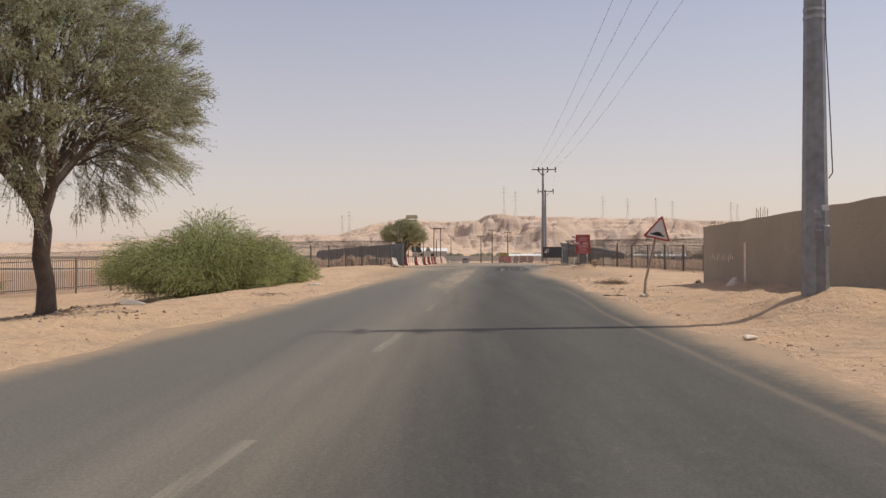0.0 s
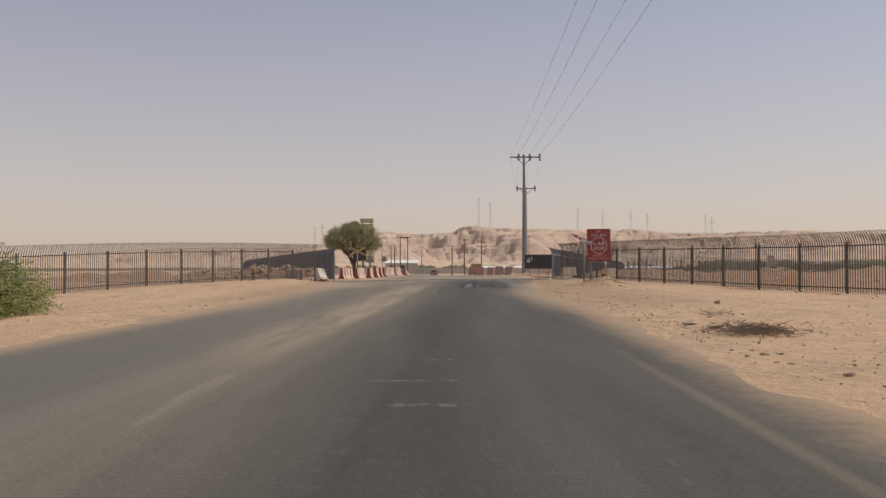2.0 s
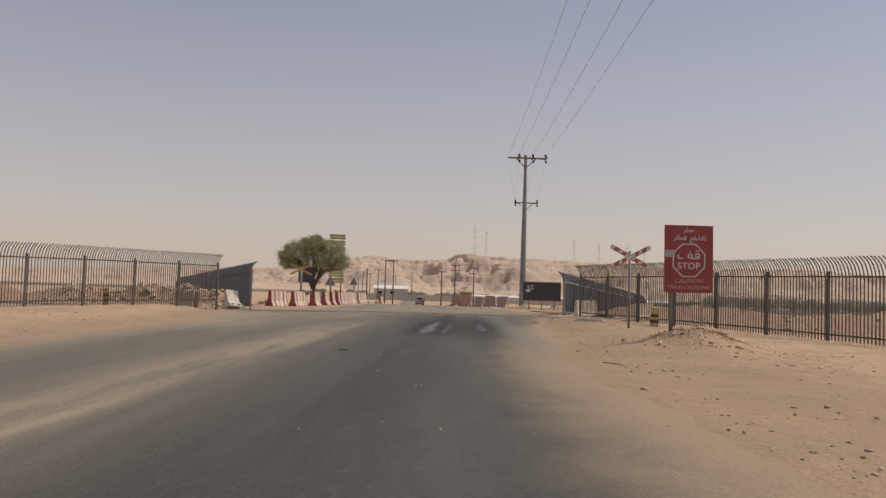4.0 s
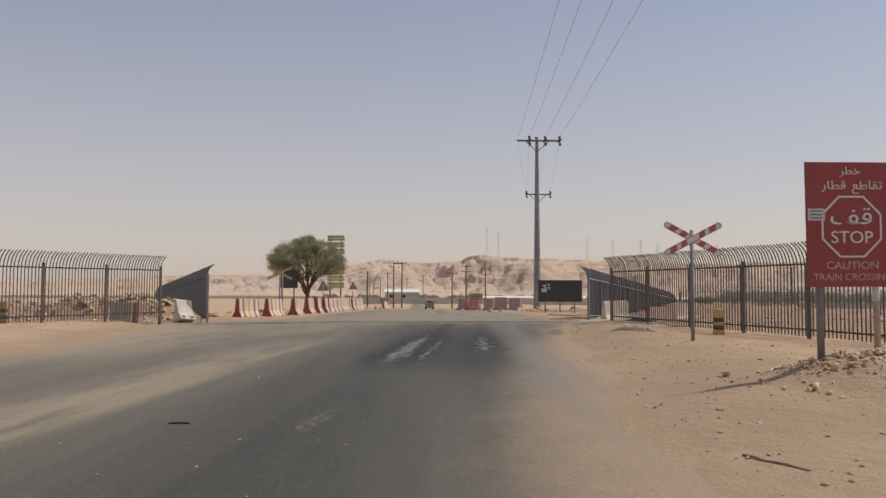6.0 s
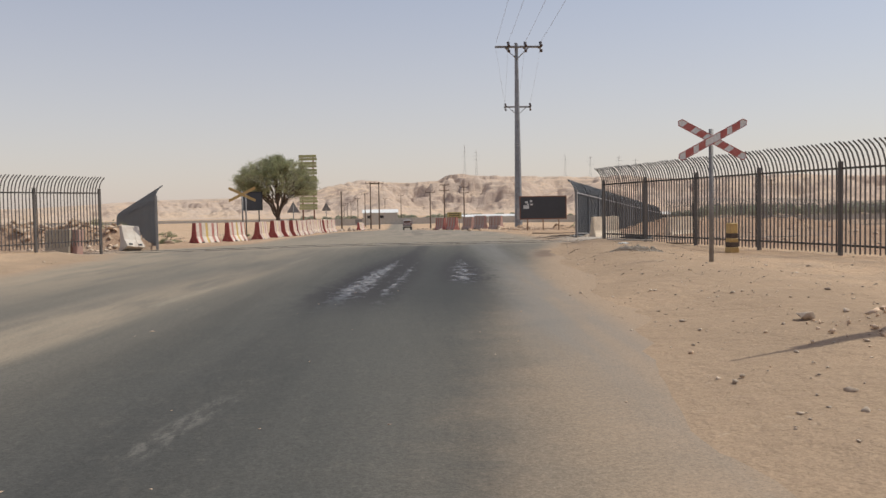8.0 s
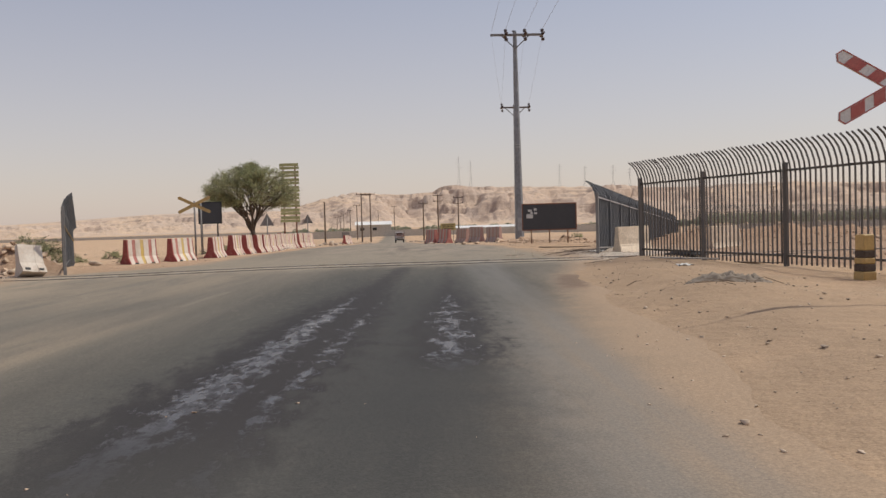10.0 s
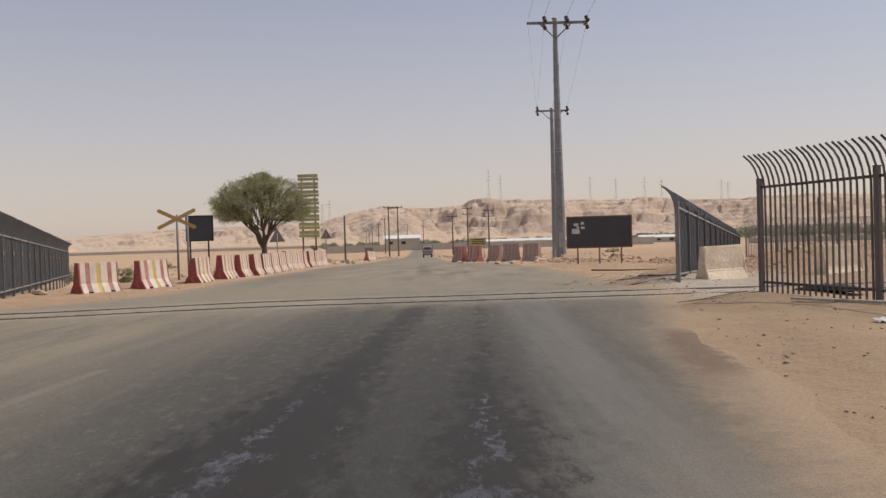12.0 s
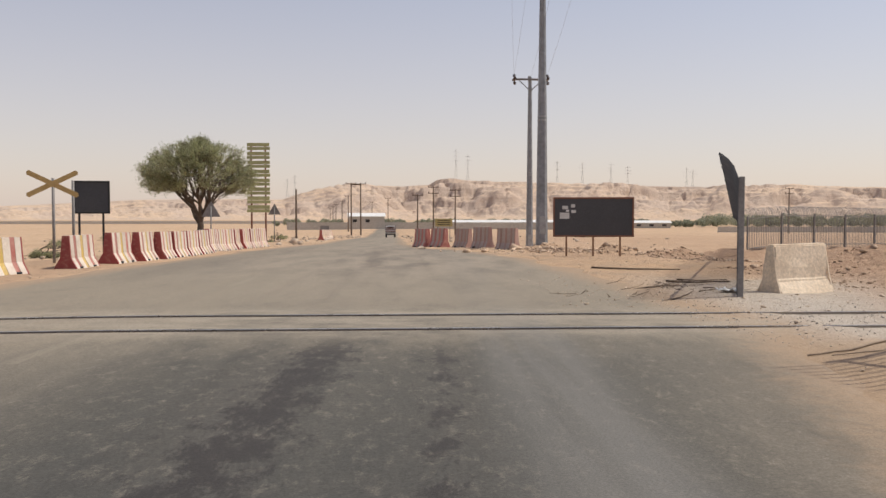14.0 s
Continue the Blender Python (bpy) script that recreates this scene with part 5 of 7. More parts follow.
def picket_fence(name, x0, y0, ang, spacing, panels, flip, label, single=300, plate_at=None, tags=False, paint=M_FENCE, sway=0.3, end_z=None, lift=0.0, profile=None):
    """A picket fence from (x0, y0) that runs in the direction ang (degrees). The tips lean to the road."""
    f = thing(name, pose(0, 0, 0), label, "fence")
    ux, uy = math.cos(radians(ang)), math.sin(radians(ang))
    per = 20
    picket = PICKETS[paint]
    PN, PV, PF = len(picket.vertices), np.array([v.co[:] for v in picket.vertices]), [tuple(p.vertices) for p in picket.polygons]
    turn = ang + (180 if flip else 0)
    bm = bmesh.new()
    boxat(bm, 0, 0, POST_H / 2 - 0.25, 0.085, 0.085, POST_H + 0.5, bevel=0.006)
    boxat(bm, 0, 0, POST_H + 0.01, 0.09, 0.09, 0.02)
    post_me = mesh_of("post", bm, paint)
    bm = bmesh.new()
    boxat(bm, 0, 0, POST_H / 2 - 0.1, 0.1, 0.1, POST_H + 0.2, bevel=0.008)
    end_me = mesh_of("post", bm, M_STEEL)
    bm = bmesh.new()
    boxat(bm, 0, 0, 0, spacing - 0.07, 0.04, 0.045)
    rail_me = mesh_of("rail", bm, M_STEEL_LIGHT if paint is M_SLATE else paint)
    count, verts, faces = 0, [], []
    for k in range(panels + 1):
        px, py = x0 + ux * k * spacing, y0 + uy * k * spacing
        line = (lambda q: gz(x0, y0) + lift + (end_z - gz(x0, y0) - lift) * q / panels) if end_z is not None else (lambda q: gz(x0 + ux * q * spacing, y0 + uy * q * spacing))
        if profile:
            line = lambda q: float(np.interp(q, *profile))
        pz = line(k)
        o = new("post", end_me if k == 0 and paint is M_SLATE else post_me)
        o.parent, o.matrix_local = f, pose(px, py, pz, 0, 0, turn)
        if tags:
            bm = bmesh.new()
            boxat(bm, 0, -0.05, 1.38, 0.12, 0.012, 0.14)
            part("reflector_tag", bm, M_BACKYEL, o, "small square ochre tag")
        if k == panels:
            break
        qx, qy = px + ux * spacing, py + uy * spacing
        qz = line(k + 1)
        tilt = math.degrees(math.atan2(qz - pz, spacing)) * (1 if flip else -1)
        for h in (0.2, 1.92):
            o = new("rail", rail_me)
            o.parent = f
            o.matrix_local = pose((px + qx) / 2, (py + qy) / 2, (pz + qz) / 2 + h, 0, tilt, turn)
        for j in range(per):
            t = (j + 0.5) / per
            x, y, z = px + (qx - px) * t, py + (qy - py) * t, pz + (qz - pz) * t
            lean = random.gauss(0, sway * 0.8)
            m = pose(x, y, z + random.uniform(-0.012, 0.012), random.gauss(0, sway), lean, turn) @ pose(0, 0.045 if tags else -0.045, 0)
            if count < single:
                o = new("picket", picket)
                o.parent, o.matrix_local = f, m
                count += 1
            else:
                mm = np.array(m)
                n0 = len(verts) * PN
                verts.append(PV @ mm[:3, :3].T + mm[:3, 3])
                faces += [tuple(n0 + q for q in p) for p in PF]
    if verts:
        me = bpy.data.meshes.new("picket_infill")
        me.from_pydata(np.concatenate(verts).tolist(), [], faces)
        me.materials.append(paint)
        o = new("picket_infill", me)
        o.parent = f
        tagged(o, "rest of the dark curved-top pickets", kind="stuff")
    if plate_at:
        k, off, h = plate_at
        px, py = x0 + ux * k * spacing, y0 + uy * k * spacing
        bm = bmesh.new()
        boxat(bm, 0, 0, h, 0.5, 0.01, 0.48, bevel=0.004)
        o = part("plate", bm, M_PLATE, f, "faded pale notice plate wired to the pickets")
        o.matrix_local = pose(px, py, gz(px, py), 0, 0, turn) @ pose(off, -0.1, 0)
        bm = bmesh.new()
        for j in range(3):
            tube(bm, [(off - 0.15 + 0.15 * j, -0.106, h + 0.1), (off - 0.15 + 0.15 * j, -0.111, h + 0.1)], 0.05, 8)
        boxat(bm, off, -0.108, h - 0.08, 0.36, 0.004, 0.05)
        o = part("print_marks", bm, M_RUSTY, f, "three faded round brown marks over a bar")
        o.matrix_local = pose(px, py, gz(px, py), 0, 0, turn)
    return f


picket_fence("picket_fence", 11.84, 80.03, -74.6, 2.77, 22, False, "dark brown steel picket fence with outward-curved tips", 300, (8, 1.0, 1.35), sway=0.1, profile=((0, 2, 4, 5, 6, 7, 8, 9, 11, 14, 22), (0.16, 0.14, 0.11, 0.08, 0.06, 0.03, 0.01, -0.01, 0.0, 0.02, 0.08)))
picket_fence("picket_fence", -6.3, 81.7, -117.95, 2.706, 24, True, "dark steel picket fence with curved tips along sand", 300, profile=((0, 3, 5, 7, 10, 14, 24), (0.20, 0.14, 0.05, -0.10, -0.42, -0.85, -1.4)), sway=0.15)
picket_fence("picket_fence", 26.0, 119.3, 24, 2.77, 14, True, "distant grey steel picket fence beyond the dirt bank", 40, paint=M_STEEL)


picket_fence("picket_fence", 12.05, 86.1, 67.85, 2.77, 13, True, "dark steel picket fence with curved tips running down slope", 210, paint=M_SLATE, sway=0.12, end_z=-1.1)
picket_fence("picket_fence", -5.25, 84.9, 111.5, 2.77, 16, False, "dark steel picket fence with curved tips and small tags", 260, tags=True, paint=M_SLATE, sway=0.12, end_z=-0.75, lift=0.17)

# yellow and black marker posts
def marker_post(x, y, label):
    mk = thing("marker_post", pose(x, y, gz(x, y), 0, 0, 12), label, "marker post", "banded marker posts")
    for k, (z0, z1_, mt) in enumerate(((-0.1, 0.15, M_BACKYEL), (0.15, 0.27, M_BARK), (0.27, 0.37, M_BACKYEL), (0.37, 0.49, M_BARK), (0.49, 0.75, M_BACKYEL))):
        bm = bmesh.new()
        boxat(bm, 0, 0, (z0 + z1_) / 2, 0.25 - 0.01 * k, 0.25 - 0.01 * k, z1_ - z0 - 0.001, bevel=0.015)
        part("band", bm, mt, mk)


marker_post(13.1, 71.4, "yellow and black banded concrete marker post")
marker_post(-9.65, 75.9, "yellow and black banded concrete marker post on the verge")

# ---------------------------------------------------------------- cement wall of a yard
def yard_wall():
    w = thing("yard_wall", pose(0, 0, 0), "unpainted grey cement yard wall with rough top", "wall", kind="structure")
    a, b = (10.8, 30.0), (10.0, -24.0)
    runs = ((a, b, 2.55, 3.6), (a, (24.0, 31.0), 2.55, 2.75), ((24.0, 31.0), (23.5, -24.0), 2.7, 3.0), (b, (23.5, -24.0), 3.6, 3.0))
    for i, (p, q, z0, z1_) in enumerate(runs):
        bm = bmesh.new()
        n = max(4, int(math.dist(p, q) / 1.2))
        d = Vector((q[0] - p[0], q[1] - p[1], 0)).normalized()
        side = Vector((-d.y, d.x, 0)) * 0.11
        rows = []
        for k in range(n + 1):
            t = k / n
            o = Vector((p[0], p[1], 0)).lerp(Vector((q[0], q[1], 0)), t)
            if i and k == 0:
                o = o + d * 0.112
            top = z0 + (z1_ - z0) * t + 0.02 * math.sin(k * 2.7)
            rows.append([bm.verts.new(o + s * side + Vector((0, 0, z))) for s, z in ((-1, -0.6), (-1, top), (1, top), (1, -0.6))])
        for r, s in zip(rows, rows[1:]):
            for j in range(4):
                bm.faces.new((r[j], s[j], s[(j + 1) % 4], r[(j + 1) % 4]))
        bm.faces.new(rows[0])
        bm.faces.new(rows[-1][::-1])
        part("wall_run", bm, M_WALL, w)
    bm = bmesh.new()
    boxat(bm, 10.59, 24.7, 1.1, 0.06, 0.2, 1.5, 0, 0, 0.8, bevel=0.01)
    part("downpipe", bm, M_CONC, w, "pale vertical strip on the wall")
    bm = bmesh.new()
    for j in range(13):
        boxat(bm, 10.686 - 0.0148 * (30 - 26.2 - 0.23 * j), 26.2 + 0.23 * j, 1.3 + 0.06 * math.sin(j * 1.9), 0.008, 0.045, 0.14 + 0.07 * (j % 3), 16 * (j % 5) - 34, 0, 0.8)
    part("paint_strokes", bm, M_CONC, w, "row of pale painted strokes")
    for gx_, gy_, n, z0 in ((11.0, 30.05, 4, 2.4), (13.6, 30.25, 4, 2.4), (10.72, 23.0, 6, 2.62)):
        for k in range(n):
            bm = bmesh.new()
            px, py = (gx_ + 0.16 * k, gy_) if gy_ > 30 else (gx_, gy_ + 0.2 * k)
            tube(bm, [(px, py, z0), (px + random.uniform(-0.02, 0.02), py, z0 + 0.34 + 0.08 * (k % 2))], 0.010, 5)
            part("reinforcing_bar", bm, M_BROWN, w)
    return w


yard_wall()
bm = bmesh.new()
bmesh.ops.create_cone(bm, cap_ends=True, segments=14, radius1=0.38, radius2=0.06, depth=0.35)
for v in bm.verts:
    v.co += 0.04 * noise.noise_vector(v.co * 5)
solo("cement_heap", bm, M_CONC, pose(10.2, 24.7, gz(10.2, 24.7) + 0.1), "small heap of set cement against the wall", "heap")

# ---------------------------------------------------------------- plants
def ribbon(p0, p1, width, rng):
    """Thin four-cornered strips from p0 to p1 (n, 3 arrays)."""
    d = p1 - p0
    r = rng.normal(size=d.shape)
    w = np.cross(d, r)
    w /= np.linalg.norm(w, axis=1)[:, None] + 1e-9
    w *= width
    v = np.stack([p0 - w, p0 + w, p1 + w * 0.5, p1 - w * 0.5], 1).reshape(-1, 3)
    return v


def sprays(c, d, rng, length, per, leaf, width, droop, spread_):
    """Leafy twigs from the points c in the directions d: twig strips and leaf blades."""
    n = len(c)
    L = length * rng.uniform(0.5, 1.2, (n, 1))
    d = d + rng.normal(size=d.shape) * spread_
    d /= np.linalg.norm(d, axis=1)[:, None]
    down = np.array([0, 0, -1.0]) * droop
    tip = c + d * L + down * L * rng.uniform(0.3, 1, (n, 1))
    mid = c + d * L * 0.55 + down * L * 0.15
    twig = np.concatenate([ribbon(c, mid, 0.006, rng), ribbon(mid, tip, 0.004, rng)])
    t = rng.uniform(0.15, 1.0, (n, per, 1))
    pos = c[:, None] * (1 - t) ** 2 + 2 * mid[:, None] * t * (1 - t) + tip[:, None] * t ** 2
    ax = (tip - c)[:, None] / L[:, None] * 0.7 + rng.normal(size=(n, per, 3)) * 0.6 + down * 0.3
    ax /= np.linalg.norm(ax, axis=2)[:, :, None]
    ll = leaf * rng.uniform(0.6, 1.3, (n, per, 1))
    p0 = pos.reshape(-1, 3)
    a = (ax * ll).reshape(-1, 3)
    r = rng.normal(size=a.shape)
    w = np.cross(a, r)
    w /= np.linalg.norm(w, axis=1)[:, None] + 1e-9
    w *= width
    leaves = np.stack([p0, p0 + a * 0.5 + w, p0 + a, p0 + a * 0.5 - w], 1).reshape(-1, 3)
    return twig, leaves


def quads(v):
    return np.arange(len(v)).reshape(-1, 4)


def tree(x, y, seed, trunk_h, trunk_r, lean, crown, limbs, boughs, branchlets, twigs, per, leaf, width, twig_len, comb, droop, low, leaf_mat, label):
    """crown: centre offset (x, y, z) and radii. The trunk forks into limbs, these into boughs and branchlets that end at the crown's
    rim; along their outer parts leafy twigs point the way that the branch goes. low: how far down the crown reaches, as a sine."""
    rng = np.random.RandomState(seed)
    t = thing("tree", pose(x, y, gz(x, y) - 0.05), label, "tree")
    cen, rad = np.array(crown[:3]), np.array(crown[3:])
    bm = bmesh.new()
    top = Vector((lean[0], lean[1], trunk_h))
    pts = [Vector((0, 0, -0.1)), Vector((0.02, 0, 0.12)), top * 0.3 + Vector((0.05, 0, 0)), top * 0.55 - Vector((0.04, 0, 0)), top * 0.8 + Vector((0.03, 0, 0)), top]
    tube(bm, pts, [trunk_r * 1.5, trunk_r * 1.15, trunk_r, trunk_r * 0.95, trunk_r * 0.98, trunk_r * 0.85], 12)
    for v in bm.verts:
        v.co += 0.035 * noise.noise_vector(v.co * 5) + 0.012 * noise.noise_vector(v.co * 17)
    part("trunk", bm, M_BARK, t, "furrowed grey-brown trunk", True)
    bm = bmesh.new()
    starts, ways = [], []

    def bend(p, q, sag, n, wild):
        out = []
        for k in range(n + 1):
            u = k / n
            out.append(p.lerp(q, u) + Vector((0, 0, sag * 4 * u * (1 - u))) + (Vector(rng.normal(size=3)) * wild if 0 < k < n else Vector()))
        return out

    def rim(az, se, k):
        ce = math.sqrt(max(0.0, 1 - se * se))
        return Vector(cen + rad * k * np.array([ce * math.cos(az), ce * math.sin(az), se]))

    def leafy(line, frm, n):
        for _ in range(n):
            u = frm + (1 - frm) * rng.uniform() ** 0.75
            i = min(int(u * (len(line) - 1)), len(line) - 2)
            f = u * (len(line) - 1) - i
            starts.append(line[i].lerp(line[i + 1], f) + Vector(rng.normal(size=3)) * 0.05)
            ways.append((line[i + 1] - line[i]).normalized())

    for a in range(limbs):
        az0 = 2 * math.pi * (a + rng.uniform(-0.25, 0.25)) / limbs
        se0 = (0.15 + 0.5 * ((a * 0.618) % 1)) if a else 0.97
        q = top.lerp(rim(az0, se0, 0.9), 0.42 + 0.1 * rng.uniform()) + Vector((0, 0, 0.15))
        limb = bend(top * (0.86 + 0.12 * (a % 2)), q, 0.12, 4, 0.07)
        tube(bm, limb, [trunk_r * w for w in (0.62, 0.5, 0.42, 0.36, 0.3)], 8)
        for b in range(boughs):
            az1 = az0 + rng.uniform(-0.62, 0.62) * (1 if a else 5)
            se1 = min(0.98, max(low, se0 + rng.uniform(-0.95, 0.6)))
            end = rim(az1, se1, rng.uniform(0.72, 0.88))
            bough = bend(limb[2 + b % 3], end, 0.16 * rng.uniform(), 4, 0.09)
            tube(bm, bough, [trunk_r * w for w in (0.24, 0.18, 0.13, 0.09, 0.05)], 6, False)
            leafy(bough, 0.5, twigs // 2)
            for c in range(branchlets):
                az2, se2 = az1 + rng.uniform(-0.38, 0.38), min(0.99, max(low - 0.1, se1 + rng.uniform(-0.34, 0.34)))
                tip = rim(az2, se2, rng.uniform(0.9, 1.06)) - Vector((0, 0, droop * rng.uniform(0, 1) * (1 - max(0, se2))))
                line = bend(bough[1 + c % 4], tip, 0.1, 4, 0.06)
                tube(bm, line, [trunk_r * w for w in (0.07, 0.055, 0.04, 0.028, 0.015)], 4, False)
                leafy(line, 0.35, twigs)
    tagged(part("limb_frame", bm, M_BARK, t), "spreading bare limbs", kind="stuff")
    c, d = np.array([v[:] for v in starts]), np.array([v[:] for v in ways])
    out = c - np.array([lean[0], lean[1], trunk_h])
    out /= np.linalg.norm(out, axis=1)[:, None]
    tw, lv = sprays(c, d * 0.8 + out * 0.6, rng, twig_len, per, leaf, width, droop, comb)
    o = new("twig_mass", mesh_np("twig_mass", tw, quads(tw), M_TWIG))
    o.parent = t
    tagged(o, "fine thin twigs", kind="stuff")
    o = new("crown", mesh_np("crown", lv, quads(lv), leaf_mat))
    o.parent = t
    tagged(o, "dense crown of fine small leaves")
    return t


tree(-9.2, 14.3, 5, 2.5, 0.2, (-0.1, 0.0), (-0.6, 0.2, 5.15, 3.95, 3.9, 3.35), 9, 10, 9, 40, 8, 0.06, 0.011, 0.5, 0.33, 0.3, -0.8, M_LEAF_TREE, "large grey-green acacia tree with feathery crown beside fence")
tree(-7.8, 129.5, 11, 2.45, 0.22, (0.05, 0.0), (0.1, 0.0, 5.5, 3.65, 3.5, 2.05), 9, 8, 6, 25, 8, 0.10, 0.018, 0.6, 0.4, 0.05, -0.45, M_LEAF_SMALL, "umbrella-shaped olive green tree behind striped barriers")


def bush(x, y, seed, rx_, ry_, h, count, per, leaf_mat, label, leaf=0.07, width=0.014, tl=0.5, lobes=26, name="bush"):
    rng = np.random.RandomState(seed)
    base = gz(x, y)
    b = thing(name, pose(x, y, base - 0.05), label, "bush")
    cen, rad = [], []
    for k in range(lobes):
        a, q = 2 * math.pi * k * 0.618, math.sqrt((k + 0.5) / lobes) * 0.82
        px, py = rx_ * q * math.cos(a), ry_ * q * math.sin(a)
        top = h * (1 - 0.6 * q ** 3)
        cen.append((px, py, top * rng.uniform(0.12, 0.68)))
        rad.append(rng.uniform(0.24, 0.36))
    cen, rad = np.array(cen), np.array(rad)
    bm = bmesh.new()
    for c_ in cen:
        c_ = Vector(c_)
        for j in range(3):
            e = c_ + Vector(rng.normal(size=3)) * 0.5
            e.z = max(0.2, e.z)
            mid = Vector((c_.x * 0.45, c_.y * 0.45, e.z * 0.7)) + Vector(rng.normal(size=3) * 0.15)
            tube(bm, [Vector(rng.normal(size=3) * 0.3) * Vector((1, 1, 0)) + Vector((c_.x * 0.25, c_.y * 0.25, 0)), mid, e], [0.05, 0.03, 0.012], 5, False)
    tagged(part("stem_tangle", bm, M_BARK, b), "tangle of thin brown stems", kind="stuff")
    which = rng.randint(0, lobes, count)
    u = rng.normal(size=(count, 3))
    u[:, 2] = np.abs(u[:, 2]) * 0.9 - 0.45
    u /= np.linalg.norm(u, axis=1)[:, None]
    q = rng.uniform(0.3, 1.0, (count, 1)) ** 0.6
    c = cen[which] + u * q * rad[which][:, None] * np.array([rx_, ry_, h * 1.0])
    c[:, 2] = np.maximum(c[:, 2], rng.uniform(0.05, 0.4, count))
    out = c * np.array([1, 1, 0.8])
    out /= np.linalg.norm(out, axis=1)[:, None] + 1e-6
    tw, lv = sprays(c, out * np.array([1, 1, 0.45]) + 0.3 * u, rng, tl, per, leaf, width, 0.55, 0.3)
    o = new("twig_mass", mesh_np("twig_mass", tw, quads(tw), M_BARK))
    o.parent = b
    tagged(o, "fine thin twigs", kind="stuff")
    o = new("leaves", mesh_np("leaves", lv, quads(lv), leaf_mat))
    o.parent = b
    tagged(o, "fine bright green leaves")
    return b


bush(-12.0, 35.0, 3, 3.75, 4.9, 4.45, 21000, 15, M_LEAF_BUSH, "wide bright green thorn bush on sand by the fence", leaf=0.05, width=0.015, tl=0.62, lobes=36)
bush(-9.5, 39.6, 8, 2.1, 2.6, 2.5, 6500, 10, M_LEAF_BUSH, "low green thorn bush trailing over the sand", lobes=16)
for x, y, s, r, h in ((-12.9, 100, 14, 1.2, 2.2), (-26, 62, 1, 1.4, 1.3), (-30, 47, 2, 1.6, 1.5), (-22.8, 122.5, 4, 1.7, 2.6), (-34, 154, 6, 1.7, 1.9), (-22, 118, 7, 1.3, 1.2), (-17.5, 128, 9, 1.0, 0.9)):
    bush(x, y, s, r, r, h, 700, 8, M_LEAF_SMALL, "small dusty desert shrub", 0.07, 0.014, 0.35, 7, "shrub")


for k, (x, y, s, r, h) in enumerate(((-13, 150, 21, 0.9, 0.8), (-19, 160, 22, 1.1, 0.9), (-28, 142, 23, 1.2, 1.0), (-34, 170, 24, 1.3, 1.1), (-24, 190, 25, 1.4, 1.2), (-42, 210, 26, 1.6, 1.4), (-14, 205, 27, 1.2, 1.0), (-10.5, 175, 28, 0.9, 0.9), (40, 230, 31, 1.5, 1.2))):
    bush(x, y, s, r, r, h, 420, 8, M_LEAF_SMALL, "small dusty desert shrub", 0.09, 0.02, 0.35, 6, "shrub")


def far_trees():
    rng = np.random.RandomState(77)
    vs = []
    for k in range(460):
        a = radians(rng.uniform(-9, 9) if k < 130 else 9 + 27 * rng.uniform() ** 0.8)
        dist = rng.uniform(420, 560)
        cx, cy = 6 + dist * math.sin(a), 72 + dist * math.cos(a)
        h = rng.uniform(2.5, 5.5) * (1.25 if math.degrees(a) > 20 else (0.45 + 0.45 * abs(math.sin(a * 31))) if math.degrees(a) > 9 else 0.8)
        n = 230
        u = rng.normal(size=(n, 3))
        u /= np.linalg.norm(u, axis=1)[:, None]
        c = np.array([cx, cy, -3.9 + h * 0.62]) + u * rng.uniform(0.5, 1, (n, 1)) * np.array([h * 0.6, h * 0.6, h * 0.48])
        s = rng.uniform(0.2, 0.5, (n, 1))
        e1, e2 = rng.normal(size=(n, 3)), rng.normal(size=(n, 3))
        e1, e2 = e1 / np.linalg.norm(e1, axis=1)[:, None] * s, e2 / np.linalg.norm(e2, axis=1)[:, None] * s
        vs.append(np.stack([c - e1, c - e2, c + e1, c + e2], 1).reshape(-1, 3))
    v = np.concatenate(vs)
    return tagged(new("far_trees", mesh_np("far_trees", v, quads(v), M_LEAF_FAR)), "distant dark green belt of farm trees", "trees", kind="stuff")


far_trees()

# ---------------------------------------------------------------- distant buildings, pylons, hauling truck
def shed(x, y, w, d, h, roof_h, turn, label, z=None):
    base = (gz(x, y) if z is None else z) - 0.2
    s = thing("farm_shed", pose(x, y, base, 0, 0, turn), label, "shed", "distant sheds")
    bm = bmesh.new()
    boxat(bm, 0, 0, h / 2, w, d, h)
    part("wall", bm, M_GREYWALL, s)
    bm = bmesh.new()
    prism(bm, [(-d / 2 - 0.5, h), (d / 2 + 0.5, h), (0, h + roof_h)], w + 1.0, pose(0, 0, 0.003, 0, 0, 90))
    part("roof", bm, M_ROOFWHITE, s, "white sheet-metal roof")
    for k in range(int(w // 6)):
        bm = bmesh.new()
        boxat(bm, -w / 2 + 3 + 6 * k, -d / 2 - 0.03, h * 0.55, 2.0, 0.08, h * 0.4)
        part("window", bm, M_BLACK, s)
    return s


shed(-13.0, 470, 17, 12, 5.4, 1.7, 4, "distant long shed with white roof behind trees")
shed(44, 480, 34, 10, 2.2, 1.6, -3, "distant low shed with a bright white roof", -3.6)
shed(118, 470, 30, 8, 2.4, 1.2, -8, "distant low shed with a bright white roof", -3.6)
shed(75, 500, 20, 10, 2.2, 1.6, -3, "distant low shed with a bright white roof", -3.6)


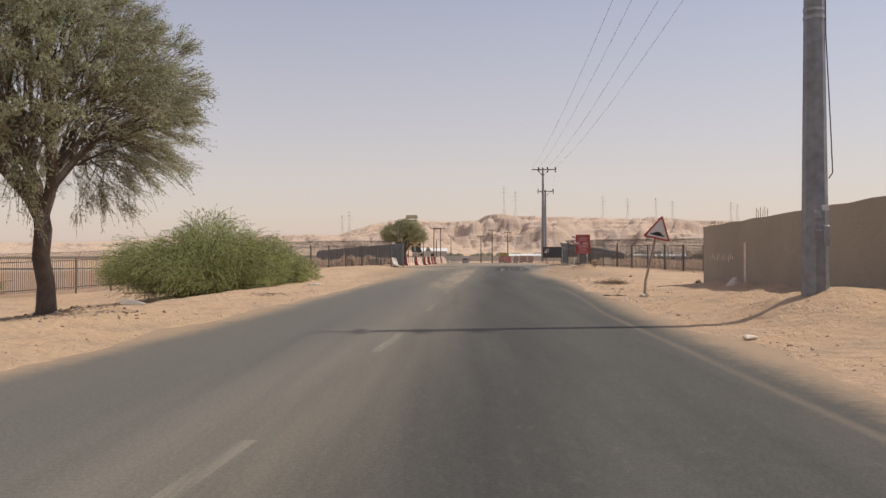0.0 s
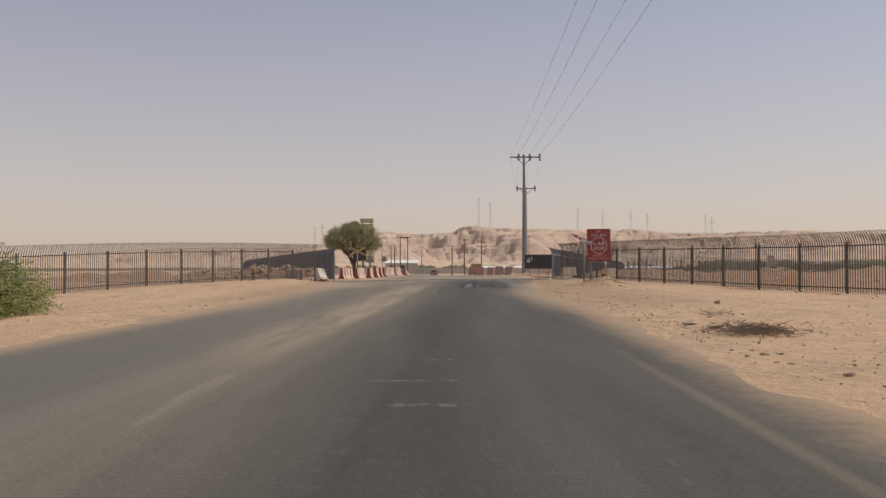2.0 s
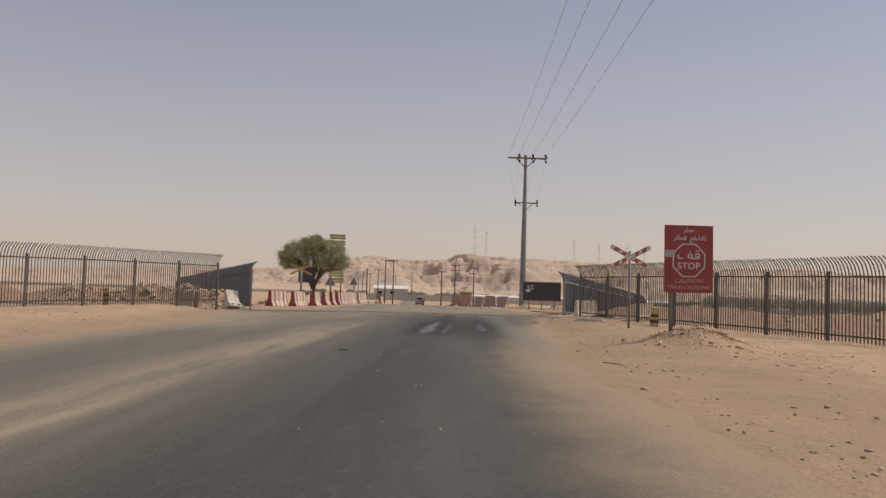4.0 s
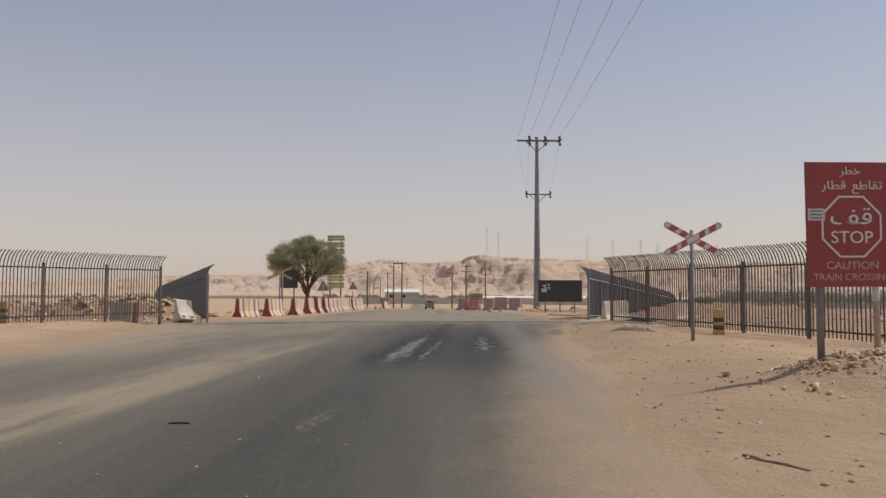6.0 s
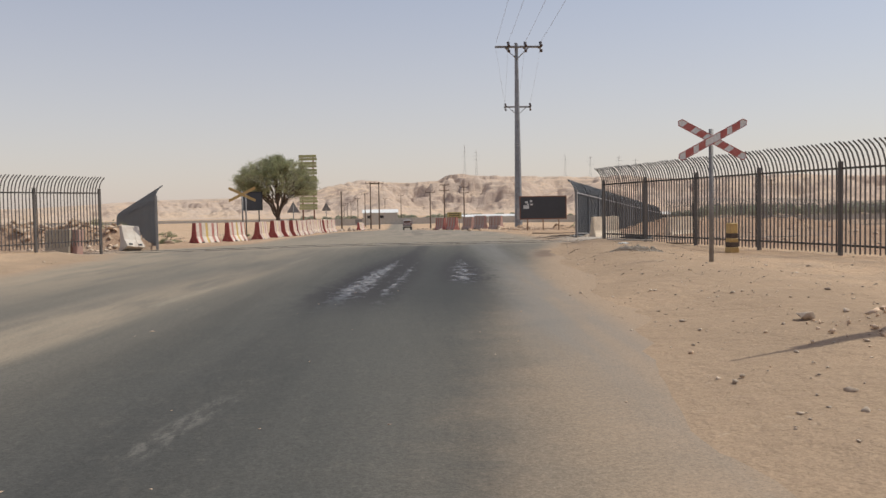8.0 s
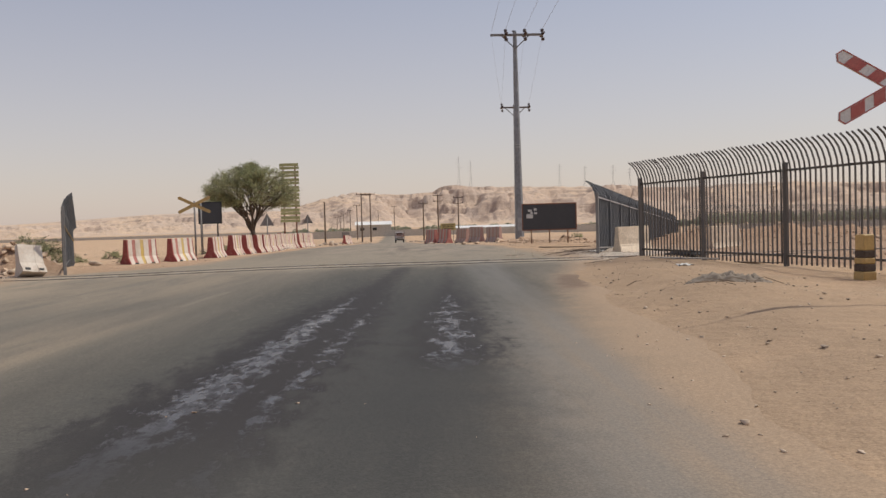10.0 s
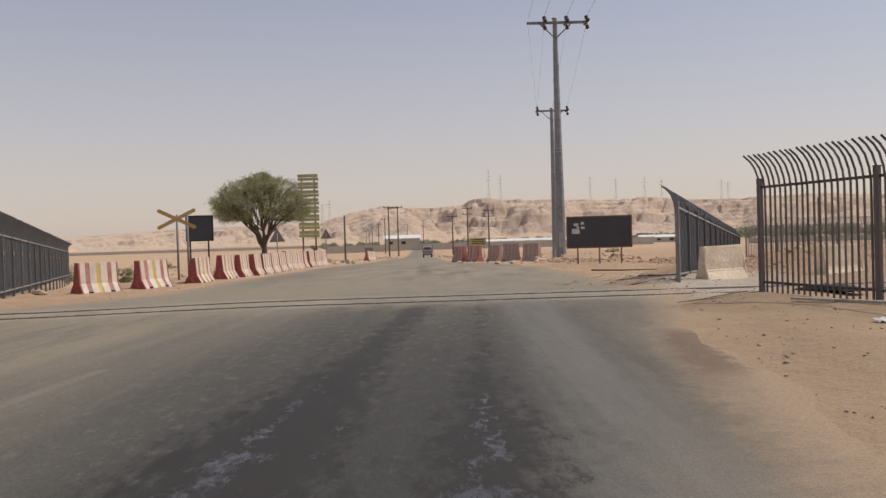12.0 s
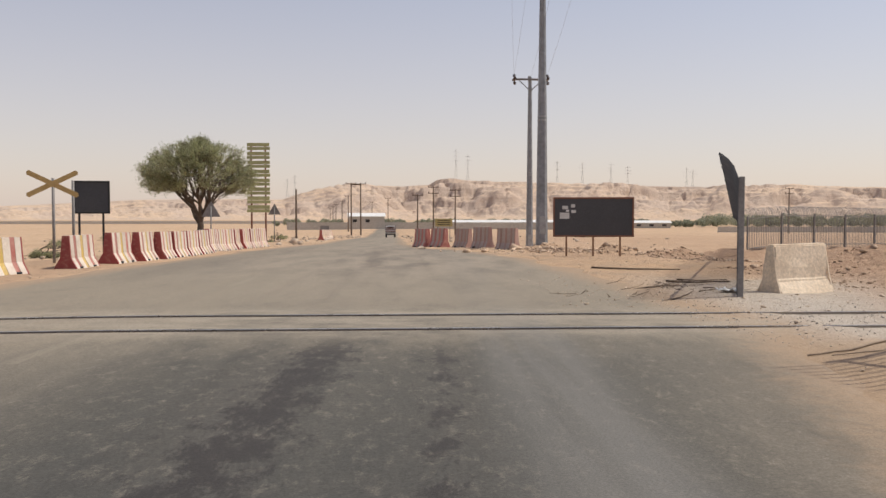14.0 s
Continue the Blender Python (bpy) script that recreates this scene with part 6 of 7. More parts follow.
def long_wall(x0, y0, x1, y1, h, z, label):
    bm = bmesh.new()
    n = 24
    for k in range(n):
        a, b = k / n, (k + 1) / n
        xa, ya, xb, yb = x0 + (x1 - x0) * a, y0 + (y1 - y0) * a, x0 + (x1 - x0) * b, y0 + (y1 - y0) * b
        m = pose((xa + xb) / 2, (ya + yb) / 2, z + h / 2, 0, 0, math.degrees(math.atan2(yb - ya, xb - xa)))
        box(bm, (math.dist((xa, ya), (xb, yb)) - 0.4, 0.3, h), m)
        box(bm, (0.5, 0.5, h + 0.15), m @ pose(math.dist((xa, ya), (xb, yb)) / 2, 0, 0.07))
    solo("boundary_wall", bm, M_GREYWALL, Matrix(), label, "wall", kind="structure")


long_wall(-42, 408, 92, 402, 3.0, -3.7, "long grey boundary wall on the far plain")
long_wall(104, 330, 190, 322, 2.0, -3.6, "low grey boundary wall on the far plain")
long_wall(-420, 700, -90, 760, 2.2, -4.0, "low grey boundary wall on the far plain")


def pylon(deg, dist, h):
    a = radians(deg)
    x, y = 6 + dist * math.sin(a), 72 + dist * math.cos(a)
    top = math.tan(radians(float(np.interp(deg, *np.array(RIDGE).T)) - 0.1)) * 2050
    p = thing("pylon", pose(x, y, top - 5, 0, 0, -deg), "very distant steel lattice pylon on the ridge", "pylon", "pylons on the ridge")
    legs = []
    for sx in (-1, 1):
        for sy in (-1, 1):
            bm = bmesh.new()
            tube(bm, [(sx * 5, sy * 5, 0), (sx * 1.2, sy * 1.2, h * 0.62), (sx * 0.8, sy * 0.8, h)], [0.3, 0.24, 0.2], 4)
            part("leg", bm, M_PYLON, p)
    bm = bmesh.new()
    for k in range(8):
        z0, z1_ = h * k / 8, h * (k + 1) / 8
        w0, w1 = np.interp([z0, z1_], [0, h * 0.62, h], [5, 1.2, 0.8])
        for s in (-1, 1):
            tube(bm, [(-w0, s * w0, z0), (w1, s * w1, z1_)], 0.14, 4)
            tube(bm, [(w0, s * w0, z0), (-w1, s * w1, z1_)], 0.14, 4)
    part("bracing", bm, M_PYLON, p)
    for zz, w in ((h * 0.68, 9), (h * 0.8, 11), (h * 0.92, 8)):
        bm = bmesh.new()
        tube(bm, [(-w, 0, zz), (0, 0, zz + 1.5), (w, 0, zz)], [0.12, 0.4, 0.12], 4)
        part("crossarm", bm, M_PYLON, p)


for deg, h in ((3.39, 102), (4.2, 90), (10.3, 80), (12.0, 76), (13.9, 76), (15.0, 68), (18.8, 68), (19.2, 62), (-7.6, 72), (-8.1, 66)):
    pylon(deg, 2330, h)


def truck(x, y, turn):
    t = thing("truck", pose(x, y, float(road_z(x, y)), 0, 0, turn), "small grey flatbed truck with slatted sides on the road", "truck")
    bm = bmesh.new()
    boxat(bm, 0, -0.8, 0.95, 1.9, 3.4, 0.16, bevel=0.02)
    bed = part("bed", bm, M_STEEL, t)
    for sx in (-0.93, 0.93):
        for k in range(3):
            bm = bmesh.new()
            boxat(bm, sx, -0.8, 1.2 + 0.28 * k, 0.05, 3.4, 0.16)
            part("side_slat", bm, M_STEEL_LIGHT, bed)
    for k in range(3):
        bm = bmesh.new()
        boxat(bm, 0, -2.48, 1.2 + 0.28 * k, 1.8, 0.05, 0.16)
        part("tail_slat", bm, M_BROWN, bed)
    for sx in (-0.93, 0.93):
        bm = bmesh.new()
        tube(bm, [(sx, -2.5, 0.95), (sx, -2.5, 2.3), (sx, 0.9, 2.3)], 0.04, 6)
        part("hoop", bm, M_STEEL, bed)
    bm = bmesh.new()
    prism(bm, [(-0.85, 0.6), (0.85, 0.6), (0.85, 1.5), (0.72, 2.15), (-0.72, 2.15), (-0.85, 1.5)], 1.6, pose(0, 1.8, 0))
    cab = part("cab", bm, M_ROOFWHITE, t, "white cab")
    bm = bmesh.new()
    boxat(bm, 0, 0.985, 1.78, 1.2, 0.02, 0.42)
    part("rear_window", bm, M_BLACK, cab)
    for sx in (-0.78, 0.78):
        for yy in (-1.5, 1.9):
            bm = bmesh.new()
            bmesh.ops.create_cone(bm, cap_ends=True, segments=18, radius1=0.38, radius2=0.38, depth=0.24, matrix=pose(sx, yy, 0.38, 0, 90, 0))
            wh = part("wheel", bm, M_BLACK, t)
            bm = bmesh.new()
            bmesh.ops.create_cone(bm, cap_ends=True, segments=14, radius1=0.2, radius2=0.2, depth=0.26, matrix=pose(sx, yy, 0.38, 0, 90, 0))
            part("rim", bm, M_STEEL_LIGHT, wh)
    bm = bmesh.new()
    boxat(bm, 0, -2.55, 0.6, 1.8, 0.1, 0.18, bevel=0.02)
    part("bumper", bm, M_BLACK, t)


truck(3.3, 226, 2)

# ---------------------------------------------------------------- stones, rubble, litter
def scatter(name, label, category, spots, mat, seed, flat=0.6):
    """Many stones in one mesh. spots: x, y, size."""
    rng = np.random.RandomState(seed)
    protos = []
    for k in range(6):
        bm = lump(rng, 9)
        bmesh.ops.triangulate(bm, faces=bm.faces)
        protos.append((np.array([v.co[:] for v in bm.verts]), np.array([[v.index for v in f.verts] for f in bm.faces])) if not bm.verts.index_update() else None)
        bm.free()
    V, F_, n0 = [], [], 0
    zz = np.maximum(ground_z(spots[:, 0], spots[:, 1]), np.where((spots[:, 0] > curve_at(EDGE_L, spots[:, 1])) & (spots[:, 0] < curve_at(EDGE_R, spots[:, 1])), road_z(spots[:, 0], spots[:, 1]), -99))
    for i, (x, y, s) in enumerate(spots):
        pv, pf = protos[i % 6]
        a = rng.uniform(0, 6.28)
        c, sn = math.cos(a), math.sin(a)
        q = pv * np.array([s * rng.uniform(0.7, 1.3), s * rng.uniform(0.5, 1.0), s * flat * rng.uniform(0.6, 1.2)])
        q = q @ np.array([[c, sn, 0], [-sn, c, 0], [0, 0, 1]])
        V.append(q + np.array([x, y, zz[i] + s * flat * 0.25]))
        F_.append(pf + n0)
        n0 += len(pv)
    return tagged(new(name, mesh_np(name, np.concatenate(V), np.concatenate(F_), mat)), label, category, kind="stuff")


rng = np.random.RandomState(12)
n = 9000
yy = rng.uniform(-4, 125, n)
right = rng.rand(n) < 0.62
dd = rng.exponential(2.6, n) + 0.15
xx = np.where(right, curve_at(EDGE_R, yy) + dd, curve_at(EDGE_L, yy) - dd)
ss = np.clip(rng.lognormal(-4.3, 0.6, n), 0.006, 0.06)
scatter("pebbles", "loose tan pebbles and grit on the sand verges", "pebbles", np.stack([xx, yy, ss], 1), M_STONE, 1)

n = 650
yy = rng.uniform(3, 48, n)
bunch = 0.5 + 0.5 * np.sin(yy * 1.7) * np.sin(yy * 0.63 + 1.0)
scatter("verge_rubble", "loose tan stones and clods in bands on the sandy bank", "rubble", np.stack([curve_at(EDGE_R, yy) + 0.3 + rng.exponential(0.6 + 1.9 * bunch, n), yy, np.clip(rng.lognormal(-3.95, 0.55, n), 0.01, 0.1)], 1), M_ORANGE, 35, 0.65)
n = 1700
a, r = rng.uniform(0, 6.28, n), np.abs(rng.normal(0, 0.55, n))
scatter("rubble_heap", "heap of broken orange-brown stone round the sign posts", "rubble", np.stack([10.15 + 1.5 * r * np.cos(a), 57.15 + r * np.sin(a), np.clip(rng.lognormal(-3.75, 0.55, n), 0.012, 0.11)], 1), M_ORANGE, 2, 0.8)
n = 700
scatter("rubble_bank", "brown broken stone and earth behind the fence", "rubble", np.stack([rng.uniform(-17, -6.4, n), 86.0 + rng.normal(0, 0.8, n), np.clip(rng.lognormal(-2.6, 0.5, n), 0.03, 0.25)], 1), M_STONE, 3, 0.8)
n = 420
a, r = rng.uniform(0, 6.28, n), np.abs(rng.normal(0, 0.5, n))
scatter("dark_gravel", "low patch of grey gravel and ash on the verge", "gravel", np.stack([10.35 + 1.1 * r * np.cos(a), 70.1 + 0.7 * r * np.sin(a), np.clip(rng.lognormal(-4.3, 0.5, n), 0.008, 0.045)], 1), M_TWIG, 27, 0.7)
bm = bmesh.new()
bmesh.ops.create_grid(bm, x_segments=44, y_segments=30, size=1.0)
heap_z = ground_z(np.array([10.35 + v.co.x * 0.65 for v in bm.verts]), np.array([70.1 + v.co.y * 0.42 for v in bm.verts]))
for v, zz in zip(bm.verts, heap_z):
    q = Vector((v.co.x * 0.65, v.co.y * 0.42, 0))
    e = max(0.0, 1 - v.co.x ** 2 - v.co.y ** 2) ** 0.7
    v.co = Vector((q.x, q.y, zz - 0.02 + e * (0.11 + 0.12 * noise.noise(q * 5.5) + 0.09 * noise.noise(q * 14))))
solo("ash_mound", bm, surface("grey_ash_and_earth", (0.27, 0.222, 0.172), 0.95, 0, (0.16, 0.132, 0.105), 5, 45, 0.9, 0.7, 0.02), pose(10.35, 70.1, 0), "low lumpy heap of grey ash and earth on the verge", "heap", smooth=True)
n = 70
lx, ly = rng.uniform(1.0, 8.5, n), rng.uniform(46, 64, n)
scatter("road_litter", "dry leaves and chips scattered on the asphalt", "litter", np.stack([lx, ly, np.clip(rng.lognormal(-4.1, 0.4, n), 0.008, 0.035)], 1), M_ORANGE, 36, 0.3)
n = 800
scatter("dirt_ridge_clods", "orange clods on low dirt ridges behind a board", "rubble", np.stack([rng.uniform(11.5, 21, n), 106.8 + rng.normal(0, 1.0, n), np.clip(rng.lognormal(-2.7, 0.5, n), 0.03, 0.25)], 1), M_ORANGE, 28, 0.6)
n = 420
scatter("pole_rubble", "orange broken earth and stone about the pole feet", "rubble", np.stack([rng.normal(12.4, 1.5, n), rng.normal(107.4, 1.3, n), np.clip(rng.lognormal(-2.5, 0.5, n), 0.03, 0.3)], 1), M_ORANGE, 25, 0.7)
n = 650
a, r = rng.uniform(0, 6.28, n), np.abs(rng.normal(0, 1.0, n)) + 0.25
scatter("leaf_litter", "brown leaf litter and clods round a tree trunk", "litter", np.stack([-9.35 + 1.3 * r * np.cos(a), 14.0 + r * np.sin(a), np.clip(rng.lognormal(-3.3, 0.5, n), 0.015, 0.12)], 1), M_TWIG, 26, 0.5)
n = 900
yy = rng.uniform(118, 260, n)
sd = rng.rand(n) < 0.6
xx = np.where(sd, curve_at(EDGE_L, yy) - rng.exponential(12, n) - 0.5, curve_at(EDGE_R, yy) + rng.exponential(12, n) + 0.5)
scatter("plain_rubble", "scattered pale stones and rubble on the far plain", "rubble", np.stack([xx, yy, np.clip(rng.lognormal(-1.8, 0.5, n), 0.06, 0.5)], 1), M_STONE, 24, 0.7)
n = 700
scatter("litter_stones", "small pale broken stones beside the crossing", "pebbles", np.stack([rng.uniform(8.8, 16, n), 84.6 + np.abs(rng.normal(0, 4.0, n)), np.clip(rng.lognormal(-4.1, 0.5, n), 0.01, 0.07)], 1), M_STONE, 14, 0.6)
n = 2400
scatter("dirt_clods", "reddish clods and stones on the dirt bank", "rubble", np.stack([rng.uniform(14.5, 26, n), rng.uniform(87.5, 95, n), np.clip(rng.lognormal(-3.45, 0.55, n), 0.012, 0.16)], 1), M_ORANGE, 4, 0.7)
n = 520
scatter("verge_chips", "small pale chips and grit on the hard verge", "pebbles", np.stack([rng.uniform(7.2, 13.5, n), rng.uniform(51, 67, n), np.clip(rng.lognormal(-4.0, 0.55, n), 0.008, 0.07)], 1), M_STONE, 33, 0.5)
n = 800
scatter("field_rubble", "scattered stones on the dirt inside the fence", "rubble", np.stack([rng.uniform(16.0, 34, n), rng.uniform(45, 80, n), np.clip(rng.lognormal(-2.6, 0.5, n), 0.03, 0.3)], 1), M_STONE, 5, 0.7)
n = 7000
sx_ = np.where(rng.rand(n) < 0.75, rng.uniform(10.3, 34, n), rng.uniform(-26, -5.8, n))
scatter("ballast", "grey crushed stone ballast along the rails", "ballast", np.stack([sx_, 83.15 + rng.normal(0, 1.3, n), np.clip(rng.lognormal(-4.35, 0.35, n), 0.008, 0.032)], 1), surface("ballast_stone", (0.52, 0.465, 0.405), 0.95, 0, (0.40, 0.355, 0.305), 3, 25, 0.8, 0.3, 0.01), 6, 0.8)


rng = np.random.RandomState(41)
shapes = []
for k in range(5):
    bm = lump(rng, 14)
    bmesh.ops.bevel(bm, geom=bm.edges[:], offset=0.05, segments=1, affect="EDGES")
    shapes.append(mesh_of("rubble_stone", bm, M_ORANGE))
for k in range(70):
    x, y = (rng.uniform(-9.0, -6.4), rng.normal(85.8, 0.4)) if k < 36 else (rng.uniform(-16, -8.5), rng.normal(85.8, 0.7))
    s = rng.uniform(0.07, 0.21) * (1.5 if k % 6 == 0 else 1)
    o = new("rubble_stone", shapes[k % 5])
    o.matrix_world = pose(x, y, gz(x, y) + s * 0.3, rng.uniform(0, 40), rng.uniform(0, 40), rng.uniform(0, 360)) @ Matrix.Diagonal((s * rng.uniform(0.9, 1.5), s, s * rng.uniform(0.55, 0.9), 1))
    tagged(o, "orange-brown broken rock in a rubble bank", "rock", "rocks of the rubble bank")


def stone(x, y, sx, sy, sz, turn, label, mat, seed):
    bm = lump(np.random.RandomState(seed), 16)
    bmesh.ops.bevel(bm, geom=bm.edges[:], offset=0.04, segments=1, affect="EDGES")
    for v in bm.verts:
        v.co = Vector((v.co.x * sx / 2, v.co.y * sy / 2, v.co.z * sz / 2))
    solo("stone", bm, mat, pose(x, y, gz(x, y) + sz * 0.28, 0, 0, turn), label, "stone", "loose stones on the verge")


stone(-9.6, 20.5, 0.95, 0.6, 0.42, 15, "pale flat limestone block on the sand", M_WALLTRIM, 1)
stone(5.45, 9.75, 0.42, 0.25, 0.12, 20, "flat grey concrete fragment on the verge", M_CONC, 2)
stone(6.87, 28.0, 0.17, 0.13, 0.12, 15, "small grey stone on the sand", M_STONE, 12)
stone(6.43, 26.05, 0.15, 0.12, 0.09, 50, "small brown stone on the sand", M_STONE, 13)
stone(5.76, 21.75, 0.2, 0.1, 0.05, 5, "flat white stone chip at the road edge", M_WHITE, 14)
stone(10.55, 30.3, 0.4, 0.3, 0.26, 30, "dark brown angular stone on the sand", M_BARK, 15)
stone(8.75, 58.3, 0.28, 0.2, 0.16, 40, "brown angular stone on the verge", M_STONE, 3)
stone(10.6, 43.9, 0.26, 0.2, 0.2, 10, "dark brown angular stone on the sand", M_STONE, 4)
stone(7.2, 35.7, 0.38, 0.22, 0.12, -20, "tan rock slab half buried in sand", M_STONE, 5)
stone(7.4, 34.9, 0.46, 0.24, 0.1, 10, "pale rock slab half buried in sand", M_WALLTRIM, 6)
stone(-6.4, 90.5, 0.7, 0.4, 0.25, 10, "brown stone block on rubble", M_STONE, 7)
stone(7.0, 110.8, 0.5, 0.4, 0.3, 10, "tan stone beside a barrier", M_STONE, 9)


def stick(x0, y0, x1, y1, r, label, mat=M_TWIG, rise=0.0):
    bm = bmesh.new()
    p, q = Vector((x0, y0, gz(x0, y0) + r)), Vector((x1, y1, gz(x1, y1) + r + rise))
    pts = [p.lerp(q, k / 6) + Vector((0, 0, 0.5 * r * math.sin(2.1 * k))) + Vector((0.8 * r * math.sin(3 * k), r * math.sin(1.7 * k + x0), 0)) for k in range(7)]
    tube(bm, pts, [r, r * 1.05, r, r * 0.95, r * 0.9, r * 0.75, r * 0.5], 6)
    solo("stick", bm, mat, Matrix(), label, "stick", "dry sticks on the ground", smooth=True)


def crooked(points, r, label, mat=M_DRYWOOD):
    """A bent branch that lies along the points (x, y)."""
    bm = bmesh.new()
    P = [Vector((x, y, gz(x, y) + 0.8 * r)) for x, y in points]
    pts = []
    for k, (p, q) in enumerate(zip(P, P[1:])):
        pts += [p.lerp(q, j / 3) + Vector((0.6 * r * math.sin(4 * j + k), 0.9 * r * math.cos(3 * j + 2 * k), 0)) for j in range(3)]
    pts.append(P[-1])
    tube(bm, pts, [r * (1 - 0.6 * k / len(pts)) for k in range(len(pts))], 6)
    solo("stick", bm, mat, Matrix(), label, "stick", "dry sticks on the ground", smooth=True)


stick(5.46, 24.12, 6.19, 23.7, 0.022, "straight dark dry stick lying at the road edge", M_DRYWOOD)
stick(4.96, 22.49, 5.04, 22.26, 0.012, "short dry stick on the asphalt")
crooked(((8.48, 28.79), (9.08, 29.19), (9.7, 29.5), (10.3, 29.9)), 0.015, "bent dry branch on the sand")
stick(7.3, 53.75, 7.55, 53.2, 0.010, "dry brown stick on the sand")
for k in range(4):
    stick(10.9 + 0.4 * k, 87.8 + 0.7 * math.sin(k * 2.2), 11.5 + 0.4 * k, 88.0 + 0.8 * math.sin(k * 1.3 + 1), 0.012, "dry stick in litter by the gate post")
crooked(((11.75, 80.5), (11.31, 80.51), (10.8, 80.28), (10.34, 80.22)), 0.016, "long dry branch lying on the sand by a fence post", M_TWIG)
crooked(((11.3, 80.2), (10.98, 80.0), (10.53, 80.11)), 0.01, "thin dry branch lying on the sand by a fence post", M_TWIG)
crooked(((11.8, 80.1), (11.4, 79.85), (11.0, 79.9)), 0.009, "thin dry branch lying on the sand by a fence post", M_TWIG)
crooked(((11.3, 94.2), (12.2, 93.7), (13.28, 92.96)), 0.032, "long dry branch on the verge")
crooked(((10.63, 88.03), (11.0, 88.2), (11.3, 88.2)), 0.022, "short dry branch on the verge")
crooked(((11.84, 89.49), (12.3, 88.95), (12.77, 88.41)), 0.028, "dry branch in litter by the gate post")
crooked(((10.45, 85.62), (11.0, 86.1), (11.41, 86.78)), 0.016, "thin bent dry branch beside the rails")
crooked(((12.21, 89.94), (12.7, 90.0), (13.3, 89.89)), 0.02, "dry branch in litter by the gate post")


def brush_pile(x, y, rx_, ry_, n, seed, label, heap=0.05, long=0.22, thick=1.0):
    rng = np.random.RandomState(seed)
    bm = bmesh.new()
    for k in range(n):
        a = rng.uniform(0, 6.28)
        c = Vector((rng.normal() * rx_ * 0.45, rng.normal() * ry_ * 0.45, 0.02 + abs(rng.normal()) * heap))
        d = Vector((math.cos(a) * 1.4, math.sin(a) * 0.6, rng.uniform(-0.05, 0.35))) * rng.uniform(0.3, 1.0) * long
        tube(bm, [c - d, c + Vector(rng.normal(size=3) * 0.04), c + d], [0.007 * thick, 0.006 * thick, 0.003 * thick], 4, False)
    solo("brush_pile", bm, M_TWIG, pose(x, y, gz(x, y)), label, "brush pile", kind="stuff")


brush_pile(7.6, 33.6, 0.75, 0.7, 330, 1, "low flat pile of dry twigs on the sand", 0.06, 0.17, 0.9)
brush_pile(8.6, 37.8, 0.6, 0.5, 20, 3, "thin scatter of dry twigs on the sand")
brush_pile(-6.3, 24.5, 1.0, 0.7, 30, 4, "thin scatter of dry twigs on the sand")
brush_pile(11.5, 88.2, 0.8, 0.6, 26, 5, "dry branches and litter beside a gate post")
brush_pile(9.9, 86.8, 1.4, 0.5, 18, 6, "dry branches and litter beside the rails")
brush_pile(9.9, 69.2, 0.9, 0.5, 10, 7, "thin dry twigs and wire on the verge")

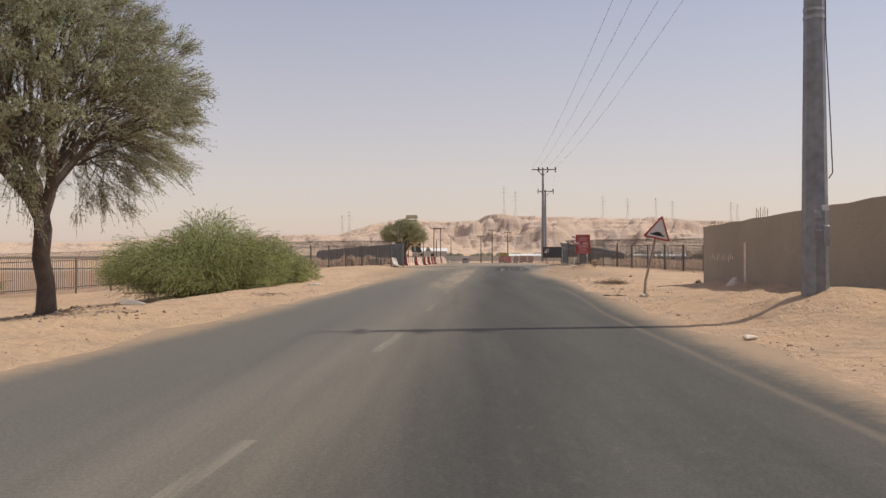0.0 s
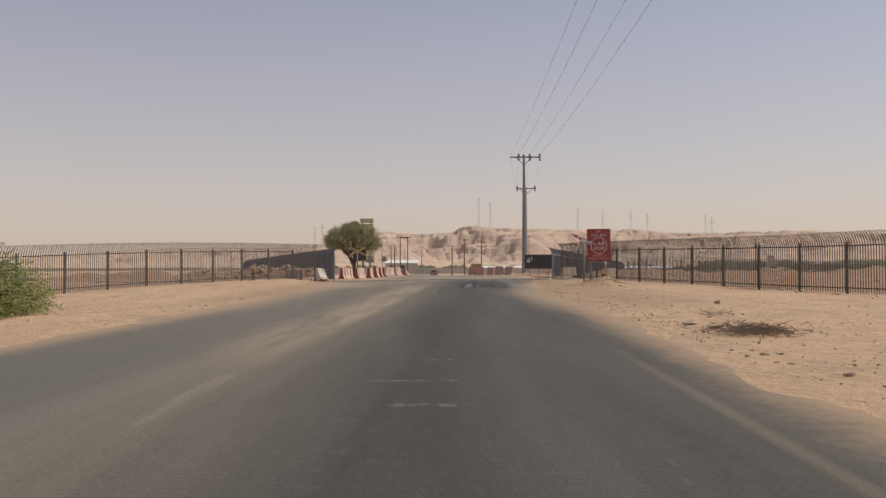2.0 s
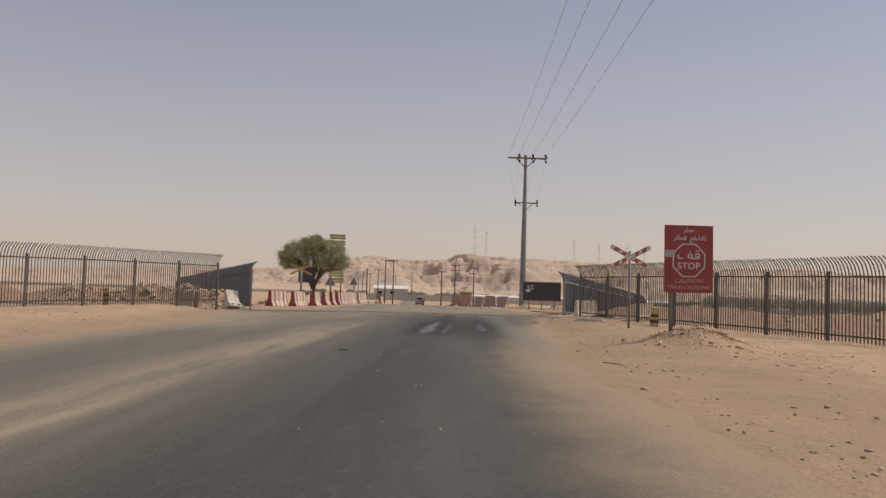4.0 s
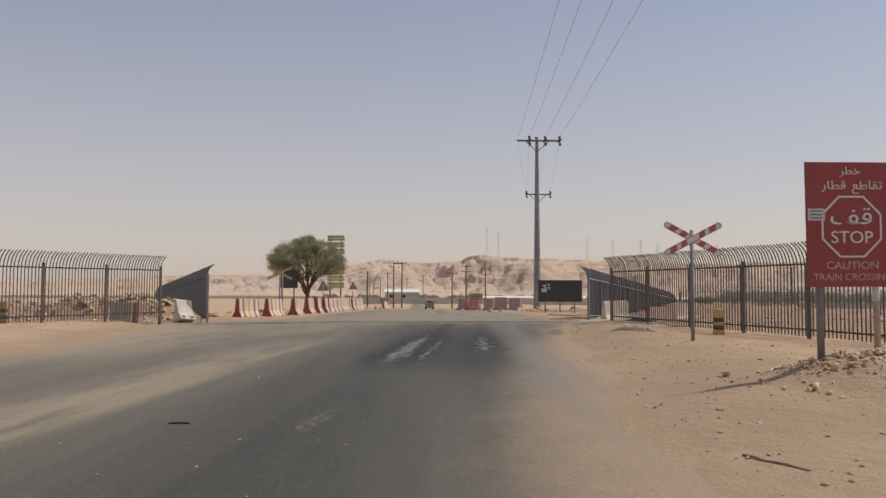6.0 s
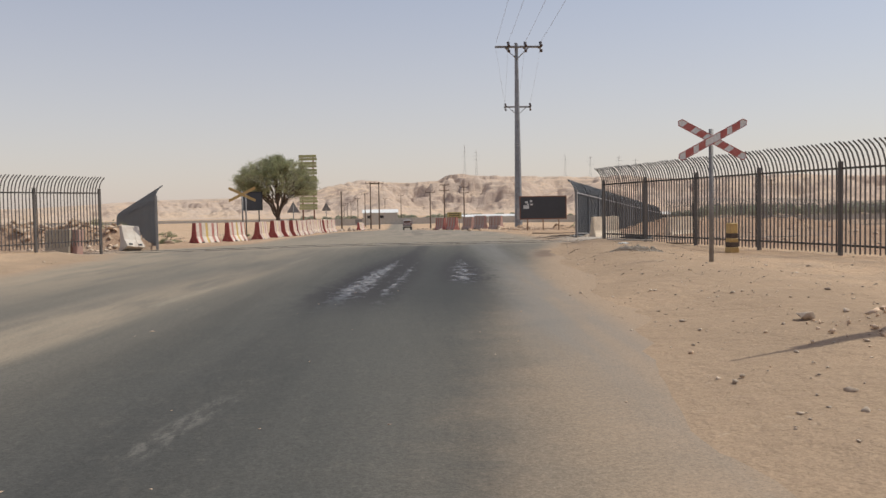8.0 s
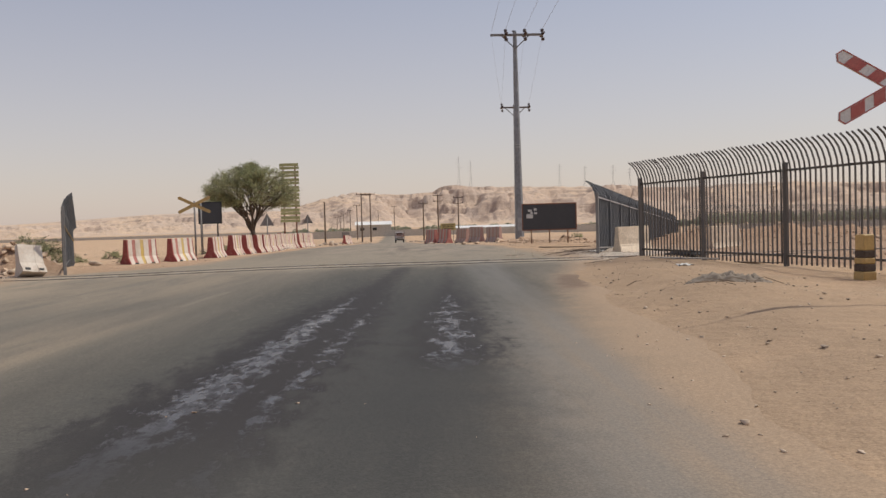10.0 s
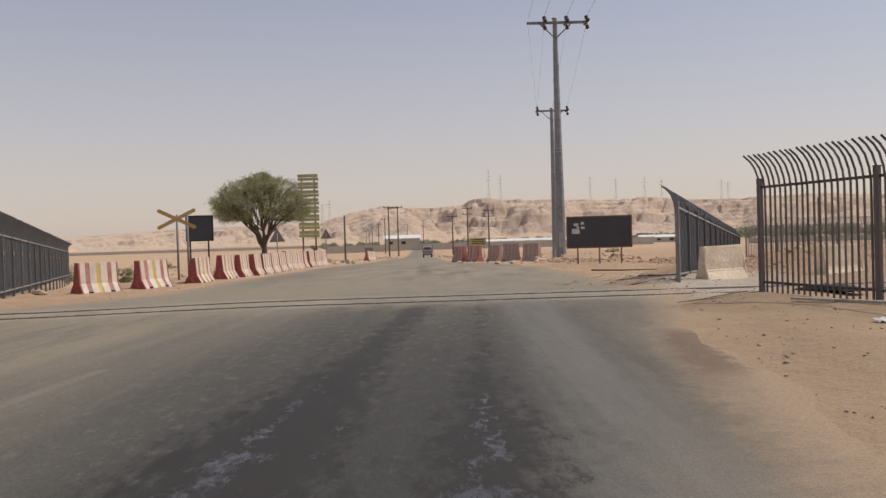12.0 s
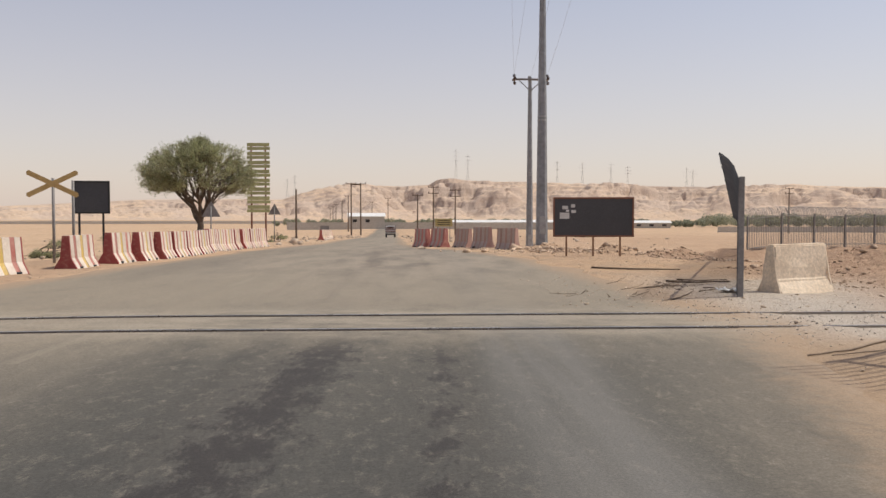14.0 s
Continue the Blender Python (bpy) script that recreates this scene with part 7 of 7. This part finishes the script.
# litter on the road and verge
bm = bmesh.new()
tube(bm, [(0.05, 0, 0.01), (0.1, 0.02, 0.01), (0.16, 0.01, 0.014), (0.21, 0.03, 0.01), (0.26, 0.0, 0.01)], [0.006, 0.01, 0.009, 0.01, 0.004], 5)
solo("rubber_strip", bm, M_BLACK, pose(2.5, 55.4, 0.0), "black torn rubber strip lying on the road", "litter")
for k, (x, y, s) in enumerate(((11.15, 74.5, 0.14), (12.2, 86.9, 0.2), (-6.2, 33.5, 0.25))):
    bm = bmesh.new()
    bmesh.ops.create_grid(bm, x_segments=6, y_segments=6, size=s)
    for v in bm.verts:
        v.co.z = 0.35 * s * noise.noise(v.co * (2.2 / s) + Vector((k * 3.1, 0, 0))) + 0.25 * s
    bmesh.ops.solidify(bm, geom=bm.faces[:], thickness=0.004)
    solo("plastic_bag", bm, M_PAPER, pose(x, y, gz(x, y), 0, 0, 40 * k), "crumpled white plastic bag on the sand", "litter", smooth=True)
for k, (x, y) in enumerate(((14.0, 76.4),)):
    bm = bmesh.new()
    boxat(bm, 0, 0, 0.03, 1.3, 0.3, 0.03, 2, 1, 0, bevel=0.005)
    solo("loose_board", bm, M_TWIG, pose(x - 0.55, y, gz(x - 0.55, y), 0, 0, 105 + 8 * k), "loose weathered board lying by the fence", "board")
bm = bmesh.new()
boxat(bm, 0, 0, 0.5, 1.2, 0.12, 1.05, 0, 0, 0, bevel=0.02)
solo("concrete_slab", bm, M_WALL, pose(-8.1, 82.2, gz(-8.1, 82.2) - 0.1, -6, 0, -25), "upright grey concrete slab leaning in rubble", "slab")
bm = bmesh.new()
boxat(bm, 0, 0, 0.5, 0.35, 0.3, 1.05, 0, 0, 0, bevel=0.02)
solo("red_block", bm, M_BPINK, pose(-7.4, 82.2, gz(-7.4, 82.2) - 0.1, -3, 2, -25), "faded red concrete block beside a slab", "block")

# dark crumpled sheet and a pale plank under the end of the fence
bm = bmesh.new()
bmesh.ops.create_grid(bm, x_segments=14, y_segments=8, size=0.5)
for v in bm.verts:
    edge_ = (1 - (2 * v.co.x) ** 4) * (1 - (2 * v.co.y) ** 4)
    v.co = Vector((v.co.x * 1.1, v.co.y * 0.5, 0.02 + 0.1 * edge_ + 0.06 * noise.noise(v.co * 7)))
bmesh.ops.solidify(bm, geom=bm.faces[:], thickness=0.006)
solo("tarpaulin", bm, M_BLACK, pose(12.95, 79.75, gz(12.95, 79.75), 0, 0, 130), "black crumpled tarpaulin lying behind fence pickets", "tarpaulin", smooth=True)
bm = bmesh.new()
boxat(bm, 0, 0, 0.03, 1.7, 0.14, 0.035, 1, 0.5, 0, bevel=0.005)
solo("loose_plank", bm, M_WALLTRIM, pose(12.05, 77.25, gz(12.05, 77.25), 0, 0, -48), "pale weathered plank lying beside the fence", "board")
